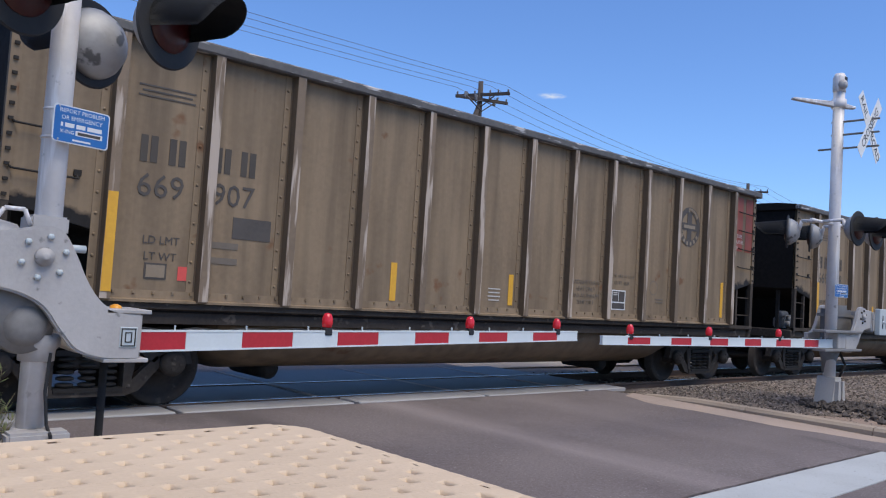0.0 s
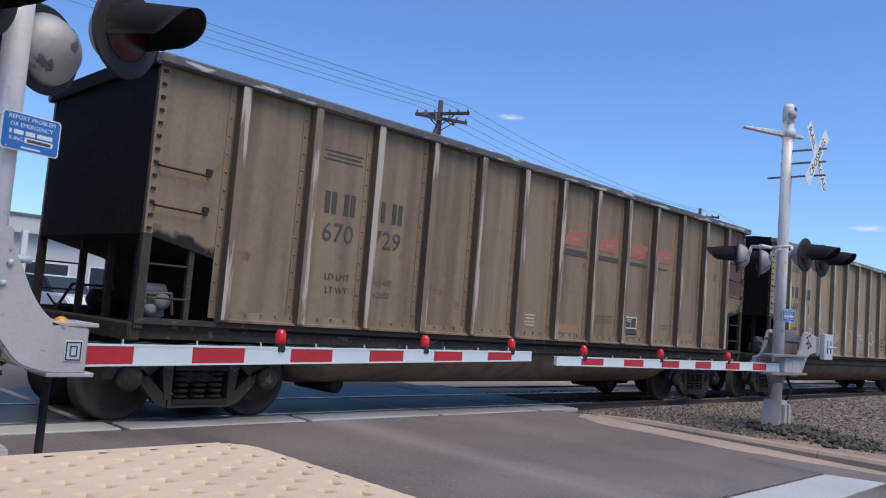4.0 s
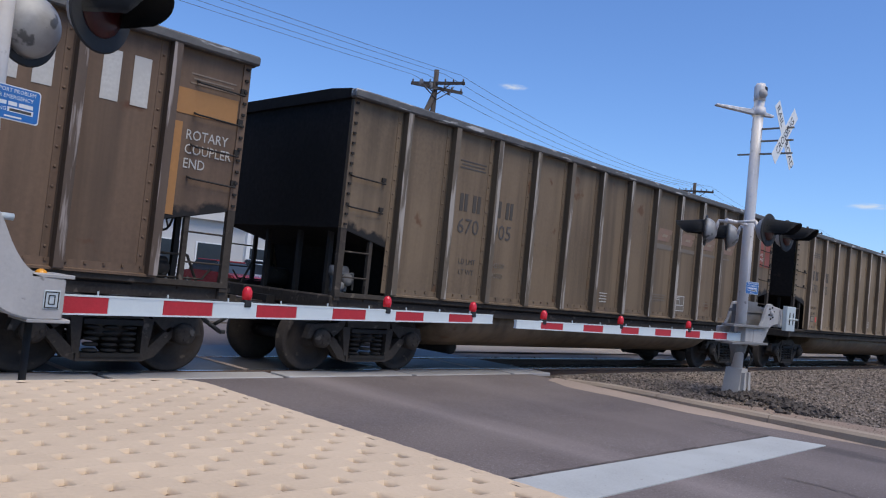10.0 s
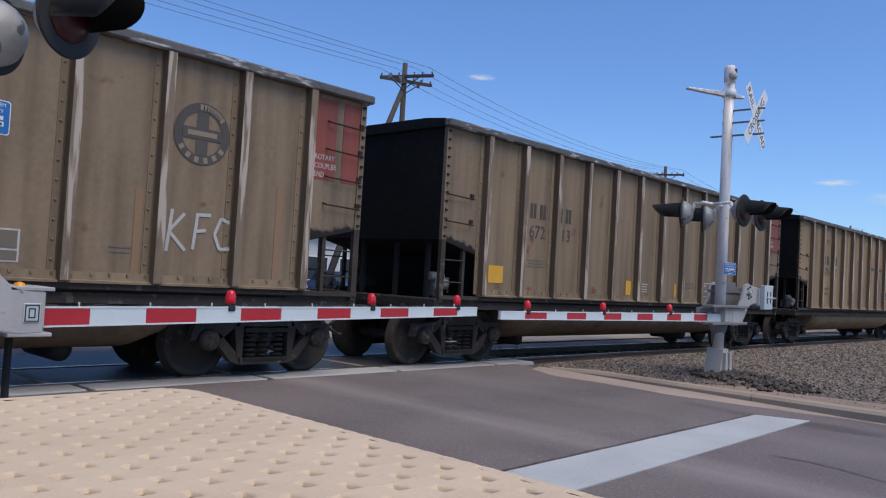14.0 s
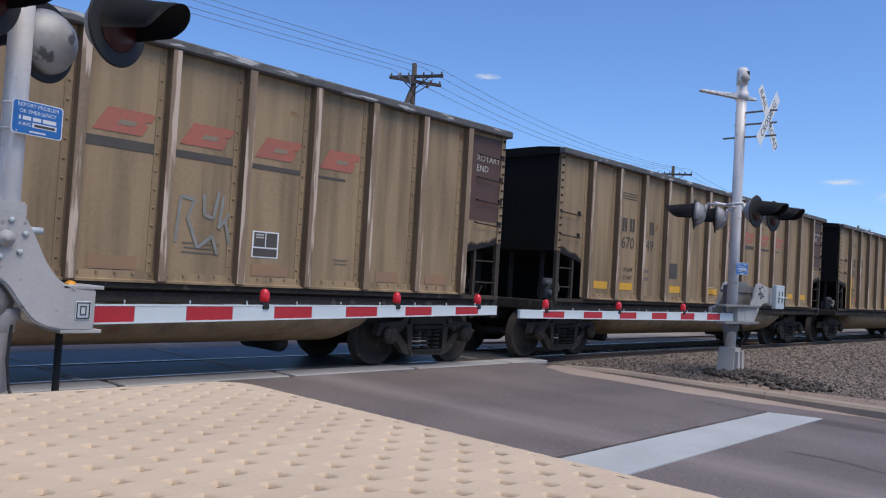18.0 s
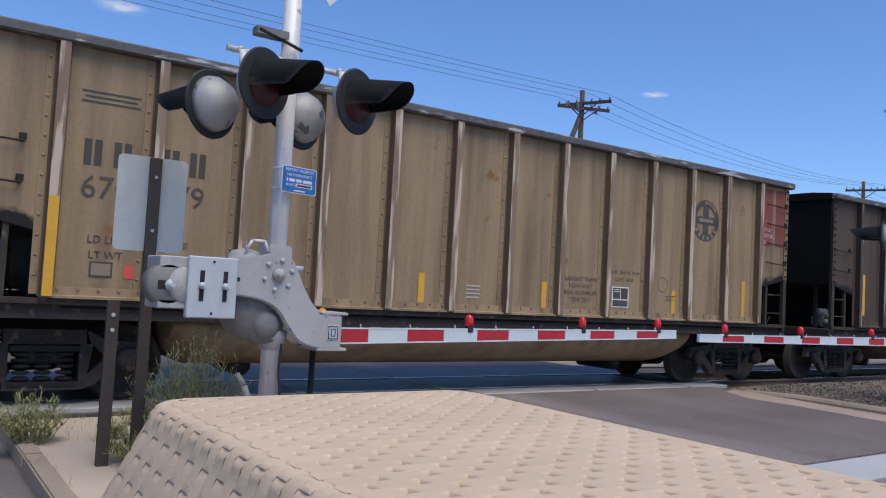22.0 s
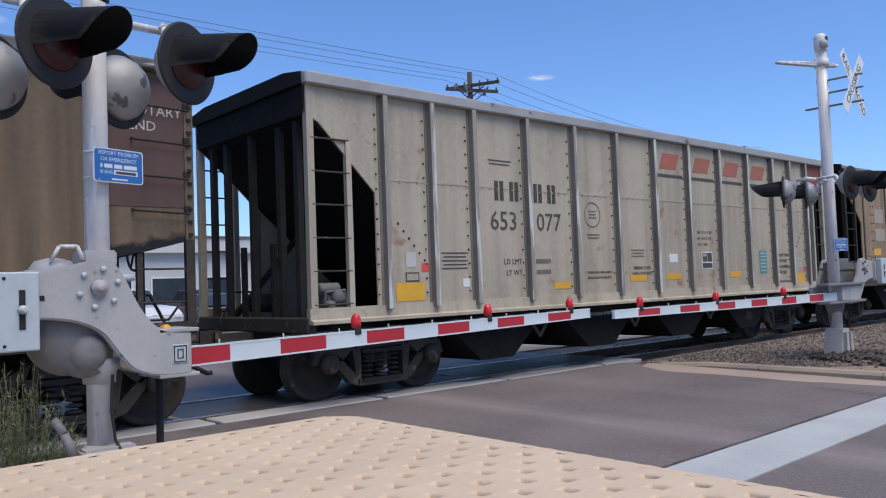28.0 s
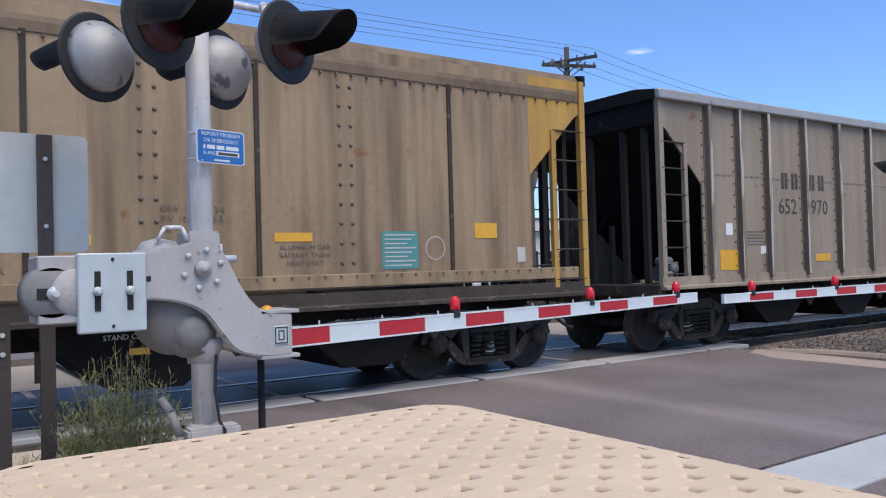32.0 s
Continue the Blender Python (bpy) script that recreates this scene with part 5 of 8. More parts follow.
def wagon_gear(car, hopper=False):
    """Trucks, couplers, hoses, brake gear and end platforms, alike on every wagon."""
    inset = 0.0 if hopper else -0.18
    for e in (-1, 1):
        truck_parts(car, e * (5.95 if hopper else 6.09))
        turn = pose(e * inset, 0, 0, 0, 0, 0 if e > 0 else 180)

        def coupler(bm):
            block(bm, (7.3, -0.1, 0.75), (7.95, 0.1, 0.95))
            return prism(bm, [(7.9, -0.16), (8.1, -0.12), (8.12, 0.02), (7.98, 0.1), (8.0, 0.18), (7.9, 0.18)], 0.72, 1.0, "z")

        piece("coupler", shared("coupler", coupler), M["truck"], car, pose(0, 0, 0, 0, 0, 0 if e > 0 else 180), "dark cast coupler")
        piece("end_platform", shared("end_platform", lambda bm: block(bm, (6.25, -1.5, 1.04), (7.42, 1.5, 1.09))), M["dark_steel"], car, turn)
        piece("end_beam", shared("end_beam", lambda bm: soften(block(bm, (7.3, -1.55, 0.95), (7.44, 1.55, 1.15)), 0.02, 1)), M["truck"], car, turn)

        def cylinder(bm):
            return lathe(bm, [(0.05, 0), (0.14, 0.03), (0.14, 0.36), (0.05, 0.42)], (6.5, -0.95, 1.32), (1, 0, 0), 16)

        def valve(bm):
            soften(block(bm, (6.66, -0.66, 1.14), (6.9, -0.4, 1.38)), 0.03, 2)
            lathe(bm, [(0.04, 0), (0.08, 0.02), (0.08, 0.3), (0.04, 0.33)], (6.58, -0.6, 1.46), (1, 0, 0), 12)
            chain(bm, [(6.62, -0.68, 1.16), (6.62, -0.72, 1.42), (6.92, -0.72, 1.44), (6.98, -0.66, 1.2)], 0.016, 6)
            lathe(bm, [(0.07, 0), (0.09, 0.02), (0.09, 0.08), (0.03, 0.1)], (6.8, -0.7, 1.34), (0, -1, 0), 12)
            return lathe(bm, [(0.05, 0), (0.07, 0.02), (0.07, 0.1), (0.02, 0.12)], (6.66, -0.7, 1.24), (0, -1, 0), 10)

        def pipes(bm):
            chain(bm, [(6.4, -1.2, 1.2), (6.6, -1.2, 1.5), (7.05, -1.15, 1.5), (7.25, -1.1, 1.15)], 0.018, 6)
            chain(bm, [(6.45, -1.3, 1.22), (7.2, -1.3, 1.22), (7.3, -1.3, 1.35)], 0.014, 6)
            return bm

        piece("brake_cylinder", shared("brake_cylinder", cylinder), M["truck"], car, turn, "grimy brake cylinder")
        piece("brake_valve", shared("brake_valve", valve), M["case_grey"], car, turn if e > 0 else pose(-13.6, -0.55, 0.04), "dull grey brake valve")
        piece("air_pipe", shared("air_pipe", pipes), M["truck"], car, turn)
        for y, z in ((-0.5, 2.05), (0.35, 2.2), (1.1, 2.15)):
            piece("end_strut", shared("end_strut", lambda bm: block(bm, (-0.035, -0.035, 0), (0.035, 0.035, 1.05))), M["dark_steel"], car, turn @ pose(7.2, y, 1.09))
        piece("air_hose", shared("air_hose", lambda bm: chain(bm, [(7.5, -0.45, 0.85), (7.8, -0.5, 0.62), (8.0, -0.5, 0.5), (8.07, -0.5, 0.5)], 0.03, 8)), M["black"], car, turn)

        def wheel(bm):
            pts = [(7.5, 0.5 + 0.27 * math.cos(k * math.tau / 16), 2.1 + 0.27 * math.sin(k * math.tau / 16)) for k in range(17)]
            chain(bm, pts, 0.018, 6)
            for k in range(3):
                a = k * math.pi / 3
                tube(bm, (7.5, 0.5 - 0.26 * math.cos(a), 2.1 - 0.26 * math.sin(a)), (7.5, 0.5 + 0.26 * math.cos(a), 2.1 + 0.26 * math.sin(a)), 0.014, seg=6)
            return tube(bm, (7.2, 0.5, 2.1), (7.5, 0.5, 2.1), 0.03, seg=8)

        if e > 0:
            piece("brake_wheel", shared("brake_wheel", wheel), M["dark_steel"], car, turn, "round hand brake wheel")


COAT = {"tan": "tan", "olive": "olive brown", "umber": "dark brown", "soot": "sooty dark brown", "pale": "pale grey", "sand": "sandy brown", "dun": "dull brown", "taupe": "taupe", "buff": "greyish tan"}


def gondola(paint, chord="rim"):
    """A coal gondola: ribbed sides, top chord, slope-sheet ends, rounded belly, trucks."""
    car = thing("coal_gondola", f"dusty {COAT[paint]} ribbed steel coal gondola rolling on the rails", "railway wagon", pose(0, 0, 0), "wagons of the train")
    P = PAINT[paint]
    piece("floor_sheet", shared("floor_sheet", lambda bm: block(bm, (-6.0, -SIDE + 0.035, 1.1), (6.0, SIDE - 0.035, 1.16))), M["coal"], car)
    for e in (-1, 1):
        turn = pose(0, 0, 0, 0, 0, 0 if e > 0 else 180)
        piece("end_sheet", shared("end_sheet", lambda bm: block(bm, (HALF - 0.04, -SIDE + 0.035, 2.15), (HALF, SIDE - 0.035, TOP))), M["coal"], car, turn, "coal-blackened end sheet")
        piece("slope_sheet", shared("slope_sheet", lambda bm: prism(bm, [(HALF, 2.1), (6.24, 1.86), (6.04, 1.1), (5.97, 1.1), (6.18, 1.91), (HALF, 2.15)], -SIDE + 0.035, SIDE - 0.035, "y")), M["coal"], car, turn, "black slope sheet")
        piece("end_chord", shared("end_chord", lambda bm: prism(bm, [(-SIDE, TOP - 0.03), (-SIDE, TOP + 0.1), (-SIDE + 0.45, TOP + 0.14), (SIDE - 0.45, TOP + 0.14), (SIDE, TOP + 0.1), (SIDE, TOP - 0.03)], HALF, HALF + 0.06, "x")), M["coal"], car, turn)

    def rib(bm):
        return prism(bm, [(-0.08, 0.0), (-0.08, -0.012), (-0.062, -0.012), (-0.055, -0.11), (0.055, -0.11), (0.062, -0.012), (0.08, -0.012), (0.08, 0.0)], SILL - 0.02, TOP - 0.02, "z")

    def rivets(bm):
        z = SILL + 0.2
        block(bm, (-0.16, -0.008, SILL), (-0.081, 0, TOP - 0.02))
        while z < TOP - 0.1:
            lathe(bm, [(0.019, 0.0), (0.016, 0.008), (0.006, 0.014)], (-0.122, -0.007, z), (0, -1, 0), 7)
            z += 0.21
        return bm

    def sill(bm):
        return prism(bm, [(-0.07, SILL - 0.035), (0.04, SILL - 0.035), (0.04, SILL + 0.02), (-0.012, SILL + 0.09), (-0.02, SILL + 0.0), (-0.07, SILL - 0.01)], EDGE[-1] - 0.06, EDGE[1] + 0.06, "x")

    def sill_rivets(bm):
        for k in range(60):
            x = -6.1 + 12.2 * k / 59
            block(bm, (x - 0.014, -0.03, SILL + 0.05), (x + 0.014, -0.012, SILL + 0.078))
        return bm

    def post(bm):
        return block(bm, (-0.05, -0.02, 2.1), (0.05, 0.05, TOP))

    def post_rivets(bm):
        for k in range(13):
            block(bm, (-0.022, -0.045, 2.14 + k * 0.142), (0.022, -0.018, 2.17 + k * 0.142))
        return bm

    def iron(bm):
        chain(bm, [(-0.3, 0.02, 0.03), (-0.3, -0.07, 0.0), (0.3, -0.07, -0.02), (0.3, 0.02, 0.03)], 0.012, 6)
        return block(bm, (0.27, -0.03, 0.01), (0.34, 0.0, 0.07))

    for s, turn in ((-1, 0), (1, 180)):
        T = pose(0, s * SIDE, 0, 0, 0, turn)
        piece("side_sheet", shared("side_sheet", lambda bm: block(bm, (EDGE[-1], 0, SILL), (EDGE[1], 0.03, TOP))), P, car, T)
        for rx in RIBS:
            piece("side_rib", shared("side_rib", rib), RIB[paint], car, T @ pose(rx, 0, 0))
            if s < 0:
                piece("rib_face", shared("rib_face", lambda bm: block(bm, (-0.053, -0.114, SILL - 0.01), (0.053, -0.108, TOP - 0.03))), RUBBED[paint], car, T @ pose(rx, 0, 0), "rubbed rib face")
                piece("rivet_strip", shared("rivet_strip", rivets), P, car, T @ pose(rx, 0, 0))
        piece("side_sill", shared("side_sill", sill), P, car, T)
        piece("lower_sill", shared("lower_sill", lambda bm: prism(bm, [(0.05, 0.98), (0.13, 0.98), (0.13, 1.2), (-0.03, 1.2), (-0.03, 1.14), (0.05, 1.12)], -HALF, HALF, "x")), M["truck"], car, T, "grimy recessed side sill")
        if s < 0:
            tagged(piece("sill_rivets", shared("sill_rivets", sill_rivets), P, car, T), kind="stuff")
        piece("top_chord", shared("top_chord", lambda bm: soften(block(bm, (-HALF - 0.06, -0.13, TOP - 0.03), (HALF + 0.06, 0.04, TOP + 0.09)), 0.02, 1)), M[chord], car, T, "scuffed top chord")
        for e in (-1, 1):
            piece("end_side_sheet", shared(f"end_side_sheet/{e}", lambda bm: prism(bm, [(EDGE[e], 1.87), (e * HALF, 2.1), (e * HALF, TOP), (EDGE[e], TOP)], 0, 0.03, "y")), SOOTY[P], car, T)
            piece("corner_post", shared("corner_post", post), P, car, T @ pose(e * (HALF - 0.05), 0, 0))
            piece("lower_post", shared("lower_post", lambda bm: block(bm, (-0.05, -0.018, 1.09), (0.05, 0.05, 2.1))), M["truck"], car, T @ pose(e * (HALF - 0.05), 0, 0), "grimy lower corner post")
            tagged(piece("post_rivets", shared("post_rivets", post_rivets), M["dark_steel"], car, T @ pose(e * (HALF - 0.05), 0, 0)), kind="stuff")
            piece("end_post", shared("end_post", lambda bm: block(bm, (-0.03, 0.02, 1.09), (0.03, 0.08, 2.0))), M["truck"], car, T @ pose(e * 6.62, 0, 0))
            for z in (1.42, 1.78):
                piece("ladder_rung", shared("ladder_rung", lambda bm: chain(bm, [(-0.3, 0.03, 0), (0.3, 0.03, 0)], 0.013, 6)), M["truck"], car, T @ pose(e * 6.9, 0, z))
            for z in (2.4, 2.83) if e * (1 if s < 0 else -1) < 0 else (2.4, 2.78, 3.16, 3.54):
                piece("grab_iron", shared("grab_iron", iron), M["dark_steel"], car, T @ pose(e * 6.84, 0, z, 0, 0, 0), "bent steel grab iron")

    def belly(bm):
        prof = [(math.sin(radians(a)) * 1.34, 0.98 - 0.62 * max(0, math.cos(radians(a))) ** 0.8) for a in range(-90, 91, 9)]
        k = len(prof)
        rings = []
        for x, f in ((-4.75, 0.55), (-4.6, 0.8), (-4.3, 1.0), (4.3, 1.0), (4.6, 0.8), (4.75, 0.55)):
            rings.append([bm.verts.new((x, u * (0.8 + 0.2 * f), 0.98 - (0.98 - v) * f)) for u, v in prof])
        for a, b in zip(rings, rings[1:]):
            for i in range(k - 1):
                bm.faces.new((a[i], a[i + 1], b[i + 1], b[i])).smooth = True
            bm.faces.new((a[-1], a[0], b[0], b[-1]))
        bm.faces.new(rings[0])
        bm.faces.new(rings[-1][::-1])
        return bm

    piece("belly", shared("belly", belly), PAINT["dun"] if paint not in ("soot", "tan") else P, car, label="rounded belly tub between the trucks")
    piece("centre_sill", shared("centre_sill", lambda bm: block(bm, (-7.4, -0.2, 0.72), (7.4, 0.2, 1.04))), M["dark_steel"], car)
    for dx in (-3.6, 3.6):
        piece("door_gear", shared("door_gear", lambda bm: lathe(bm, [(0.06, -0.5), (0.14, -0.45), (0.14, 0.45), (0.06, 0.5)], (0, 0, 0.36), (0, 1, 0), 14)), M["dark_steel"], car, pose(dx, 0, 0))
    piece("brake_pipe", shared("brake_pipe", lambda bm: chain(bm, [(-6.2, -1.4, 1.0), (6.2, -1.4, 1.0)], 0.03, 8)), M["truck"], car)
    wagon_gear(car)
    return car


HTOP = 4.12
HRIBS = (-6.2, -5.37, -4.55, -3.39, -2.23, -1.07, 0.1, 1.25, 2.41, 3.57, 4.7, 5.55, 6.37)


def hopper(paint, smooth=False):
    """A coal hopper with open slanted ends and bottom bays; smooth ones have plate sides."""
    car = thing("coal_hopper", f"weathered {COAT[paint]} aluminium coal hopper with open slanted ends", "railway wagon", pose(0, 0, 0), "wagons of the train")
    P, top = PAINT[paint], 4.14 if smooth else HTOP
    H0 = 6.35
    tag = "/plate" if smooth else ""
    for s, turn in ((-1, 0), (1, 180)):
        T = pose(0, s * SIDE, 0, 0, 0, turn)
        piece("side_sheet", shared("hopper_side" + tag, lambda bm: block(bm, (-H0, 0, 1.3 if smooth else 1.19), (H0, 0.03, top))), P, car, T)
        for e in (-1, 1):
            piece("end_side_sheet", shared(f"hopper_end_side/{e}{tag}", lambda bm: prism(bm, [(e * H0, 2.75), (e * 7.2, 3.6), (e * 7.4, 3.72), (e * 7.4, top), (e * H0, top)], 0, 0.03, "y")), P if e * (1 if s < 0 else -1) < 0 else M["yellow_end"] if smooth else M["oxide"], car, T)
            piece("corner_post", shared("hopper_post" + tag, lambda bm: block(bm, (-0.05, -0.03, 1.1), (0.05, 0.06, top))), (M["yellow_end"] if e > 0 else M["dark_steel"]) if smooth else P, car, T @ pose(e * 7.35, 0, 0))
            piece("ladder_post", shared("hopper_ladder_post", lambda bm: block(bm, (-0.04, -0.03, 1.1), (0.04, 0.04, 3.4))), (M["yellow_end"] if e > 0 else M["dark_steel"]) if smooth else P, car, T @ pose(e * 6.78, 0, 0))
            for k in range(6):
                piece("ladder_rung", shared("hopper_rung", lambda bm: chain(bm, [(-0.29, -0.02, 0), (0.29, -0.02, 0)], 0.014, 6)), M["truck"], car, T @ pose(e * 7.06, 0, 1.3 + 0.42 * k))
        piece("side_sill", shared("hopper_sill", lambda bm: prism(bm, [(-0.1, 1.06), (0.05, 1.06), (0.05, 1.26), (-0.025, 1.26), (-0.035, 1.12), (-0.1, 1.1)], -7.42, 7.42, "x")), M["truck"] if smooth else P, car, T)
        if smooth:
            piece("sill_band", shared("hopper_sill_band", lambda bm: soften(block(bm, (-7.2, -0.026, 1.315), (7.2, 0.0, 1.47)), 0.006, 1)), PAINT["tan"], car, T, "paler ochre band along the sill")
        if not smooth:
            def rib(bm):
                return prism(bm, [(-0.085, 0.0), (-0.085, -0.01), (-0.05, -0.01), (-0.04, -0.09), (0.04, -0.09), (0.05, -0.01), (0.085, -0.01), (0.085, 0)], 1.2, top - 0.04, "z")

            def rivets(bm):
                z = 1.4
                while z < top - 0.15:
                    block(bm, (-0.145, -0.014, z - 0.012), (-0.12, 0, z + 0.012))
                    z += 0.2
                return bm

            def seam(bm):
                block(bm, (-H0, -0.006, 2.93), (H0, 0, 2.955))
                for k in range(80):
                    x = -H0 + 0.1 + (2 * H0 - 0.2) * k / 79
                    block(bm, (x - 0.011, -0.014, 2.905), (x + 0.011, -0.0, 2.926))
                return bm

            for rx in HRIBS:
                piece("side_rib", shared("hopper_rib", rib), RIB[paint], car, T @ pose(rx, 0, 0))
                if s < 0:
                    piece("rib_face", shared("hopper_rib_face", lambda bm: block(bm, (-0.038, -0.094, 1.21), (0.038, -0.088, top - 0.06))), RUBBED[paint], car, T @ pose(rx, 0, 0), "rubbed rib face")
                    tagged(piece("rib_rivets", shared("hopper_rivets", rivets), M["truck"], car, T @ pose(rx, 0, 0)), kind="stuff")
            if s < 0:
                piece("seam_strip", shared("hopper_seam", seam), P, car, T)
            piece("top_chord", shared("hopper_chord", lambda bm: soften(block(bm, (-7.44, -0.1, top - 0.06), (7.44, 0.04, top + 0.1)), 0.02, 1)), M["pale_rim"], car, T, "bare aluminium top chord")
        else:
            def lap(bm):
                return block(bm, (-0.028, -0.02, 1.472), (0.028, 0, top - 0.28))

            def double_rivets(bm):
                z = 1.6
                while z < top - 0.35:
                    for dx in (-0.06, 0.06):
                        lathe(bm, [(0.026, 0), (0.022, 0.01), (0.008, 0.018)], (dx * 1.25, 0, z), (0, -1, 0), 8)
                    z += 0.23
                return bm

            def chord(bm):
                return prism(bm, [(0.03, top - 0.3), (-0.015, top - 0.3), (-0.015, top - 0.2), (0.03, top - 0.02), (0.14, top + 0.12), (0.2, top + 0.12), (0.2, top + 0.06), (0.09, top - 0.06)], -7.42, 7.42, "x")

            for rx in (-6.18, -4.62, -2.06, 0.13, 2.41, 5.0):
                piece("side_lap", shared("hopper_lap", lap), M["truck"] if rx > -6 else M["maroon"], car, T @ pose(rx, 0, 0))
            if s < 0:
                for rx in (-5.6, -3.25, -0.99, 1.25, 3.5):
                    tagged(piece("rivet_column", shared("hopper_double", double_rivets), M["rivet_brown"], car, T @ pose(rx, 0, 0)), kind="stuff")
            piece("top_chord", shared("hopper_round_chord", chord), PAINT["dun"], car, T, "rounded dusty top edge")
            if s < 0:
                def line(bm):
                    for k in range(70):
                        x = -7.1 + 14.2 * k / 69
                        for z in (1.44, top - 0.33):
                            block(bm, (x - 0.014, -0.038, z - 0.014), (x + 0.014, 0, z + 0.014))
                    return bm

                tagged(piece("edge_rivets", shared("hopper_edge_rivets", line), M["rivet_brown"], car, T), kind="stuff")
    for e in (-1, 1):
        turn = pose(0, 0, 0, 0, 0, 0 if e > 0 else 180)
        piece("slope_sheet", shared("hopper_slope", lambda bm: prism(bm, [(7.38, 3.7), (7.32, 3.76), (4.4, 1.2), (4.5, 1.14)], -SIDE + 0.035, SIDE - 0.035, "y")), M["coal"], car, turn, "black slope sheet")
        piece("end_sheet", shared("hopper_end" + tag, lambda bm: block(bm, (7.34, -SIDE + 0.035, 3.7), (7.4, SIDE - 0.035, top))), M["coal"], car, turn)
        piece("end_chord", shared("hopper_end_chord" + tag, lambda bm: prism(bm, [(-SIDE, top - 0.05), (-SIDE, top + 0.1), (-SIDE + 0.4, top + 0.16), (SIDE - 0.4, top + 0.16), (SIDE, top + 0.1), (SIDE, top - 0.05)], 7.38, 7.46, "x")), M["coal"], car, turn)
        for y in (-1.2, -0.75, 0.0, 0.75, 1.2):
            piece("end_stay", shared("hopper_stay", lambda bm: block(bm, (-0.04, -0.05, 1.09), (0.04, 0.05, 3.75))), M["dark_steel"], car, turn @ pose(7.3, y, 0))
        piece("diagonal_stay", shared("hopper_diagonal", lambda bm: tube(bm, (7.2, -0.9, 1.1), (5.9, -0.9, 2.5), 0.05, seg=8)), M["dark_steel"], car, turn)
    for k in range(4):
        x = -3.9 + 2.6 * k
        piece("hopper_bay", shared("hopper_bay", lambda bm: prism(bm, [(-1.2, 1.06), (-0.35, 0.34), (0.35, 0.34), (1.2, 1.06)], -1.3, 1.3, "y")), M["coal"], car, pose(x, 0, 0), "dark discharge bay")
        piece("bay_strut", shared("bay_strut", lambda bm: chain(bm, [(-0.25, -1.36, 0.95), (0.02, -1.36, 0.62), (0.3, -1.36, 0.95)], 0.03, 6)), M["truck"], car, pose(x + 0.9, 0, 0))
        words("lettering", "STAND CLEAR OF DOORS", 0.055, M["chalk"], car, pose(x, -1.304, 0.87, 90, 0, 0), align="CENTER")
        if smooth:
            piece("yellow_tag", shared("bay_tag", lambda bm: block(bm, (-0.1, -0.002, -0.035), (0.1, 0.002, 0.035))), M["yellow"], car, pose(x - 0.1, -1.303, 0.74))
    piece("centre_sill", shared("centre_sill", lambda bm: block(bm, (-7.4, -0.2, 0.72), (7.4, 0.2, 1.04))), M["dark_steel"], car)
    wagon_gear(car, True)
    return car


FACE = -SIDE - 0.004


def swatch(car, name, x, z, w, h, material, label="", y=FACE):
    me = shared(f"{name}/{w:.2f}x{h:.2f}", lambda bm: block(bm, (-w / 2, -0.002, -h / 2), (w / 2, 0.002, h / 2)))
    return piece(name, me, M[material], car, pose(x, y, z), label)


def say(car, text, x, z, h, material="ink", squeeze=1.0, align="CENTER"):
    return words("lettering", text, h, M[material], car, pose(x, FACE - 0.002, z - h / 2, 90, 0, 0), align=align, squeeze=squeeze)


def mid(k):
    """The middle of panel k, counted from the leading end."""
    return (RIBS[k] + RIBS[k + 1]) / 2


def road_name(car, x1, x2, z, h, material="ink"):
    """The railway's painted name as four pairs of plain bars, two pairs on each panel."""
    for x in (x1, x2):
        for d in (-0.74, -0.36, 0.36, 0.74):
            swatch(car, "name_bar", x + d * h, z, h * 0.27, h, "name_ink" if material == "ink" else material, "plain painted name bar")


def small_print(car, x, z, rows=3, w=0.5, material="ink"):
    for k in range(rows):
        swatch(car, "print_bar", x, z - 0.055 * k, w * (1 - 0.12 * (k % 2)), 0.018, material)


def data_box(car, x, z, w=0.4, h=0.34, y=FACE, field="ink"):
    swatch(car, "data_box", x, z, w, h, "sign_white" if field == "ink" else "chalk", "white-edged data stencil", y)
    for dx, dz, ww, hh in ((-0.23, 0.18, 0.42, 0.54), (0.23, 0.18, 0.42, 0.54), (0.0, -0.3, 0.9, 0.3)):
        swatch(car, "data_field", x + dx * w, z + dz * h, ww * w, hh * h, field, y=y - 0.003)
    for dz in (0.36, 0.26):
        swatch(car, "print_bar", x - 0.23 * w, z + dz * h, 0.3 * w, 0.05 * h, "chalk", y=y - 0.006)


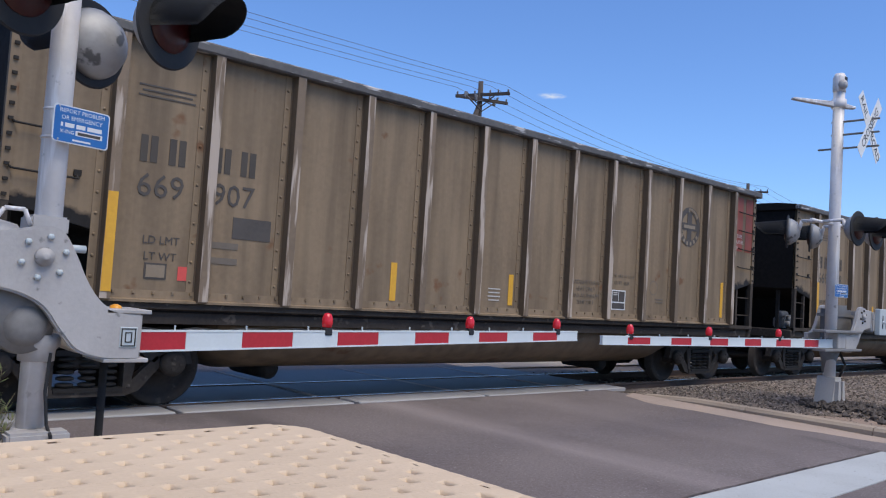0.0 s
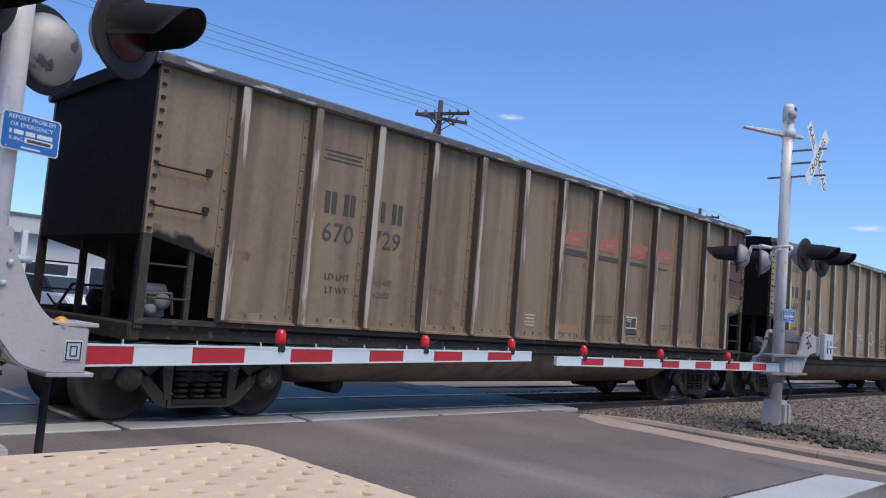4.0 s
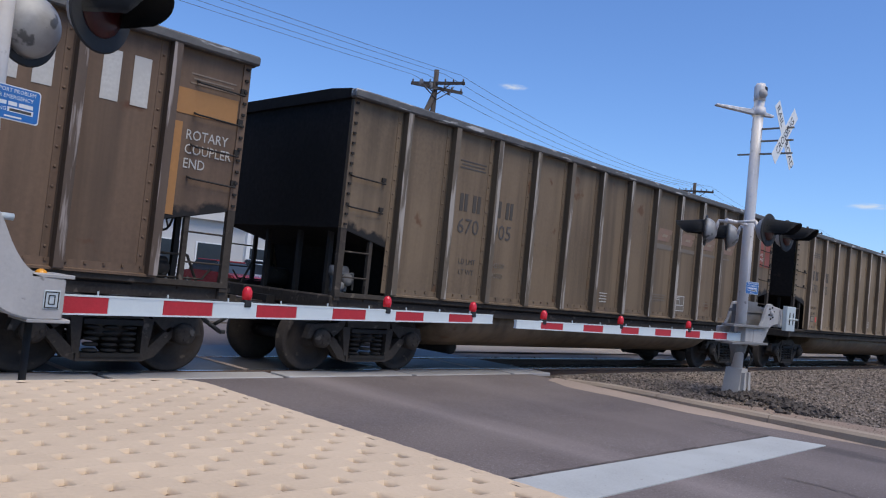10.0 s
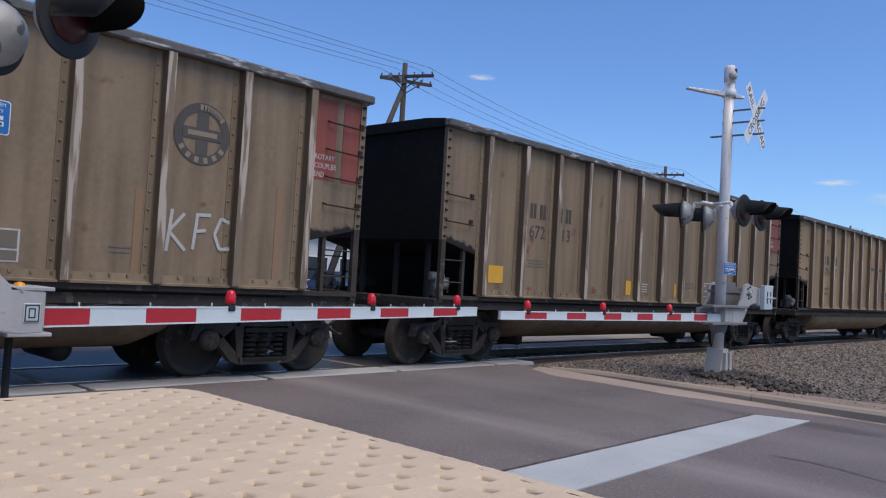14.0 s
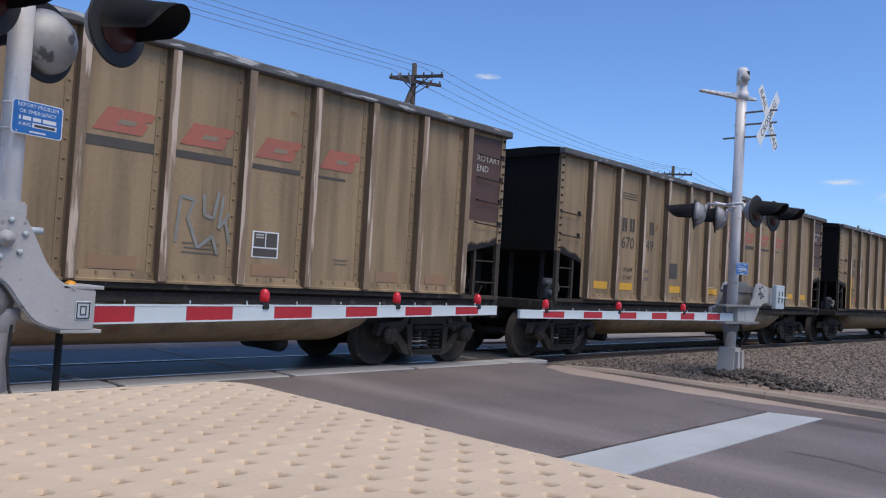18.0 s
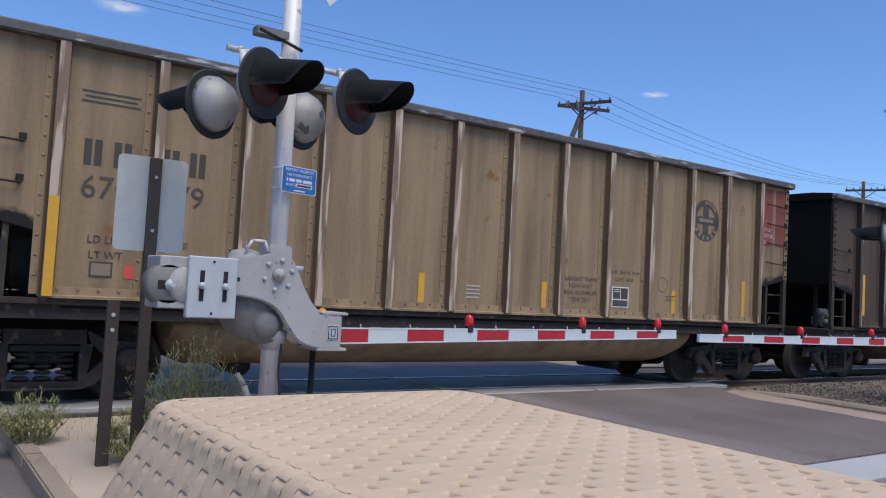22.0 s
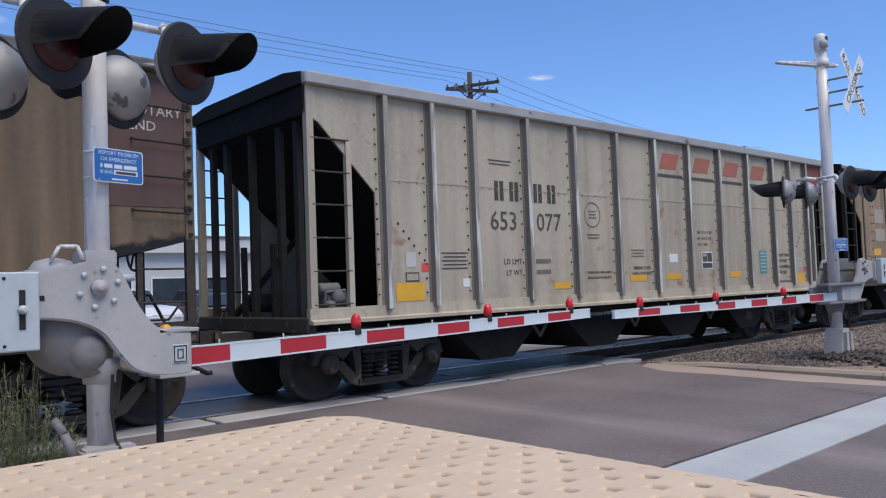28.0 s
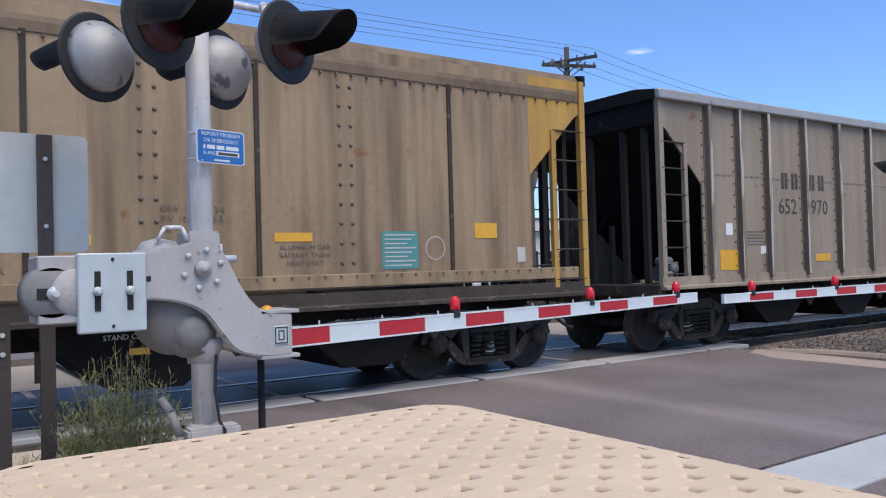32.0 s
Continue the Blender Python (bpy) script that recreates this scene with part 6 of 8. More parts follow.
def road_badge(car, x, z, r=0.42):
    """The round painted railway badge, drawn as plain rings and a cross."""
    def ring(bm):
        seg = 40
        vs = []
        for rad in (r, r * 0.72):
            vs.append([bm.verts.new((math.cos(k * math.tau / seg) * rad, -0.002, math.sin(k * math.tau / seg) * rad)) for k in range(seg)])
        for k in range(seg):
            bm.faces.new((vs[0][k], vs[0][(k + 1) % seg], vs[1][(k + 1) % seg], vs[1][k]))
        return bm

    piece("badge_ring", shared(f"badge_ring/{r:.2f}", ring), M["ink"], car, pose(x, FACE - 0.002, z), "round painted badge ring")
    for k in range(14):
        a = radians(40 + k * 100 / 13) if k < 8 else radians(215 + (k - 8) * 22)
        m = pose(x, FACE - 0.005, z) @ Matrix.Rotation(-a + math.pi / 2, 4, "Y") @ Matrix.Translation((0, 0, r * 0.86))
        piece("badge_mark", shared("badge_mark", lambda bm: block(bm, (-0.028, -0.001, -0.035), (0.028, 0.001, 0.035))), M["badge_tan"], car, m)
    swatch(car, "badge_bar", x, z, r * 0.42, r * 1.4, "ink")
    swatch(car, "badge_bar", x, z, r * 1.4, r * 0.36, "ink", y=FACE - 0.003)
    swatch(car, "badge_text_bar", x, z, r * 1.05, r * 0.16, "badge_tan", y=FACE - 0.006)


def red_scroll(car, first, z, h=0.3, material="scarlet"):
    """The faded red italic name on four panels over a dark underline, as plain slanted blocks."""
    slant = [(-0.36, -h / 2), (0.2, -h / 2), (0.27, -h * 0.08), (0.22, 0.02), (0.3, h * 0.12), (0.36, h * 0.42), (0.3, h / 2), (-0.2, h / 2)]
    for k in range(4):
        x = mid(first + k)
        piece("scroll_block", shared(f"scroll_block/{h:.2f}", lambda bm: prism(bm, slant, -0.002, 0.002, "y")), M[material], car, pose(x, FACE, z), "faded red slanted name block")
        piece("scroll_slot", shared(f"scroll_slot/{h:.2f}", lambda bm: prism(bm, [(-0.1, -h * 0.16), (0.1, -h * 0.16), (0.15, h * 0.06), (-0.05, h * 0.06)], -0.002, 0.002, "y")), M["badge_tan"], car, pose(x, FACE - 0.003, z))
        swatch(car, "scroll_underline", x - (0.0 if k < 3 else 0.15), z - h * 0.95, 0.86 if k < 3 else 0.5, (0.11, 0.085, 0.06, 0.03)[k], "ink" if material == "scarlet" else "print")


def scribble(car, x, z, seed, scale=0.32):
    """A loop of chalky spray paint."""
    rnd = random.Random(seed)
    pts = []
    for k in range(9):
        pts.append(Vector((rnd.uniform(-0.9, 0.9) * scale, 0, rnd.uniform(-1, 1) * scale)))
    bm = bmesh.new()
    fine = []
    for a, b, c, d in zip(pts, pts[1:], pts[2:], pts[3:]):
        for i in range(6):
            t = i / 6
            fine.append(0.5 * ((2 * b) + (c - a) * t + (2 * a - 5 * b + 4 * c - d) * t * t + (3 * b - a - 3 * c + d) * t ** 3))
    edge = []
    for a, b, c in zip(fine, fine[1:], fine[2:]):
        n = Vector((-(c - a).z, 0, (c - a).x)).normalized() * 0.018
        edge.append((bm.verts.new(b - n + Vector((0, -0.0002 * len(edge), 0))), bm.verts.new(b + n + Vector((0, -0.0002 * len(edge), 0)))))
    for (a, b), (c, d) in zip(edge, edge[1:]):
        bm.faces.new((a, c, d, b))
    part("graffiti", bm, M["spray"], car, "white spray-painted scribble", at=pose(x, FACE - 0.003, z))


def strokes(car, x, z, lines, material="spray"):
    bm = bmesh.new()
    for a, b in lines:
        a, b = Vector((a[0], 0, a[1])), Vector((b[0], 0, b[1]))
        n = Vector((-(b - a).z, 0, (b - a).x)).normalized() * 0.021
        up = Vector((0, -0.0006 * len(bm.faces), 0))
        bm.faces.new([bm.verts.new(v + up) for v in (a - n, b - n, b + n, a + n)])
    tagged(part("graffiti", bm, M[material], car, "white spray-painted strokes", at=pose(x, FACE - 0.003, z)), kind="stuff")


def end_panel(car, kind):
    x = 6.8
    if kind == "oxide":
        swatch(car, "end_patch", x - 0.3, 3.3, 0.4, 1.12, "oxide", "red painted end patch")
        swatch(car, "end_patch", x + 0.21, 3.3, 0.38, 1.12, "oxide", "red painted end patch")
        for k, text in enumerate(("ROTARY", "COUPLER", "END")):
            say(car, text, x - 0.46, 3.05 - 0.12 * k, 0.075, "chalk", align="LEFT", squeeze=0.85)
    elif kind == "maroon":
        swatch(car, "end_patch", x - 0.07, 3.16, 0.93, 1.42, "maroon", "maroon painted end panel")
        for k, text in enumerate(("ROTARY", "END")):
            say(car, text, x - 0.3, 3.5 - 0.17 * k, 0.11, "chalk", align="LEFT")
    elif kind == "red":
        swatch(car, "end_patch", x - 0.07, 3.05, 0.93, 1.66, "oxide", "red painted end panel")
    elif kind == "dark":
        for k, text in enumerate(("ROTARY", "COUPLER", "END")):
            say(car, text, x - 0.34, 2.92 - 0.17 * k, 0.12, "chalk", align="LEFT", squeeze=0.85)
        swatch(car, "end_patch", x - 0.1, 3.3, 0.8, 0.3, "ochre", "faded ochre patch")
        swatch(car, "end_patch", 6.3, 2.5, 0.22, 1.1, "ochre", "faded ochre stripe")
        small_print(car, x - 0.05, 3.64, 3, 0.6, "chalk_dim")


def lettered(car, a, b, first, name_material="ink", z=2.8, h=0.28, limits=("LD LMT", "LT WT"), loads=()):
    """The road name, its number and the load figures on two neighbouring panels."""
    x1, x2 = mid(first), mid(first + 1) - 0.2
    road_name(car, x1, x2, z, h, name_material)
    say(car, a, x1, z - 0.37, 0.25, name_material)
    say(car, b, x2, z - 0.37, 0.25, name_material)
    small_print(car, x1, z + 0.66, 3, 0.62)
    for k, text in enumerate(limits):
        say(car, text, x1 + 0.05, 1.86 - 0.17 * k, 0.085, "ink")
        if loads:
            say(car, loads[k], x2 - 0.02, 1.86 - 0.17 * k, 0.085, "print")
        else:
            swatch(car, "figure_bar", x2 - 0.1, 1.86 - 0.17 * k, 0.4, 0.07, "print")


def yellow_posts(car, spots):
    for x, z, h in spots:
        on_rib = -6.3 < x < -6.0
        swatch(car, "yellow_stripe", RIBS[0] if on_rib else x + 0.1, z, 0.1, h, "yellow", "upright yellow reflective stripe", FACE - 0.114 if on_rib else FACE)


def yellow_bars(car, spots, w=0.5, h=0.15):
    for x, z in spots:
        swatch(car, "yellow_bar", x, z, w, h, "yellow", "yellow reflective bar")


def train():
    cars = {}
    paints = {-1: "tan", 0: "olive", 1: "olive", 2: "olive", 3: "buff", 4: "umber", 5: "dun", 6: "olive", 7: "olive", 8: "tan", 9: "tan", 10: "tan", 11: "soot", 12: "dun"}
    for k in range(-2, 13):
        cars[k] = gondola(paints.get(k, "olive"), "grey_rim" if k == 3 else "rim")
    cars[13], cars[14], cars[15] = hopper("pale"), hopper("sand", True), hopper("taupe")
    for k in range(16, 24):
        cars[k] = gondola("olive" if k % 2 else "dun") if k % 3 else hopper("pale")
    posts = [(-6.13, 1.8, 1.0), (-2.6, 1.6, 0.5), (-0.35, 1.6, 0.46), (2.92, 1.6, 0.46), (5.85, 1.7, 0.7)]
    numbers = {0: ("669", "907", 0), 1: ("669", "458", 0), 2: ("670", "729", 1), 3: ("669", "811", 0), 5: ("670", "905", 1), 6: ("670", "135", 0), 8: ("670", "927", 1), 9: ("670", "549", 1), 10: ("670", "079", 0)}
    for k, (a, b, first) in numbers.items():
        lettered(cars[k], a, b, first, loads={1: ("243800", "42200"), 2: ("243400", "42600"), 5: ("243100", "40900")}.get(k, ()))
    for k in (0, 1):
        yellow_posts(cars[k], posts)
    yellow_posts(cars[3], [(-6.13, 1.75, 1.05), (-3.31, 1.45, 0.46), (-1.28, 1.45, 0.46), (0.9, 1.45, 0.44), (4.6, 1.5, 0.6)])
    yellow_posts(cars[10], [(-6.13, 1.75, 1.05), (-1.6, 1.5, 0.48), (0.67, 1.5, 0.46), (3.71, 1.5, 0.46), (5.73, 1.6, 0.8)])
    for k in (0, 1, 3, 6, 10):
        road_badge(cars[k], mid(10) - 0.02, 3.05, 0.375)
        swatch(cars[k], "red_tag", -5.35, 1.52, 0.17, 0.15, "pink", "small red tag")
        swatch(cars[k], "outline_box", -5.68, 1.53, 0.24, 0.17, "ink")
        swatch(cars[k], "outline_fill", -5.68, 1.53, 0.2, 0.13, "badge_tan", y=FACE - 0.003)
    for k in range(0, 13):
        data_box(cars[k], mid(8) - 0.12, 1.56 if k != 8 else 1.75, field="print" if k in (5, 6, 7) else "ink")
        small_print(cars[k], -0.6, 1.6, 4, 0.26, "chalk")
        if k in (0, 1, 3, 10):
            for i, text in enumerate(("RADIANT THAW", "HEAT ONLY", "MAX ALUMINUM", "TEMP 250 F")):
                say(cars[k], text, mid(7), 1.82 - 0.11 * i, 0.075, "print", squeeze=0.9)
            for i, text in enumerate(("EX.W  10-8  H  12-10", "CU FT  4520")):
                say(cars[k], text, mid(8) - 0.04, 1.98 - 0.12 * i, 0.06, "print", squeeze=0.95)
            piece("stencil_ring", shared("stencil_ring_faint", ring_mesh(0.13)), M["print"], cars[k], pose(mid(9) - 0.1, FACE, 1.82), "faint round stencil")
        else:
            small_print(cars[k], mid(7), 1.7, 3, 0.5, "print")
        small_print(cars[k], mid(9) + 0.1, 1.62, 2, 0.26, "print")
    for k, kind in {-1: "oxide", 0: "oxide", 1: "oxide", 2: "maroon", 3: "oxide", 4: "dark", 5: "oxide", 6: "oxide", 7: "oxide", 8: "maroon", 9: "maroon", 10: "oxide", 11: "red", 12: "maroon"}.items():
        end_panel(cars[k], kind)
    swatch(cars[0], "dark_patch", -4.6, 2.07, 0.48, 0.24, "ink", "overpainted dark patch")
    for k in (2, 5, 8, 9):
        red_scroll(cars[k], 7 if k == 5 else 6, 3.0, 0.27, material="worn_scarlet" if k == 5 else "scarlet")
    for k in range(2):
        scribble(cars[3], mid(2 + k), 1.75, 40 + k)
    strokes(cars[3], mid(4), 1.8, [((0.1, 0.2), (0.26, 0.16)), ((0.26, 0.16), (0.33, 0.0)), ((0.33, 0.0), (0.3, -0.16)), ((0.3, -0.16), (0.16, -0.24))])
    strokes(cars[3], mid(5), 1.8, [((-0.21, 0.27), (-0.1, 0.06)), ((-0.16, 0.04), (0.12, 0.21)), ((-0.14, 0.0), (0.06, 0.08)), ((0.06, 0.08), (0.24, 0.06)), ((-0.2, -0.16), (-0.1, 0.02)), ((0.0, -0.05), (0.2, -0.02)), ((0.25, -0.03), (0.21, -0.34))])
    strokes(cars[3], mid(6), 1.8, [((0.01, 0.22), (-0.14, 0.08)), ((-0.14, 0.08), (-0.14, -0.08)), ((-0.14, -0.08), (0.01, -0.19)), ((0.01, -0.19), (0.21, -0.1)), ((0.21, -0.1), (0.27, 0.03)), ((0.27, 0.03), (0.16, 0.1)), ((0.16, 0.1), (0.01, 0.22)), ((0.0, 0.2), (0.08, -0.05)), ((0.08, -0.05), (0.32, -0.08))])
    scribble(cars[3], mid(1) + 0.26, 1.7, 77, 0.24)
    strokes(cars[6], mid(10) - 0.03, 1.85, [((-0.36, -0.24), (-0.31, 0.26)), ((-0.15, 0.22), (-0.34, 0.0)), ((-0.34, 0.0), (-0.12, -0.22)), ((-0.02, -0.2), (0.02, 0.24)), ((0.02, 0.22), (0.2, 0.23)), ((0.0, 0.02), (0.14, 0.04)), ((0.46, 0.16), (0.34, 0.2)), ((0.34, 0.2), (0.26, 0.0)), ((0.26, 0.0), (0.34, -0.18)), ((0.34, -0.18), (0.48, -0.16))])
    for x, z, h in ((mid(9) + 0.28, 1.75, 1.1), (mid(11) + 0.12, 1.9, 1.3)):
        swatch(cars[6], "rust_streak", x, z, 0.09, h, "rust_run", "orange rust run")
    # The umber wagon: overpainted panels, big pale name near its trailing end.
    c = cars[4]
    for k, (w, z0, h) in enumerate(((0.78, 3.0, 1.4), (0.78, 3.1, 1.2), (0.5, 1.98, 0.6), (0.4, 1.7, 0.5))):
        swatch(c, "overpaint", mid(k % 2) + (0.0 if k < 2 else 0.12), z0, w, h, "overpaint", "grey-brown overpainted patch", FACE + 0.0025)
    say(c, "668", mid(0), 2.45, 0.24, "chalk_dim")
    road_name(c, mid(0), mid(1), 2.82, 0.2, "chalk_dim")
    for k in range(2):
        say(c, ("LD LMT", "LT WT")[k], mid(0), 1.92 - 0.15 * k, 0.075, "chalk_dim")
    swatch(c, "red_tag", mid(0) - 0.3, 1.6, 0.17, 0.15, "pink")
    yellow_posts(c, [(-6.45, 2.3, 0.9), (-3.4, 1.66, 0.5), (4.35, 1.66, 0.46)])
    for k in range(4):
        for d in (-0.17, 0.17):
            swatch(c, "name_bar", mid(8 + k) + d, 3.38, 0.2, 0.56, "chalk", "large pale name bar")
    small_print(c, mid(8), 2.0, 4, 0.5, "chalk_dim")
    # The sooty wagon with its number on cleaned plates.
    c = cars[11]
    for k, text in enumerate(("672", "719")):
        swatch(c, "number_plate", mid(1 + k), 2.88, 0.74, 0.3, "plate_tan", "wiped pale name plate")
        swatch(c, "number_plate", mid(1 + k), 2.5, 0.74, 0.38, "plate_tan", "wiped pale number plate")
        say(c, text, mid(1 + k), 2.5, 0.27, "ink")
        for d in (-0.16, 0.16):
            piece("name_block", shared("plate_block", lambda bm: block(block(bm, (-0.1, -0.001, -0.1), (-0.03, 0.001, 0.1)), (0.03, -0.001, -0.1), (0.1, 0.001, 0.1))), M["ink"], c, pose(mid(1 + k) + d, FACE - 0.005, 2.86))
    piece("stencil_ring", shared("stencil_ring_small", ring_mesh(0.15)), M["chalk"], c, pose(mid(10), FACE, 1.75), "round white stencil")
    yellow_posts(c, [(-6.0, 1.92, 0.9), (2.8, 1.6, 0.46), (-3.1, 1.66, 0.5), (0.2, 1.66, 0.46), (6.0, 1.8, 0.8)])
    # Wagons with yellow bars.
    yellow_bars(cars[9], [(mid(0) + 0.05, 1.5), (mid(1), 1.5), (mid(3) + 0.1, 1.5), (mid(5), 1.5), (mid(6), 1.5), (mid(8), 1.5), (mid(10), 1.5), (mid(11), 1.5)])
    swatch(cars[9], "dark_patch", mid(3), 1.92, 0.36, 0.34, "ink", "dark stencilled square")
    yellow_bars(cars[7], [(-5.8, 1.6), (-1.2, 1.5), (1.0, 1.5), (3.1, 1.5), (5.2, 1.5)], 0.4, 0.3)
    road_name(cars[7], mid(1), mid(2) - 0.2, 2.8, 0.27)
    say(cars[7], "672", mid(1), 2.43, 0.24)
    say(cars[7], "613", mid(2) - 0.2, 2.43, 0.24)
    small_print(cars[7], mid(1), 1.9, 3, 0.5, "print")
    for k, x in enumerate((mid(6), mid(8), mid(10), mid(11))):
        for car in (cars[8], cars[2]):
            swatch(car, "rust_patch", x - 0.03, 1.42, 0.56 if k < 2 else 0.46, 0.15, "rust_tint", "faded orange patch")
    strokes(cars[8], mid(7), 2.0, [((-0.34, -0.3), (-0.3, 0.25)), ((-0.3, 0.25), (-0.12, 0.22)), ((-0.12, 0.22), (-0.2, 0.0)), ((-0.2, 0.0), (-0.05, -0.35)), ((-0.05, -0.35), (0.14, -0.2)), ((0.0, 0.3), (0.02, 0.05)), ((0.02, 0.05), (0.14, 0.02)), ((0.14, 0.02), (0.2, 0.36)), ((0.26, 0.3), (0.22, -0.1)), ((0.22, -0.1), (0.36, 0.1)), ((0.3, 0.02), (0.38, -0.28)), ((0.14, -0.2), (0.22, -0.42))], "faint_spray")
    road_name(cars[12], mid(1), mid(2) - 0.2, 2.85, 0.27)
    say(cars[12], "670", mid(1), 2.48, 0.24, "name_ink")
    small_print(cars[12], mid(1), 1.9, 3, 0.5, "print")
    # The pale hopper.
    c = cars[13]
    hx = lambda k: (HRIBS[k] + HRIBS[k + 1]) / 2
    road_name(c, -3.84, -2.96, 2.9, 0.3)
    say(c, "653", -3.92, 2.45, 0.29)
    say(c, "077", -2.88, 2.45, 0.29)
    for k, text in enumerate(("LD LMT", "LT WT")):
        say(c, text, -3.55, 1.82 - 0.17 * k, 0.085, align="RIGHT")
        swatch(c, "figure_bar", -3.05, 1.82 - 0.17 * k, 0.34, 0.065, "print")
    for k in range(4):
        piece("scroll_block", shared("scroll_block/0.30", lambda bm: prism(bm, [(-0.34, -0.15), (0.22, -0.15), (0.36, 0.15), (-0.2, 0.15)], -0.002, 0.002, "y")), M["scarlet"], c, pose(hx(6 + k), FACE, 3.7), "red slanted name block")
        swatch(c, "scroll_underline", hx(6 + k), 3.42, 0.88, 0.06, "ink")
    for x, z, w, h in ((-5.8, 1.42, 0.5, 0.25), (-2.6, 1.42, 0.42, 0.11), (hx(5), 1.5, 0.5, 0.12), (hx(6), 1.5, 0.5, 0.12), (hx(8), 1.5, 0.44, 0.12), (5.95, 1.36, 0.46, 0.23)):
        swatch(c, "yellow_bar", x, z, w, h, "yellow", "yellow reflective bar")
    swatch(c, "teal_panel", 4.2, 1.75, 0.32, 0.5, "teal", "teal instruction panel")
    for k in range(6):
        swatch(c, "print_bar", 4.2, 1.94 - 0.075 * k, 0.24, 0.02, "chalk", y=FACE - 0.003)
    data_box(c, hx(7) + 0.05, 1.8, field="ink")
    for k, text in enumerate(("EXW  11-1  H  2-8", "EW  10-8  H  13-3", "CU FT  4200")):
        say(c, text, hx(7) - 0.28, 2.36 - 0.12 * k, 0.062, "print", squeeze=0.8, align="LEFT")
    swatch(c, "white_tag", hx(6), 1.85, 0.28, 0.16, "sign_white")
    swatch(c, "red_tag", -5.52, 1.75, 0.14, 0.12, "pink")
    swatch(c, "white_tag", -4.75, 1.52, 0.13, 0.12, "sign_white")
    swatch(c, "white_tag", -5.78, 1.86, 0.18, 0.2, "chalk")
    swatch(c, "outline_box", -5.76, 1.62, 0.24, 0.13, "ink")
    swatch(c, "outline_fill", -5.76, 1.62, 0.2, 0.09, "pale_patch", y=FACE - 0.003)
    small_print(c, hx(1), 1.95, 5, 0.5)
    small_print(c, hx(5), 2.0, 3, 0.4, "print")
    small_print(c, -3.97, 3.36, 2, 0.5)
    piece("stencil_ring", shared("stencil_ring", ring_mesh(0.22)), M["print"], c, pose(-1.75, FACE, 2.6), "round black stencil")
    small_print(c, -1.75, 2.66, 3, 0.2, "print")
    small_print(c, -1.75, 2.26, 2, 0.34, "print")
    for k, text in enumerate(("DOORS ARE LOCKED WHEN", "INDICATOR IS WITHIN LINES")):
        say(c, text, -1.62, 1.62 - 0.09 * k, 0.045, squeeze=0.8)
    for k, text in enumerate(("PRIMARY DOOR", "INDICATOR LOCK")):
        say(c, text, -0.36, 1.68 - 0.1 * k, 0.06, squeeze=0.85)
    for k, text in enumerate(("RADIANT THAW", "HEAT ONLY", "MAX ALUMINUM", "TEMP 250 F")):
        say(c, text, 5.1, 1.9 - 0.13 * k, 0.075, squeeze=0.82)
    say(c, "3 INCH HI COMP SHOES", 5.12, 1.3, 0.05, squeeze=0.85)
    swatch(c, "white_tag", 4.87, 1.44, 0.16, 0.11, "sign_white")
    swatch(c, "pink_tag", 6.2, 1.56, 0.13, 0.1, "pink")
    swatch(c, "data_box", 5.96, 1.72, 0.18, 0.2, "chalk")
    small_print(c, 5.96, 1.77, 3, 0.13)
    for k in range(6):
        piece("diagonal_bolt", shared("diagonal_bolt", lambda bm: lathe(bm, [(0.02, 0), (0.012, 0.014)], (0, 0, 0), (0, -1, 0), 6)), M["truck"], c, pose(5.75 + 0.09 * k, FACE + 0.004, 2.0 + 0.1 * k))
        piece("diagonal_bolt", shared("diagonal_bolt", lambda bm: lathe(bm, [(0.02, 0), (0.012, 0.014)], (0, 0, 0), (0, -1, 0), 6)), M["truck"], c, pose(-5.98 + 0.09 * k, FACE + 0.004, 2.35 - 0.1 * k))
    for k, text in enumerate(("ROTARY", "COUPLER", "END")):
        say(c, text, 6.47, 3.55 - 0.12 * k, 0.08, "chalk", align="LEFT", squeeze=0.85)
    # The sandy plate-sided hopper.
    c = cars[14]
    swatch(c, "wiped_patch", -4.04, 2.86, 1.02, 0.36, "sheet_tan", "wiped paler patch")
    swatch(c, "wiped_patch", -3.94, 2.39, 1.26, 0.32, "sheet_tan", "wiped paler patch")
    swatch(c, "wiped_patch", -5.1, 2.44, 0.66, 0.34, "pale_patch", "pale overpainted patch")
    swatch(c, "wiped_patch", -5.12, 2.96, 0.62, 0.38, "pale_patch", "wiped paler patch")
    for k in range(4):
        piece("name_block", shared("wide_block", lambda bm: block(block(bm, (-0.1, -0.001, -0.13), (-0.03, 0.001, 0.13)), (0.03, -0.001, -0.13), (0.1, 0.001, 0.13))), M["ink"], c, pose(-4.4 + 0.235 * k, FACE - 0.004, 2.86), "plain painted name block")
    words("lettering", "653577", 0.25, M["ink"], c, pose(-3.95, FACE - 0.005, 2.27, 90, 0, 0), align="CENTER", squeeze=1.08)
    for k, (t, v) in enumerate((("LD LMT", "236000"), ("LT WT", "50000"))):
        say(c, t, -4.48, 1.79 - 0.17 * k, 0.09, align="LEFT")
        say(c, v, -3.43, 1.79 - 0.17 * k, 0.09, align="RIGHT")
    for k, t in enumerate(("ALUMINUM CAR", "RADIANT THAW", "HEAT ONLY")):
        say(c, t, -2.61, 1.79 - 0.1 * k, 0.055)
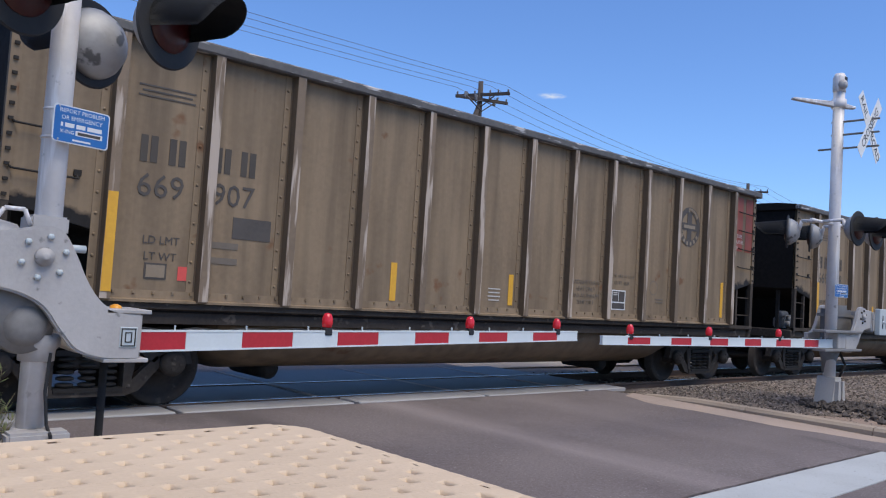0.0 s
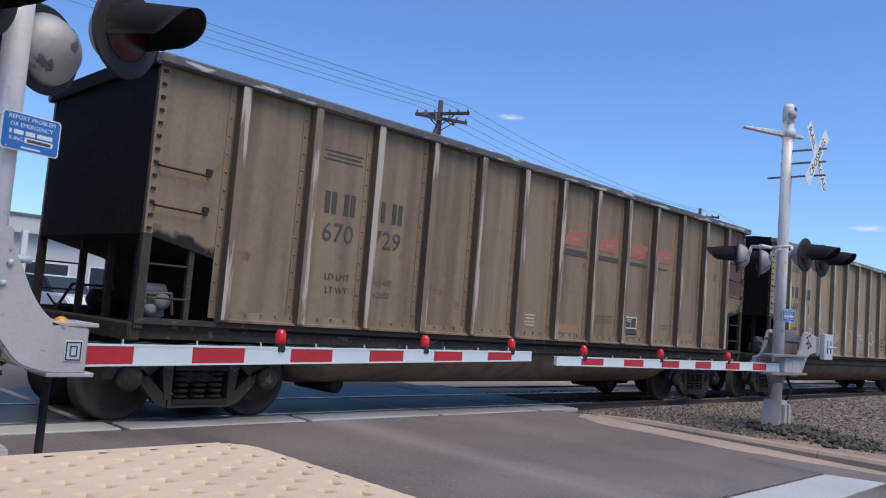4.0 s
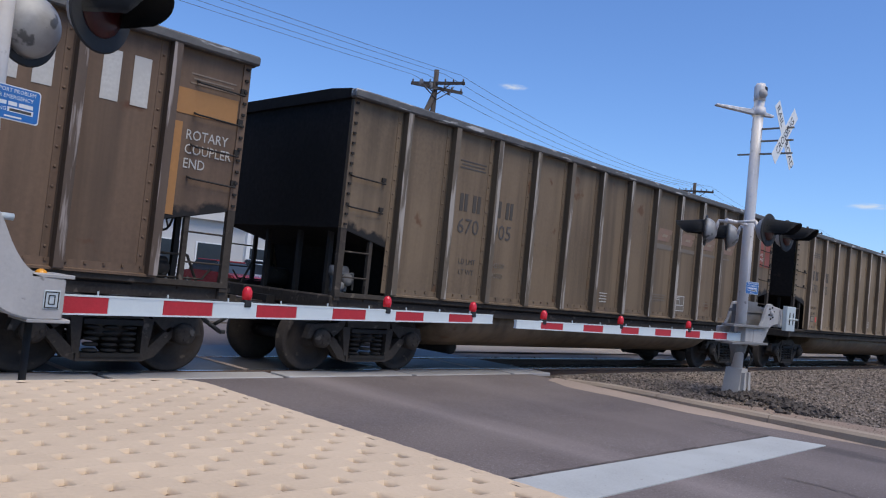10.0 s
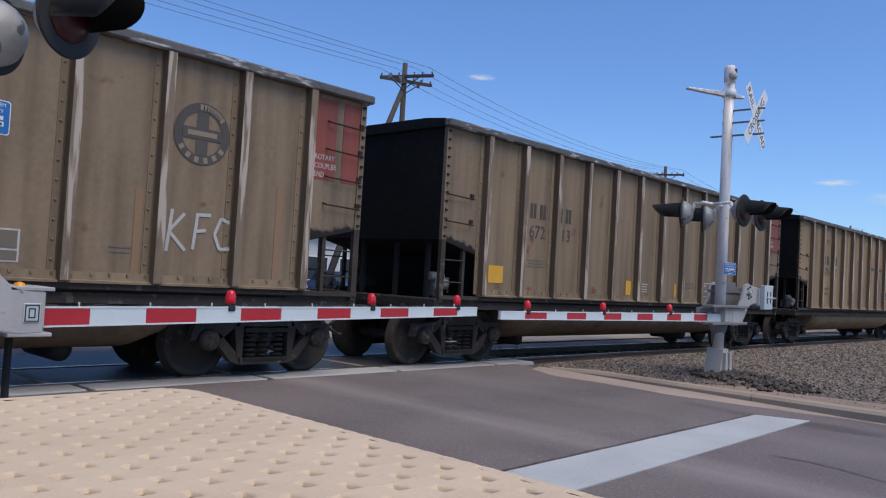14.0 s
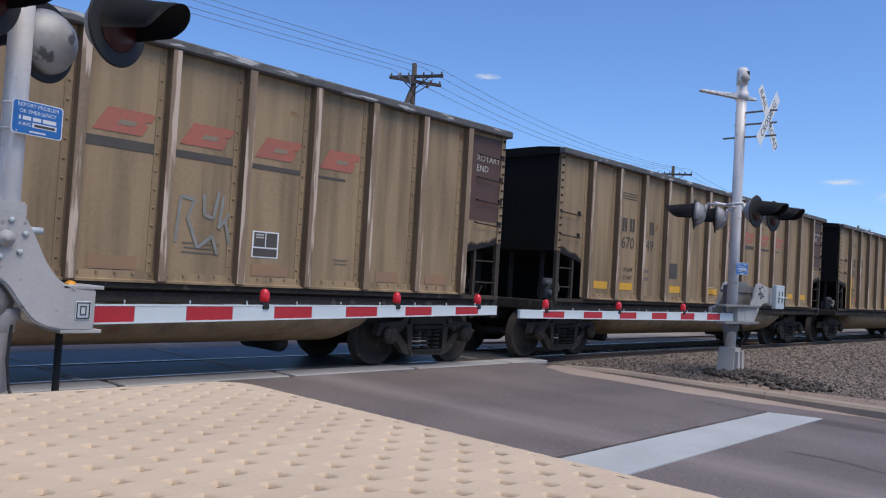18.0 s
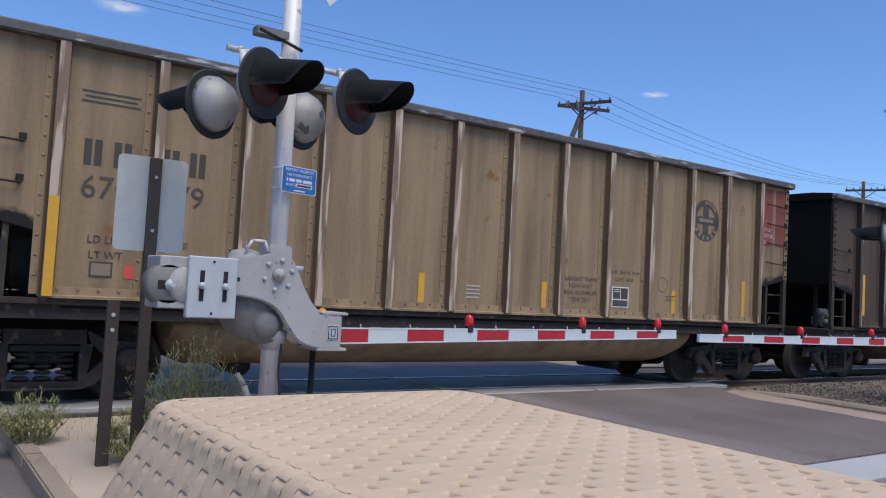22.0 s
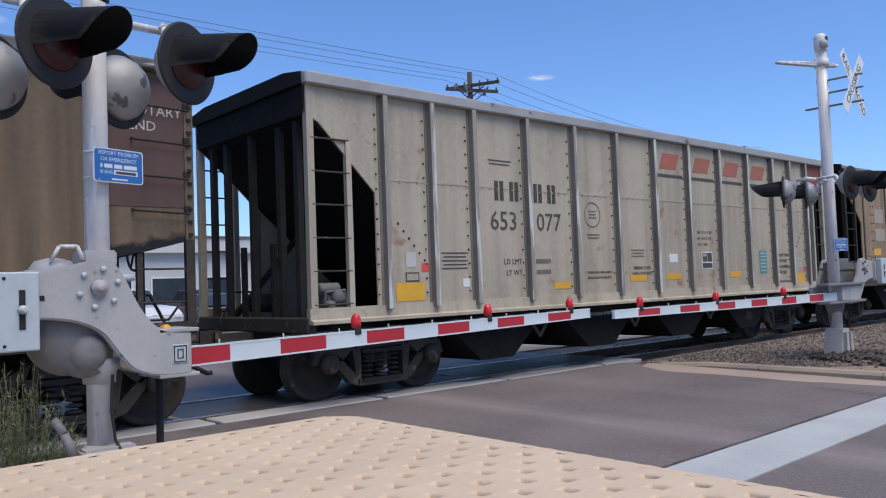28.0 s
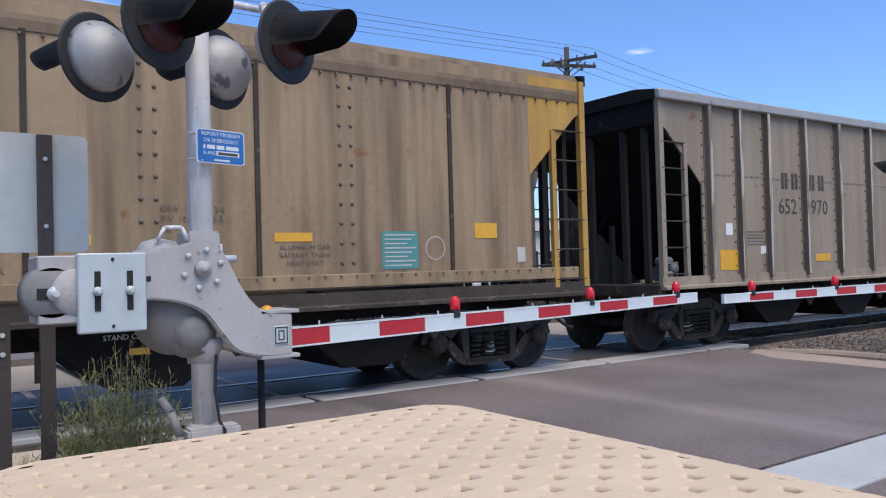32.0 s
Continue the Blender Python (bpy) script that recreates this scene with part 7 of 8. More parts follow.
    for x, z, w, h in ((-5.35, 1.97, 0.5, 0.19), (-2.41, 1.9, 0.44, 0.11), (-0.09, 1.89, 0.46, 0.11), (0.48, 1.88, 0.44, 0.11), (2.82, 1.9, 0.46, 0.1), (5.55, 1.98, 0.37, 0.2)):
        swatch(c, "yellow_bar", x, z, w, h, "yellow", "yellow reflective bar")
    swatch(c, "teal_panel", 4.22, 1.74, 0.52, 0.46, "teal", "teal instruction panel")
    for k in range(8):
        swatch(c, "print_bar", 4.22 - 0.03 * (k % 3), 1.925 - 0.053 * k, 0.44 - 0.06 * (k % 3), 0.016, "chalk", y=FACE - 0.003)
    piece("stencil_ring", shared("stencil_ring_small", ring_mesh(0.13)), M["chalk"], c, pose(4.74, FACE, 1.76), "round white stencil")
    piece("stencil_ring", shared("stencil_ring_mid", ring_mesh(0.2)), M["ink"], c, pose(-2.66, FACE, 2.65), "round black stencil")
    small_print(c, -2.66, 2.73, 3, 0.2)
    small_print(c, -2.66, 2.36, 2, 0.3)
    data_box(c, 1.8, 1.66, field="ink")
    small_print(c, -1.63, 1.62, 3, 0.24, "chalk")
    for k, t in enumerate(("PRIMARY DOOR", "INDICATOR LOCK")):
        say(c, t, -0.4, 1.69 - 0.09 * k, 0.06, "print")
    for k, t in enumerate(("DOORS ARE LOCKED WHEN", "INDICATOR IS WITHIN LINES")):
        say(c, t, -0.35, 2.12 - 0.08 * k, 0.045, "print", squeeze=0.85)
    for k, t in enumerate(("EXW  11-1  H  2-8", "EW  10-8  H  13-3", "CU FT  4200")):
        say(c, t, 1.36, 2.2 - 0.105 * k, 0.065, "print", squeeze=0.95, align="LEFT")
    for k, t in enumerate(("ALUMINUM CAR", "RADIANT THAW", "HEAT ONLY")):
        say(c, t, 2.96, 1.79 - 0.09 * k, 0.06, "print")
    small_print(c, 0.8, 1.66, 3, 0.4, "print")
    swatch(c, "pink_tag", 6.2, 1.36, 0.12, 0.1, "pink")
    swatch(c, "white_tag", 6.15, 1.66, 0.14, 0.2, "chalk")
    swatch(c, "outline_box", -6.0, 1.75, 0.4, 0.24, "ink")
    swatch(c, "outline_fill", -6.0, 1.75, 0.34, 0.18, "badge_tan", y=FACE - 0.003)
    # The next pale hopper.
    c = cars[15]
    road_name(c, -3.84, -2.96, 2.9, 0.29)
    say(c, "652", -3.92, 2.45, 0.28)
    say(c, "970", -2.88, 2.45, 0.28)
    swatch(c, "yellow_bar", hx(0) + 0.1, 1.5, 0.5, 0.34, "yellow", "yellow reflective bar")
    swatch(c, "yellow_bar", hx(3), 1.5, 0.5, 0.14, "yellow", "yellow reflective bar")
    swatch(c, "white_tag", hx(0) + 0.12, 2.02, 0.18, 0.2, "sign_white")
    swatch(c, "white_tag", hx(1) + 0.25, 1.66, 0.16, 0.14, "sign_white")
    small_print(c, hx(1), 1.98, 5, 0.5, "print")
    return sorted(cars.items())


def ring_mesh(r):
    def make(bm):
        seg = 32
        vs = []
        for rad in (r, r * 0.91):
            vs.append([bm.verts.new((math.cos(k * math.tau / seg) * rad, -0.001, math.sin(k * math.tau / seg) * rad)) for k in range(seg)])
        for k in range(seg):
            bm.faces.new((vs[0][k], vs[0][(k + 1) % seg], vs[1][(k + 1) % seg], vs[1][k]))
        return bm
    return make


# ---------- verge beside the near mast ----------
def verge():
    bm = sheet(bmesh.new(), 0.1, 2.3, 3.0, 8.35, 12, 26, lambda x, y: -0.01 + 0.006 * noise.noise((x * 3, y * 3, 0)))
    setting("pavement", bm, M["walk"], "sandy tan concrete footpath")
    for k in range(6):
        bm = soften(block(bmesh.new(), (-0.06, 8.2 - 1.6 * (k + 1) + 0.006, -0.3), (0.095, 8.2 - 1.6 * k - 0.006, 0.012)), 0.015, 2)
        tagged(part("kerbstone", bm, M["kerb"]), "tan concrete edging of the footpath", "kerb", "footpath edging", "structure")
    bm = sheet(bmesh.new(), -60, -0.06, -14, 8.4, 40, 20, lambda x, y: -0.13 + 0.02 * noise.noise((x, y, 0)))
    setting("side_lot", bm, M["old_asphalt"], "dusty asphalt beside the footpath")
    rnd = random.Random(21)

    def tuft(name, label, x, y, n, spread, height, green, category):
        t = thing(name, label, category, pose(x, y, -0.02))
        bm, bs = bmesh.new(), bmesh.new()
        for k in range(n):
            a, d = rnd.random() * math.tau, spread * rnd.random() ** 0.6
            h = height * (0.5 + 0.6 * rnd.random()) * (1.1 - 0.5 * d / spread)
            p = Vector((0.35 * d * math.cos(a), 0.35 * d * math.sin(a), 0))
            tip = Vector((d * math.cos(a), d * math.sin(a), h))
            prev = p
            for i in range(1, 6):
                q = p.lerp(tip, i / 5) + Vector((rnd.uniform(-1, 1), rnd.uniform(-1, 1), 0.4)) * 0.02
                tube(bs, prev, q, 0.0035 * (1.3 - i / 6), seg=3, caps=False)
                if i > 1:
                    for _ in range(7):
                        w = Vector((rnd.uniform(-1, 1), rnd.uniform(-1, 1), rnd.uniform(-0.2, 0.9))).normalized()
                        l = 0.03 + 0.05 * rnd.random()
                        side = w.cross(Vector((0, 0, 1))).normalized() * l * 0.09
                        c = prev.lerp(q, rnd.random())
                        bm.faces.new([bm.verts.new(v) for v in (c - side * 0.4, c + w * l * 0.5 - side, c + w * l, c + w * l * 0.5 + side)])
                prev = q
        tagged(part("stalk", bs, M["dry"], t, "thin dry stalk"), kind="stuff")
        tagged(part("foliage", bm, M["leaf" if green else "dry"], t, "fine grey-green foliage" if green else "dry straw foliage"), kind="stuff")
        return t

    tuft("bush", "straggly grey-green weed bush beside the signal mast", 1.15, 6.15, 260, 0.55, 1.0, True, "bush")
    tuft("bush", "straggly grey-green weed bush beside the signal mast", 0.08, 7.15, 70, 0.32, 0.5, True, "bush")
    for x, y, n, s, h, g in ((0.95, 5.75, 110, 0.42, 0.34, True), (0.8, 6.15, 90, 0.4, 0.3, True), (1.25, 6.5, 90, 0.36, 0.34, True), (1.15, 7.8, 30, 0.25, 0.2, True), (1.5, 7.3, 36, 0.28, 0.26, False), (1.3, 6.75, 40, 0.3, 0.28, True), (0.8, 5.75, 30, 0.28, 0.2, True), (0.72, 7.15, 22, 0.16, 0.2, True)):
        tuft("weed_clump", "low clump of weeds and dry grass in the gravel", x, y, n, s, h, g, "weeds")
    bm = bmesh.new()
    for _ in range(500):
        x, y = rnd.uniform(-0.1, 1.9), rnd.uniform(5.4, 8.4)
        if x > 0.15 and y < 7.0 and x < 0.7:
            continue
        h, a = rnd.uniform(0.03, 0.12), rnd.random() * math.tau
        c, w = Vector((x, y, -0.03)), Vector((math.cos(a), math.sin(a), 0)) * 0.004
        bm.faces.new([bm.verts.new(v) for v in (c - w, c + w, c + Vector((rnd.uniform(-0.04, 0.04), rnd.uniform(-0.04, 0.04), h)))])
    tagged(part("dry_grass", bm, M["dry"]), "sparse dry grass blades on the verge", "grass", kind="stuff")

    # Back of a road sign, and a cut-off post.
    s = thing("road_sign", "bare metal back of a road sign on a brown post", "road sign", pose(0.7, 6.17, 0))
    prof = [(-0.045, 0.02), (-0.045, -0.03), (0.045, -0.03), (0.045, 0.02), (0.03, 0.02), (0.03, -0.015), (-0.03, -0.015), (-0.03, 0.02)]
    part("post", prism(bmesh.new(), prof, -0.3, 2.46, "z"), M["brown_post"], s, "dark brown channel post")
    pts = []
    for cx, cy, a0 in ((0.24, 0.35, 0), (-0.24, 0.35, 90), (-0.24, -0.35, 180), (0.24, -0.35, 270)):
        for k in range(5):
            a = radians(a0 + 22.5 * k)
            pts.append((-0.01 + cx + 0.04 * math.cos(a), 2.08 + cy + 0.04 * math.sin(a)))
    part("sign_plate", prism(bmesh.new(), pts, 0.022, 0.026, "y"), M["sign_back"], s, "dull aluminium sign back")
    for z in (1.86, 2.3):
        part("bolt", lathe(bmesh.new(), [(0.014, 0), (0.014, 0.012)], (0, -0.03, z), (0, -1, 0), 8), M["plate"], s)
    s = thing("marker_post", "short dark brown steel marker post in the footpath", "post", pose(0.43, 6.09, 0))
    part("post", prism(bmesh.new(), prof, -0.3, 1.28, "z"), M["brown_post"], s)
    for z in (1.05, 1.17):
        part("bolt", lathe(bmesh.new(), [(0.016, 0), (0.016, 0.014)], (0, -0.03, z), (0, -1, 0), 8), M["plate"], s)


# ---------- beyond the track ----------
def beyond():
    s = thing("warning_sign", "white black-lettered warning sign on a steel post", "road sign", pose(1.71, 14.0, 0))
    part("post", block(bmesh.new(), (-0.035, 0, -0.3), (0.035, 0.05, 2.6)), M["brown_post"], s)
    part("sign_board", soften(block(bmesh.new(), (-0.31, -0.02, 1.72), (0.31, 0.0, 2.54)), 0.006, 1), M["sign_white"], s, "white sign board")
    part("sign_border", frame_mesh(0.29, 0.39, 0.012, 2.13), M["ink"], s)
    for k, text in enumerate(("DO NOT", "STOP", "ON", "TRACKS")):
        words("lettering", text, 0.11, M["ink"], s, pose(0, -0.023, 2.34 - 0.175 * k, 90, 0, 0), align="CENTER")
    g = thing("crossing_signal", "crossing signal mast with a lit red lamp beyond the track", "crossing signal", pose(0, 0, 0), "crossing signals")
    x, y = 0.75, 14.2
    part("mast", tube(bmesh.new(), (x, y, -0.2), (x, y, 4.6), 0.07, 0.065, 18), M["galv"], g)
    part("cross_pipe", tube(bmesh.new(), (x - 0.45, y, 3.3), (x + 0.45, y, 3.3), 0.024, seg=10), M["galv"], g)
    for dx in (-0.4, 0.4):
        h = lamp_head(g, (x + dx, y - 0.15, 3.03), (0.25, -0.95, 0))
        if dx > 0:
            part("lit_lens", lathe(bmesh.new(), [(0.14, 0.05), (0.1, 0.06), (0.01, 0.066)], (x + dx, y - 0.15, 3.03), (0.25, -0.95, 0), 24), M["lamp_lit"], h, "glowing red lens")
    part("foundation", block(bmesh.new(), (x - 0.25, y - 0.25, -0.3), (x + 0.25, y + 0.25, 0.2)), M["concrete"], g)

    # A long low shop building and a blue-roofed one behind the parking lot.
    def building(label, x, y, w, d, h, wall, band, windows):
        b = thing("shop_building", label, "building", pose(x, y, 0))
        part("wall", block(bmesh.new(), (0, 0, -0.3), (w, d, h)), M[wall], b)
        part("fascia", block(bmesh.new(), (-0.3, -0.5, h - 0.9), (w + 0.3, d, h + 0.1)), M[band], b, "painted fascia band")
        part("roof", block(bmesh.new(), (-0.4, -0.6, h + 0.1), (w + 0.4, d + 0.2, h + 0.25)), M["old_asphalt"], b)
        step = w / windows
        for k in range(windows):
            win = part("window", block(bmesh.new(), (k * step + step * 0.15, -0.06, 0.7), (k * step + step * 0.85, 0.02, 2.7)), M["sign_white"], b, "shop window frame")
            part("pane", block(bmesh.new(), (k * step + step * 0.18, -0.08, 0.78), (k * step + step * 0.82, -0.05, 2.62)), M["glass"], win, "dark window pane")
        for k in range(3):
            part("pillar", block(bmesh.new(), (w * (k + 0.5) / 3 - 0.15, -1.6, -0.2), (w * (k + 0.5) / 3 + 0.15, -1.3, h - 0.8)), M["sign_white"], b)
        return b

    building("long white shop building behind the parking lot", 8, 52, 46, 14, 5.2, "render_white", "render_white", 12)
    building("low grey shop building with a blue roof edge", -22, 48, 26, 12, 4.4, "render_grey", "roof_blue", 7)
    building("low tan warehouse building with a plain front", 62, 56, 40, 16, 4.6, "render_tan", "render_white", 8)

    # Parked cars.
    def parked(x, y, turn, paint, tall, label):
        c = thing("parked_car", label, "car", pose(x, y, 0.03, 0, 0, turn), "parked cars")
        h = 0.25 if tall else 0.0
        low = [(-2.2, 0.35), (-2.25, 0.75), (-1.9, 0.92 + h * 0.5), (-1.0, 0.98 + h * 0.6), (1.3, 1.0 + h * 0.6), (2.1, 0.9 + h * 0.6), (2.2, 0.4), (2.1, 0.3), (-2.1, 0.3)]
        part("body", soften(prism(bmesh.new(), low, -0.88, 0.88, "y"), 0.05, 2), M[paint], c)
        up = [(-1.05, 0.95 + h * 0.6), (-0.45, 1.42 + h), (1.1, 1.45 + h), (1.75, 0.98 + h * 0.6)]
        part("cabin", soften(prism(bmesh.new(), up, -0.74, 0.74, "y"), 0.04, 2), M["glass"], c, "dark glazed cabin")
        part("roof", soften(block(bmesh.new(), (-0.42, -0.7, 1.41 + h), (1.08, 0.7, 1.48 + h)), 0.02, 1), M[paint], c)
        for wx in (-1.35, 1.35):
            for s in (-1, 1):
                w = part("wheel", lathe(bmesh.new(), [(0.2, -0.1), (0.32, -0.1), (0.33, -0.06), (0.33, 0.06), (0.32, 0.1), (0.2, 0.1)], (wx, s * 0.82, 0.32), (0, s, 0), 18), M["black"], c, "black tyre")
                part("rim", lathe(bmesh.new(), [(0.2, 0.06), (0.2, 0.1), (0.05, 0.11)], (wx, s * 0.82, 0.32), (0, s, 0), 14), M["plate"], w)
        for s in (-1, 1):
            part("headlight", soften(block(bmesh.new(), (-2.27, s * 0.62 - 0.16, 0.66), (-2.2, s * 0.62 + 0.16, 0.8)), 0.02, 1), M["sign_white"], c)
            part("tail_light", soften(block(bmesh.new(), (2.16, s * 0.68 - 0.12, 0.68), (2.22, s * 0.68 + 0.12, 0.86)), 0.02, 1), M["lens_dark"], c)

    spots = [(2, 30, "car_white", True), (6, 31, "car_grey", False), (10.5, 30, "car_white", True), (14, 30.5, "car_grey", False), (17.5, 30, "car_red", False), (21, 31, "car_white", False), (25, 30, "car_blue", False), (29, 30.5, "car_white", True), (34, 31, "car_grey", True), (8, 42, "car_white", False), (13, 42, "car_red", False), (19, 42, "car_grey", True), (27, 42, "car_white", True), (40, 31, "car_white", False)]
    say_paint = {"car_white": "white", "car_grey": "grey", "car_red": "dark red", "car_blue": "blue"}
    for k, (x, y, p, tall) in enumerate(spots):
        parked(x, y, 80 + 12 * (k % 3), p, tall, f"{say_paint[p]} {'sport utility' if tall else 'saloon'} car parked in the lot")

    # Trees behind the lot.
    def tree(x, y, h, seed):
        rnd = random.Random(seed)
        t = thing("tree", "leafy green street tree with an uneven crown", "tree", pose(x, y, -0.1), "trees behind the lot")
        bm = tube(bmesh.new(), (0, 0, 0), (0, 0, h * 0.35), 0.22, 0.16, 10)
        tips = []
        for k in range(9):
            a = k * 2.4 + rnd.random()
            tip = Vector((math.cos(a) * h * 0.3 * rnd.uniform(0.5, 1.1), math.sin(a) * h * 0.3 * rnd.uniform(0.5, 1.1), h * rnd.uniform(0.5, 0.92)))
            tube(bm, (0, 0, h * 0.3), tip, 0.1, 0.03, 6)
            tips.append(tip)
        part("trunk", bm, M["pole"], t, "grey-brown trunk and limbs")
        verts, faces = [], []
        for k in range(2600):
            c = rnd.choice(tips)
            d = Vector((rnd.gauss(0, 1), rnd.gauss(0, 1), rnd.gauss(0, 0.8))) * h * 0.085
            p, a = c + d, Vector((rnd.uniform(-1, 1), rnd.uniform(-1, 1), rnd.uniform(-1, 1))).normalized() * 0.16
            b = a.orthogonal().normalized() * 0.1
            n = len(verts)
            verts += [tuple(p - a), tuple(p - b), tuple(p + a), tuple(p + b)]
            faces.append((n, n + 1, n + 2, n + 3))
        me = bpy.data.meshes.new("crown")
        me.from_pydata(verts, [], faces)
        piece("crown", me, M["tree_leaf"], t, label="loose leafy crown")

    for k, (x, y, h) in enumerate(((4.5, 44, 7), (-3, 47, 8), (10, 72, 9), (-14, 70, 10), (58, 50, 7), (30, 74, 9), (96, 62, 8), (130, 70, 9))):
        tree(x, y, h, 60 + k)


def frame_mesh(w, h, t, z):
    bm = bmesh.new()
    for lo, hi in (((-w, -0.024, z - h), (w, -0.02, z - h + t)), ((-w, -0.024, z + h - t), (w, -0.02, z + h)), ((-w, -0.024, z - h + t), (-w + t, -0.02, z + h - t)), ((w - t, -0.024, z - h + t), (w, -0.02, z + h - t))):
        block(bm, lo, hi)
    return bm


def clouds():
    """Small fair-weather clouds, far off behind the town."""
    far = 3200
    for k, (az, el, w, h) in enumerate(((41.0, 14.35, 1.5, 0.34), (13.3, 6.6, 2.6, 0.7), (17.0, 7.6, 2.0, 0.34), (10.5, 7.5, 3.0, 0.4), (78.5, 17.4, 2.6, 0.7), (82.5, 11.6, 6.5, 3.4), (67.5, 12.1, 4.5, 1.6), (24, 5.2, 3.0, 0.3), (95, 8, 9, 3))):
        a, e = radians(az), radians(el)
        c = Vector((math.cos(e) * math.cos(a), math.cos(e) * math.sin(a), math.sin(e))) * far
        bm = bmesh.new()
        s = far * math.tan(radians(1))
        bm.faces.new([bm.verts.new((x * w * s, z * h * s, 0)) for x, z in ((-1, -1), (1, -1), (1, 1), (-1, 1))])
        m = c.to_track_quat("-Z", "Y").to_matrix().to_4x4()
        tagged(part("cloud", bm, cloud_material(k, w * s, h * s), at=Matrix.Translation(c) @ m), "small white fair-weather cloud", kind="structure")


def cloud_material(k, w, h):
    m = bpy.data.materials.new("cloud_vapour")
    m.use_nodes = True
    n, l = m.node_tree.nodes, m.node_tree.links
    n.clear()
    out, mixer, clear, white = n.new("ShaderNodeOutputMaterial"), n.new("ShaderNodeMixShader"), n.new("ShaderNodeBsdfTransparent"), n.new("ShaderNodeEmission")
    white.inputs[0].default_value, white.inputs[1].default_value = (0.9, 0.95, 1.0, 1), 0.85
    co, mp, grad, tex = n.new("ShaderNodeTexCoord"), n.new("ShaderNodeMapping"), n.new("ShaderNodeTexGradient"), n.new("ShaderNodeTexNoise")
    mp.inputs["Scale"].default_value = (1 / w, 1 / h, 1)
    grad.gradient_type = "SPHERICAL"
    l.new(co.outputs["Object"], mp.inputs["Vector"])
    l.new(mp.outputs["Vector"], grad.inputs["Vector"])
    mp2 = n.new("ShaderNodeMapping")
    mp2.inputs["Scale"].default_value, mp2.inputs["Location"].default_value = (1.6 / w, 1.1 / h, 1), (k * 3.1, k * 1.7, 0)
    l.new(co.outputs["Object"], mp2.inputs["Vector"])
    l.new(mp2.outputs["Vector"], tex.inputs["Vector"])
    tex.inputs["Scale"].default_value, tex.inputs["Detail"].default_value = 1.6, 6
    mul, rng = n.new("ShaderNodeMath"), n.new("ShaderNodeMapRange")
    mul.operation = "MULTIPLY"
    l.new(grad.outputs["Fac"], mul.inputs[0])
    l.new(tex.outputs["Fac"], mul.inputs[1])
    rng.inputs["From Min"].default_value, rng.inputs["From Max"].default_value, rng.inputs["To Max"].default_value = 0.1, 0.55, 0.7
    rng.interpolation_type = "SMOOTHSTEP"
    l.new(mul.outputs[0], rng.inputs["Value"])
    l.new(rng.outputs["Result"], mixer.inputs[0])
    l.new(clear.outputs[0], mixer.inputs[1])
    l.new(white.outputs[0], mixer.inputs[2])
    l.new(mixer.outputs[0], out.inputs[0])
    return m


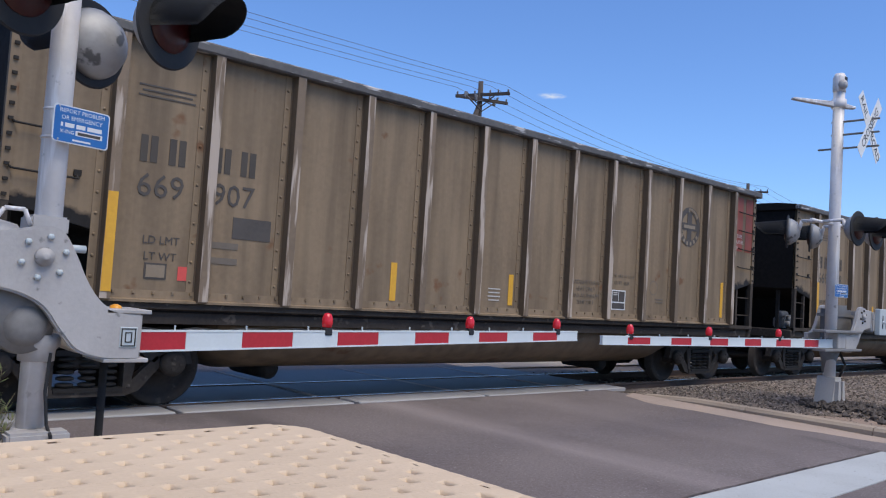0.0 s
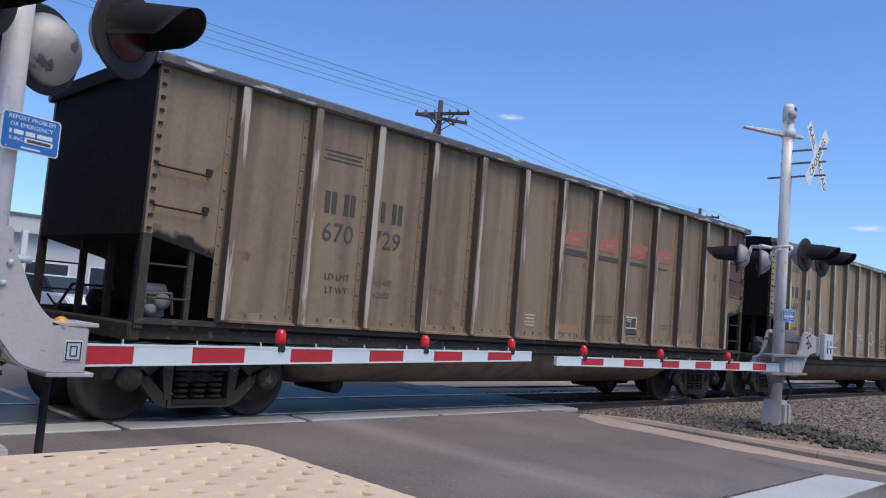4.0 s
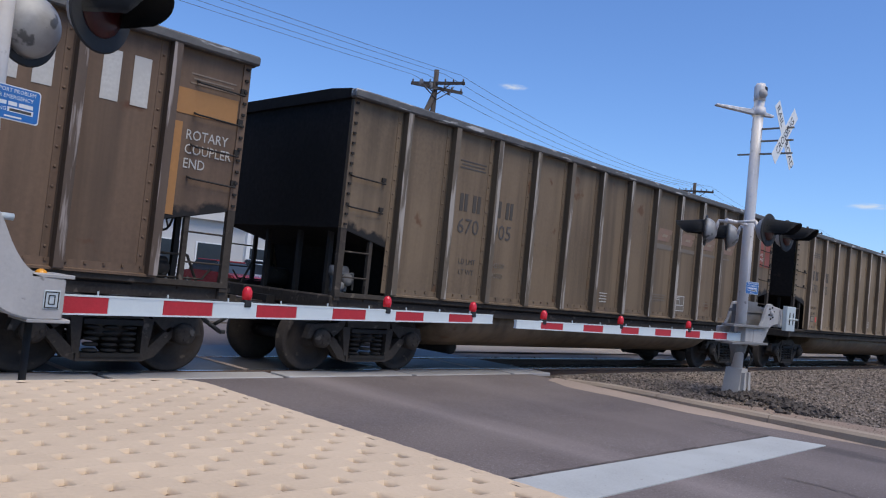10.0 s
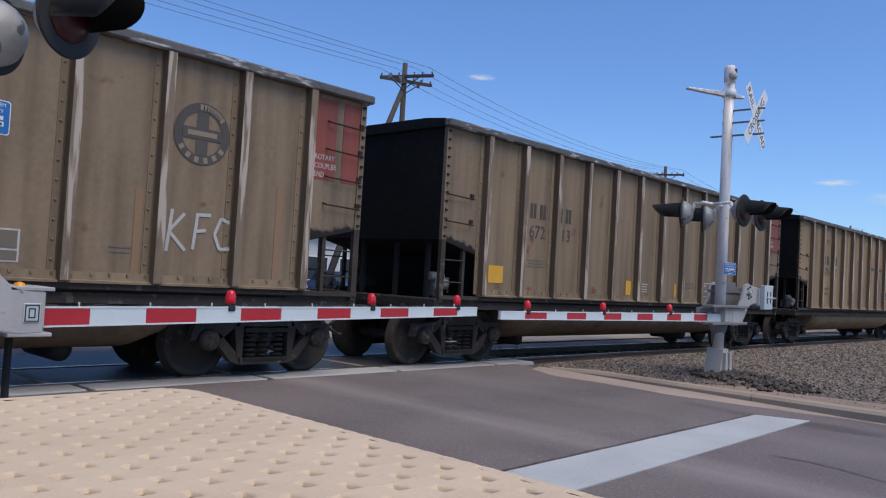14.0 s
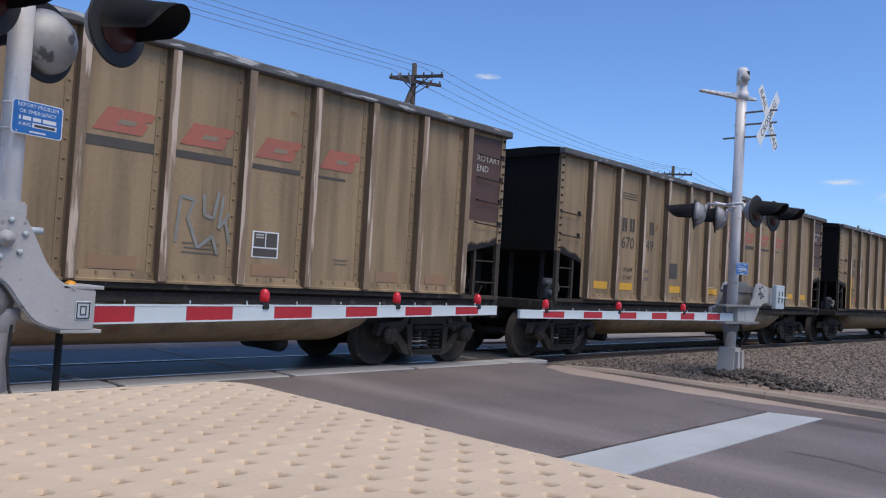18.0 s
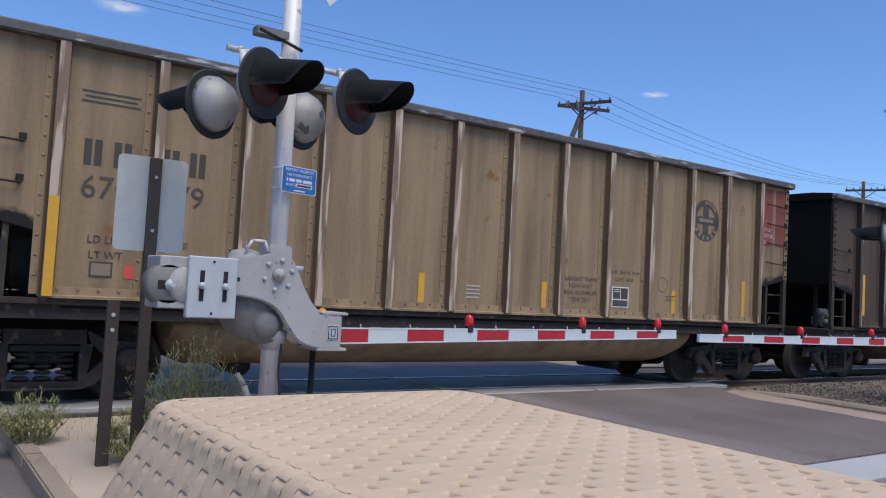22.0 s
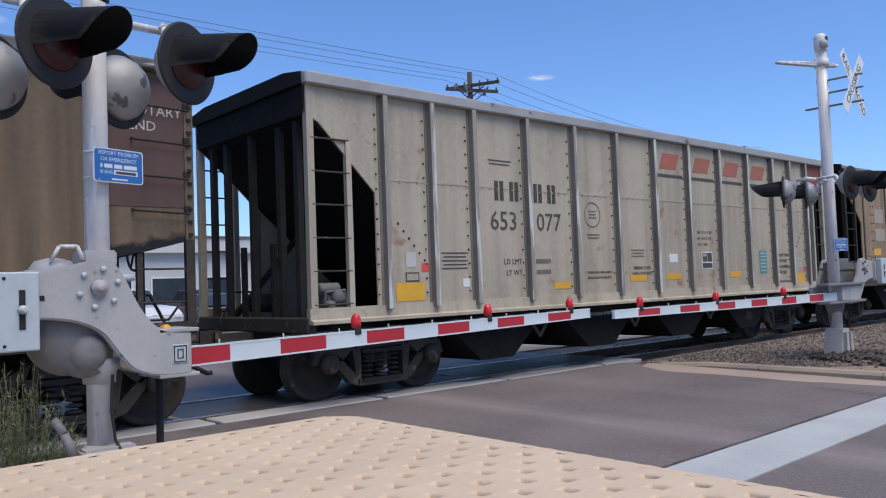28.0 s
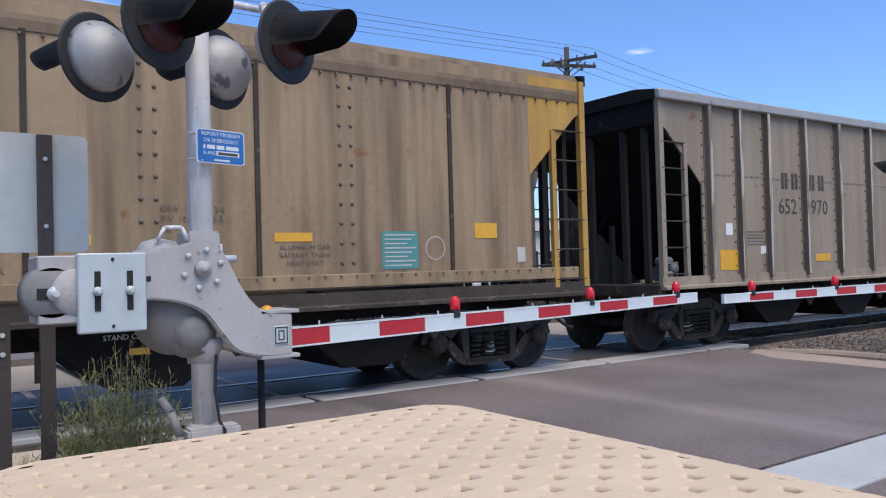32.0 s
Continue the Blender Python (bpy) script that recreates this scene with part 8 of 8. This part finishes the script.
# ---------- poles ----------
def pole_line():
    spots = [(28.6, 30.1, 12.6), (61.2, 32.1, 11.9), (91.4, 34, 11.9), (120.5, 34.6, 12.1), (143, 34.6, 11.6), (175, 35, 11.6), (210, 35, 11.6)]
    for k, (x, y, h) in enumerate(spots):
        p = thing("utility_pole", "weathered brown timber utility pole with crossarms and insulators", "utility pole", pose(x, y, 0), "utility poles")
        part("shaft", tube(bmesh.new(), (0, 0, -0.4), (0, 0, h), 0.18, 0.13, 14), M["pole"], p)
        for z, turn, half in ((h - 0.72, -66, 1.5), (h - 0.98, -22, 1.45)) if k == 0 else ((h - 0.7, -62, 1.4),):
            arm = part("crossarm", block(bmesh.new(), (-half, -0.06, -0.075), (half, 0.06, 0.075)), M["pole"], p, "timber crossarm", at=pose(0, -0.16, z, 0, 0, turn))
            for d in (-1.0, -0.62, -0.3, 0.3, 0.62, 1.0):
                part("insulator", lathe(bmesh.new(), [(0.02, 0.06), (0.05, 0.1), (0.035, 0.14), (0.055, 0.17), (0.02, 0.24)], (d * (half - 0.08), 0, 0), (0, 0, 1), 10), M["wire"], arm)
            for s in (-1, 1):
                part("brace", chain(bmesh.new(), [(s * 0.75, -0.05, -0.05), (0, -0.05, -0.62)], 0.03, 6), M["pole"], arm)
        if k == 0:
            part("push_brace", tube(bmesh.new(), (-2.6, -0.3, 6.0), (0, 0, h - 1.2), 0.16, 0.13, 12), M["pole"], p, "leaning timber brace pole")
            part("brace_foot", tube(bmesh.new(), (-5.3, -0.6, -0.3), (-2.6, -0.3, 6.0), 0.18, 0.16, 12), M["pole"], p, "leaning timber brace pole")
            for s in (-1.3, -0.5, 0.8):
                part("cutout", lathe(bmesh.new(), [(0.05, 0), (0.08, 0.05), (0.05, 0.3), (0.02, 0.36)], (s, -0.2, h - 1.15), (0.2, 0, 1), 8), M["wire"], p, "hanging fuse cutout")
            part("jumper_wire", chain(bmesh.new(), [(-1.3, -0.2, h - 0.9), (-0.7, -0.2, h - 1.2), (0.1, -0.2, h - 1.0), (0.9, -0.2, h - 1.15), (1.2, -0.2, h - 0.6)], 0.02, 5), M["wire"], p)
    for off, dz in ((-1.35, 0.0), (-0.5, 0.0), (0.5, 0.02), (1.35, 0.0)):
        bm = bmesh.new()
        pts0 = [(-45, 28, 13.0)] + spots
        for (xa, ya, ha), (xb, yb, hb) in zip(pts0, pts0[1:]):
            pts = []
            for i in range(13):
                s = i / 12
                pts.append((xa + (xb - xa) * s + off * 0.47, ya + (yb - ya) * s - off * 0.88, ha + (hb - ha) * s - 0.25 + dz - 0.9 * 4 * s * (1 - s)))
            chain(bm, pts, 0.011, 5)
        tagged(part("overhead_wire", bm, M["wire"]), "thin overhead wire strung between the utility poles", "wire", "overhead wires")


def stand(k):
    """Where wagon k stands at the start."""
    return FIRST + PITCH * k + (SLACK[k] if 0 <= k < len(SLACK) else 0)


def motions():
    """The train rolls by; wheels turn while their wagon passes the crossing."""
    for k, car in CONSIST:
        walk(car, [(t, pose(stand(k) - s, TRAIN_Y, 0)) for t, s in MOVE])

    def rolled(t):
        for (a, sa), (b, sb) in zip(MOVE, MOVE[1:]):
            if t <= b:
                return sa + (sb - sa) * (t - a) / (b - a)
        return MOVE[-1][1]

    starts = {car: stand(k) for k, car in CONSIST}
    for wheel, d, car, tx in WHEELS:
        near = [i / 15 for i in range(0, 32 * 15 + 1) if -3 < starts[car] + tx - rolled(i / 15) < 22]
        if len(near) < 2:
            continue
        rows = [(t, pose(d, 0, 0.457, 0, -math.degrees((rolled(t) - rolled(near[0])) / 0.457), 0)) for t in near]
        if near[0] > 0.1:
            rows = [(0, rows[0][1])] + ([(near[0] - 1 / 15, rows[0][1])] if near[0] > 0.2 else []) + rows
        if near[-1] < 31.9:
            rows = rows + ([(near[-1] + 1 / 15, rows[-1][1])] if near[-1] < 31.8 else []) + [(32, rows[-1][1])]
        walk(wheel, rows)


ground()
road()
kerbs()
ballast()
track()
verge()
woven_box()
near_gate()
far_gate()
pole_line()
beyond()
clouds()
CONSIST = train()
motions()
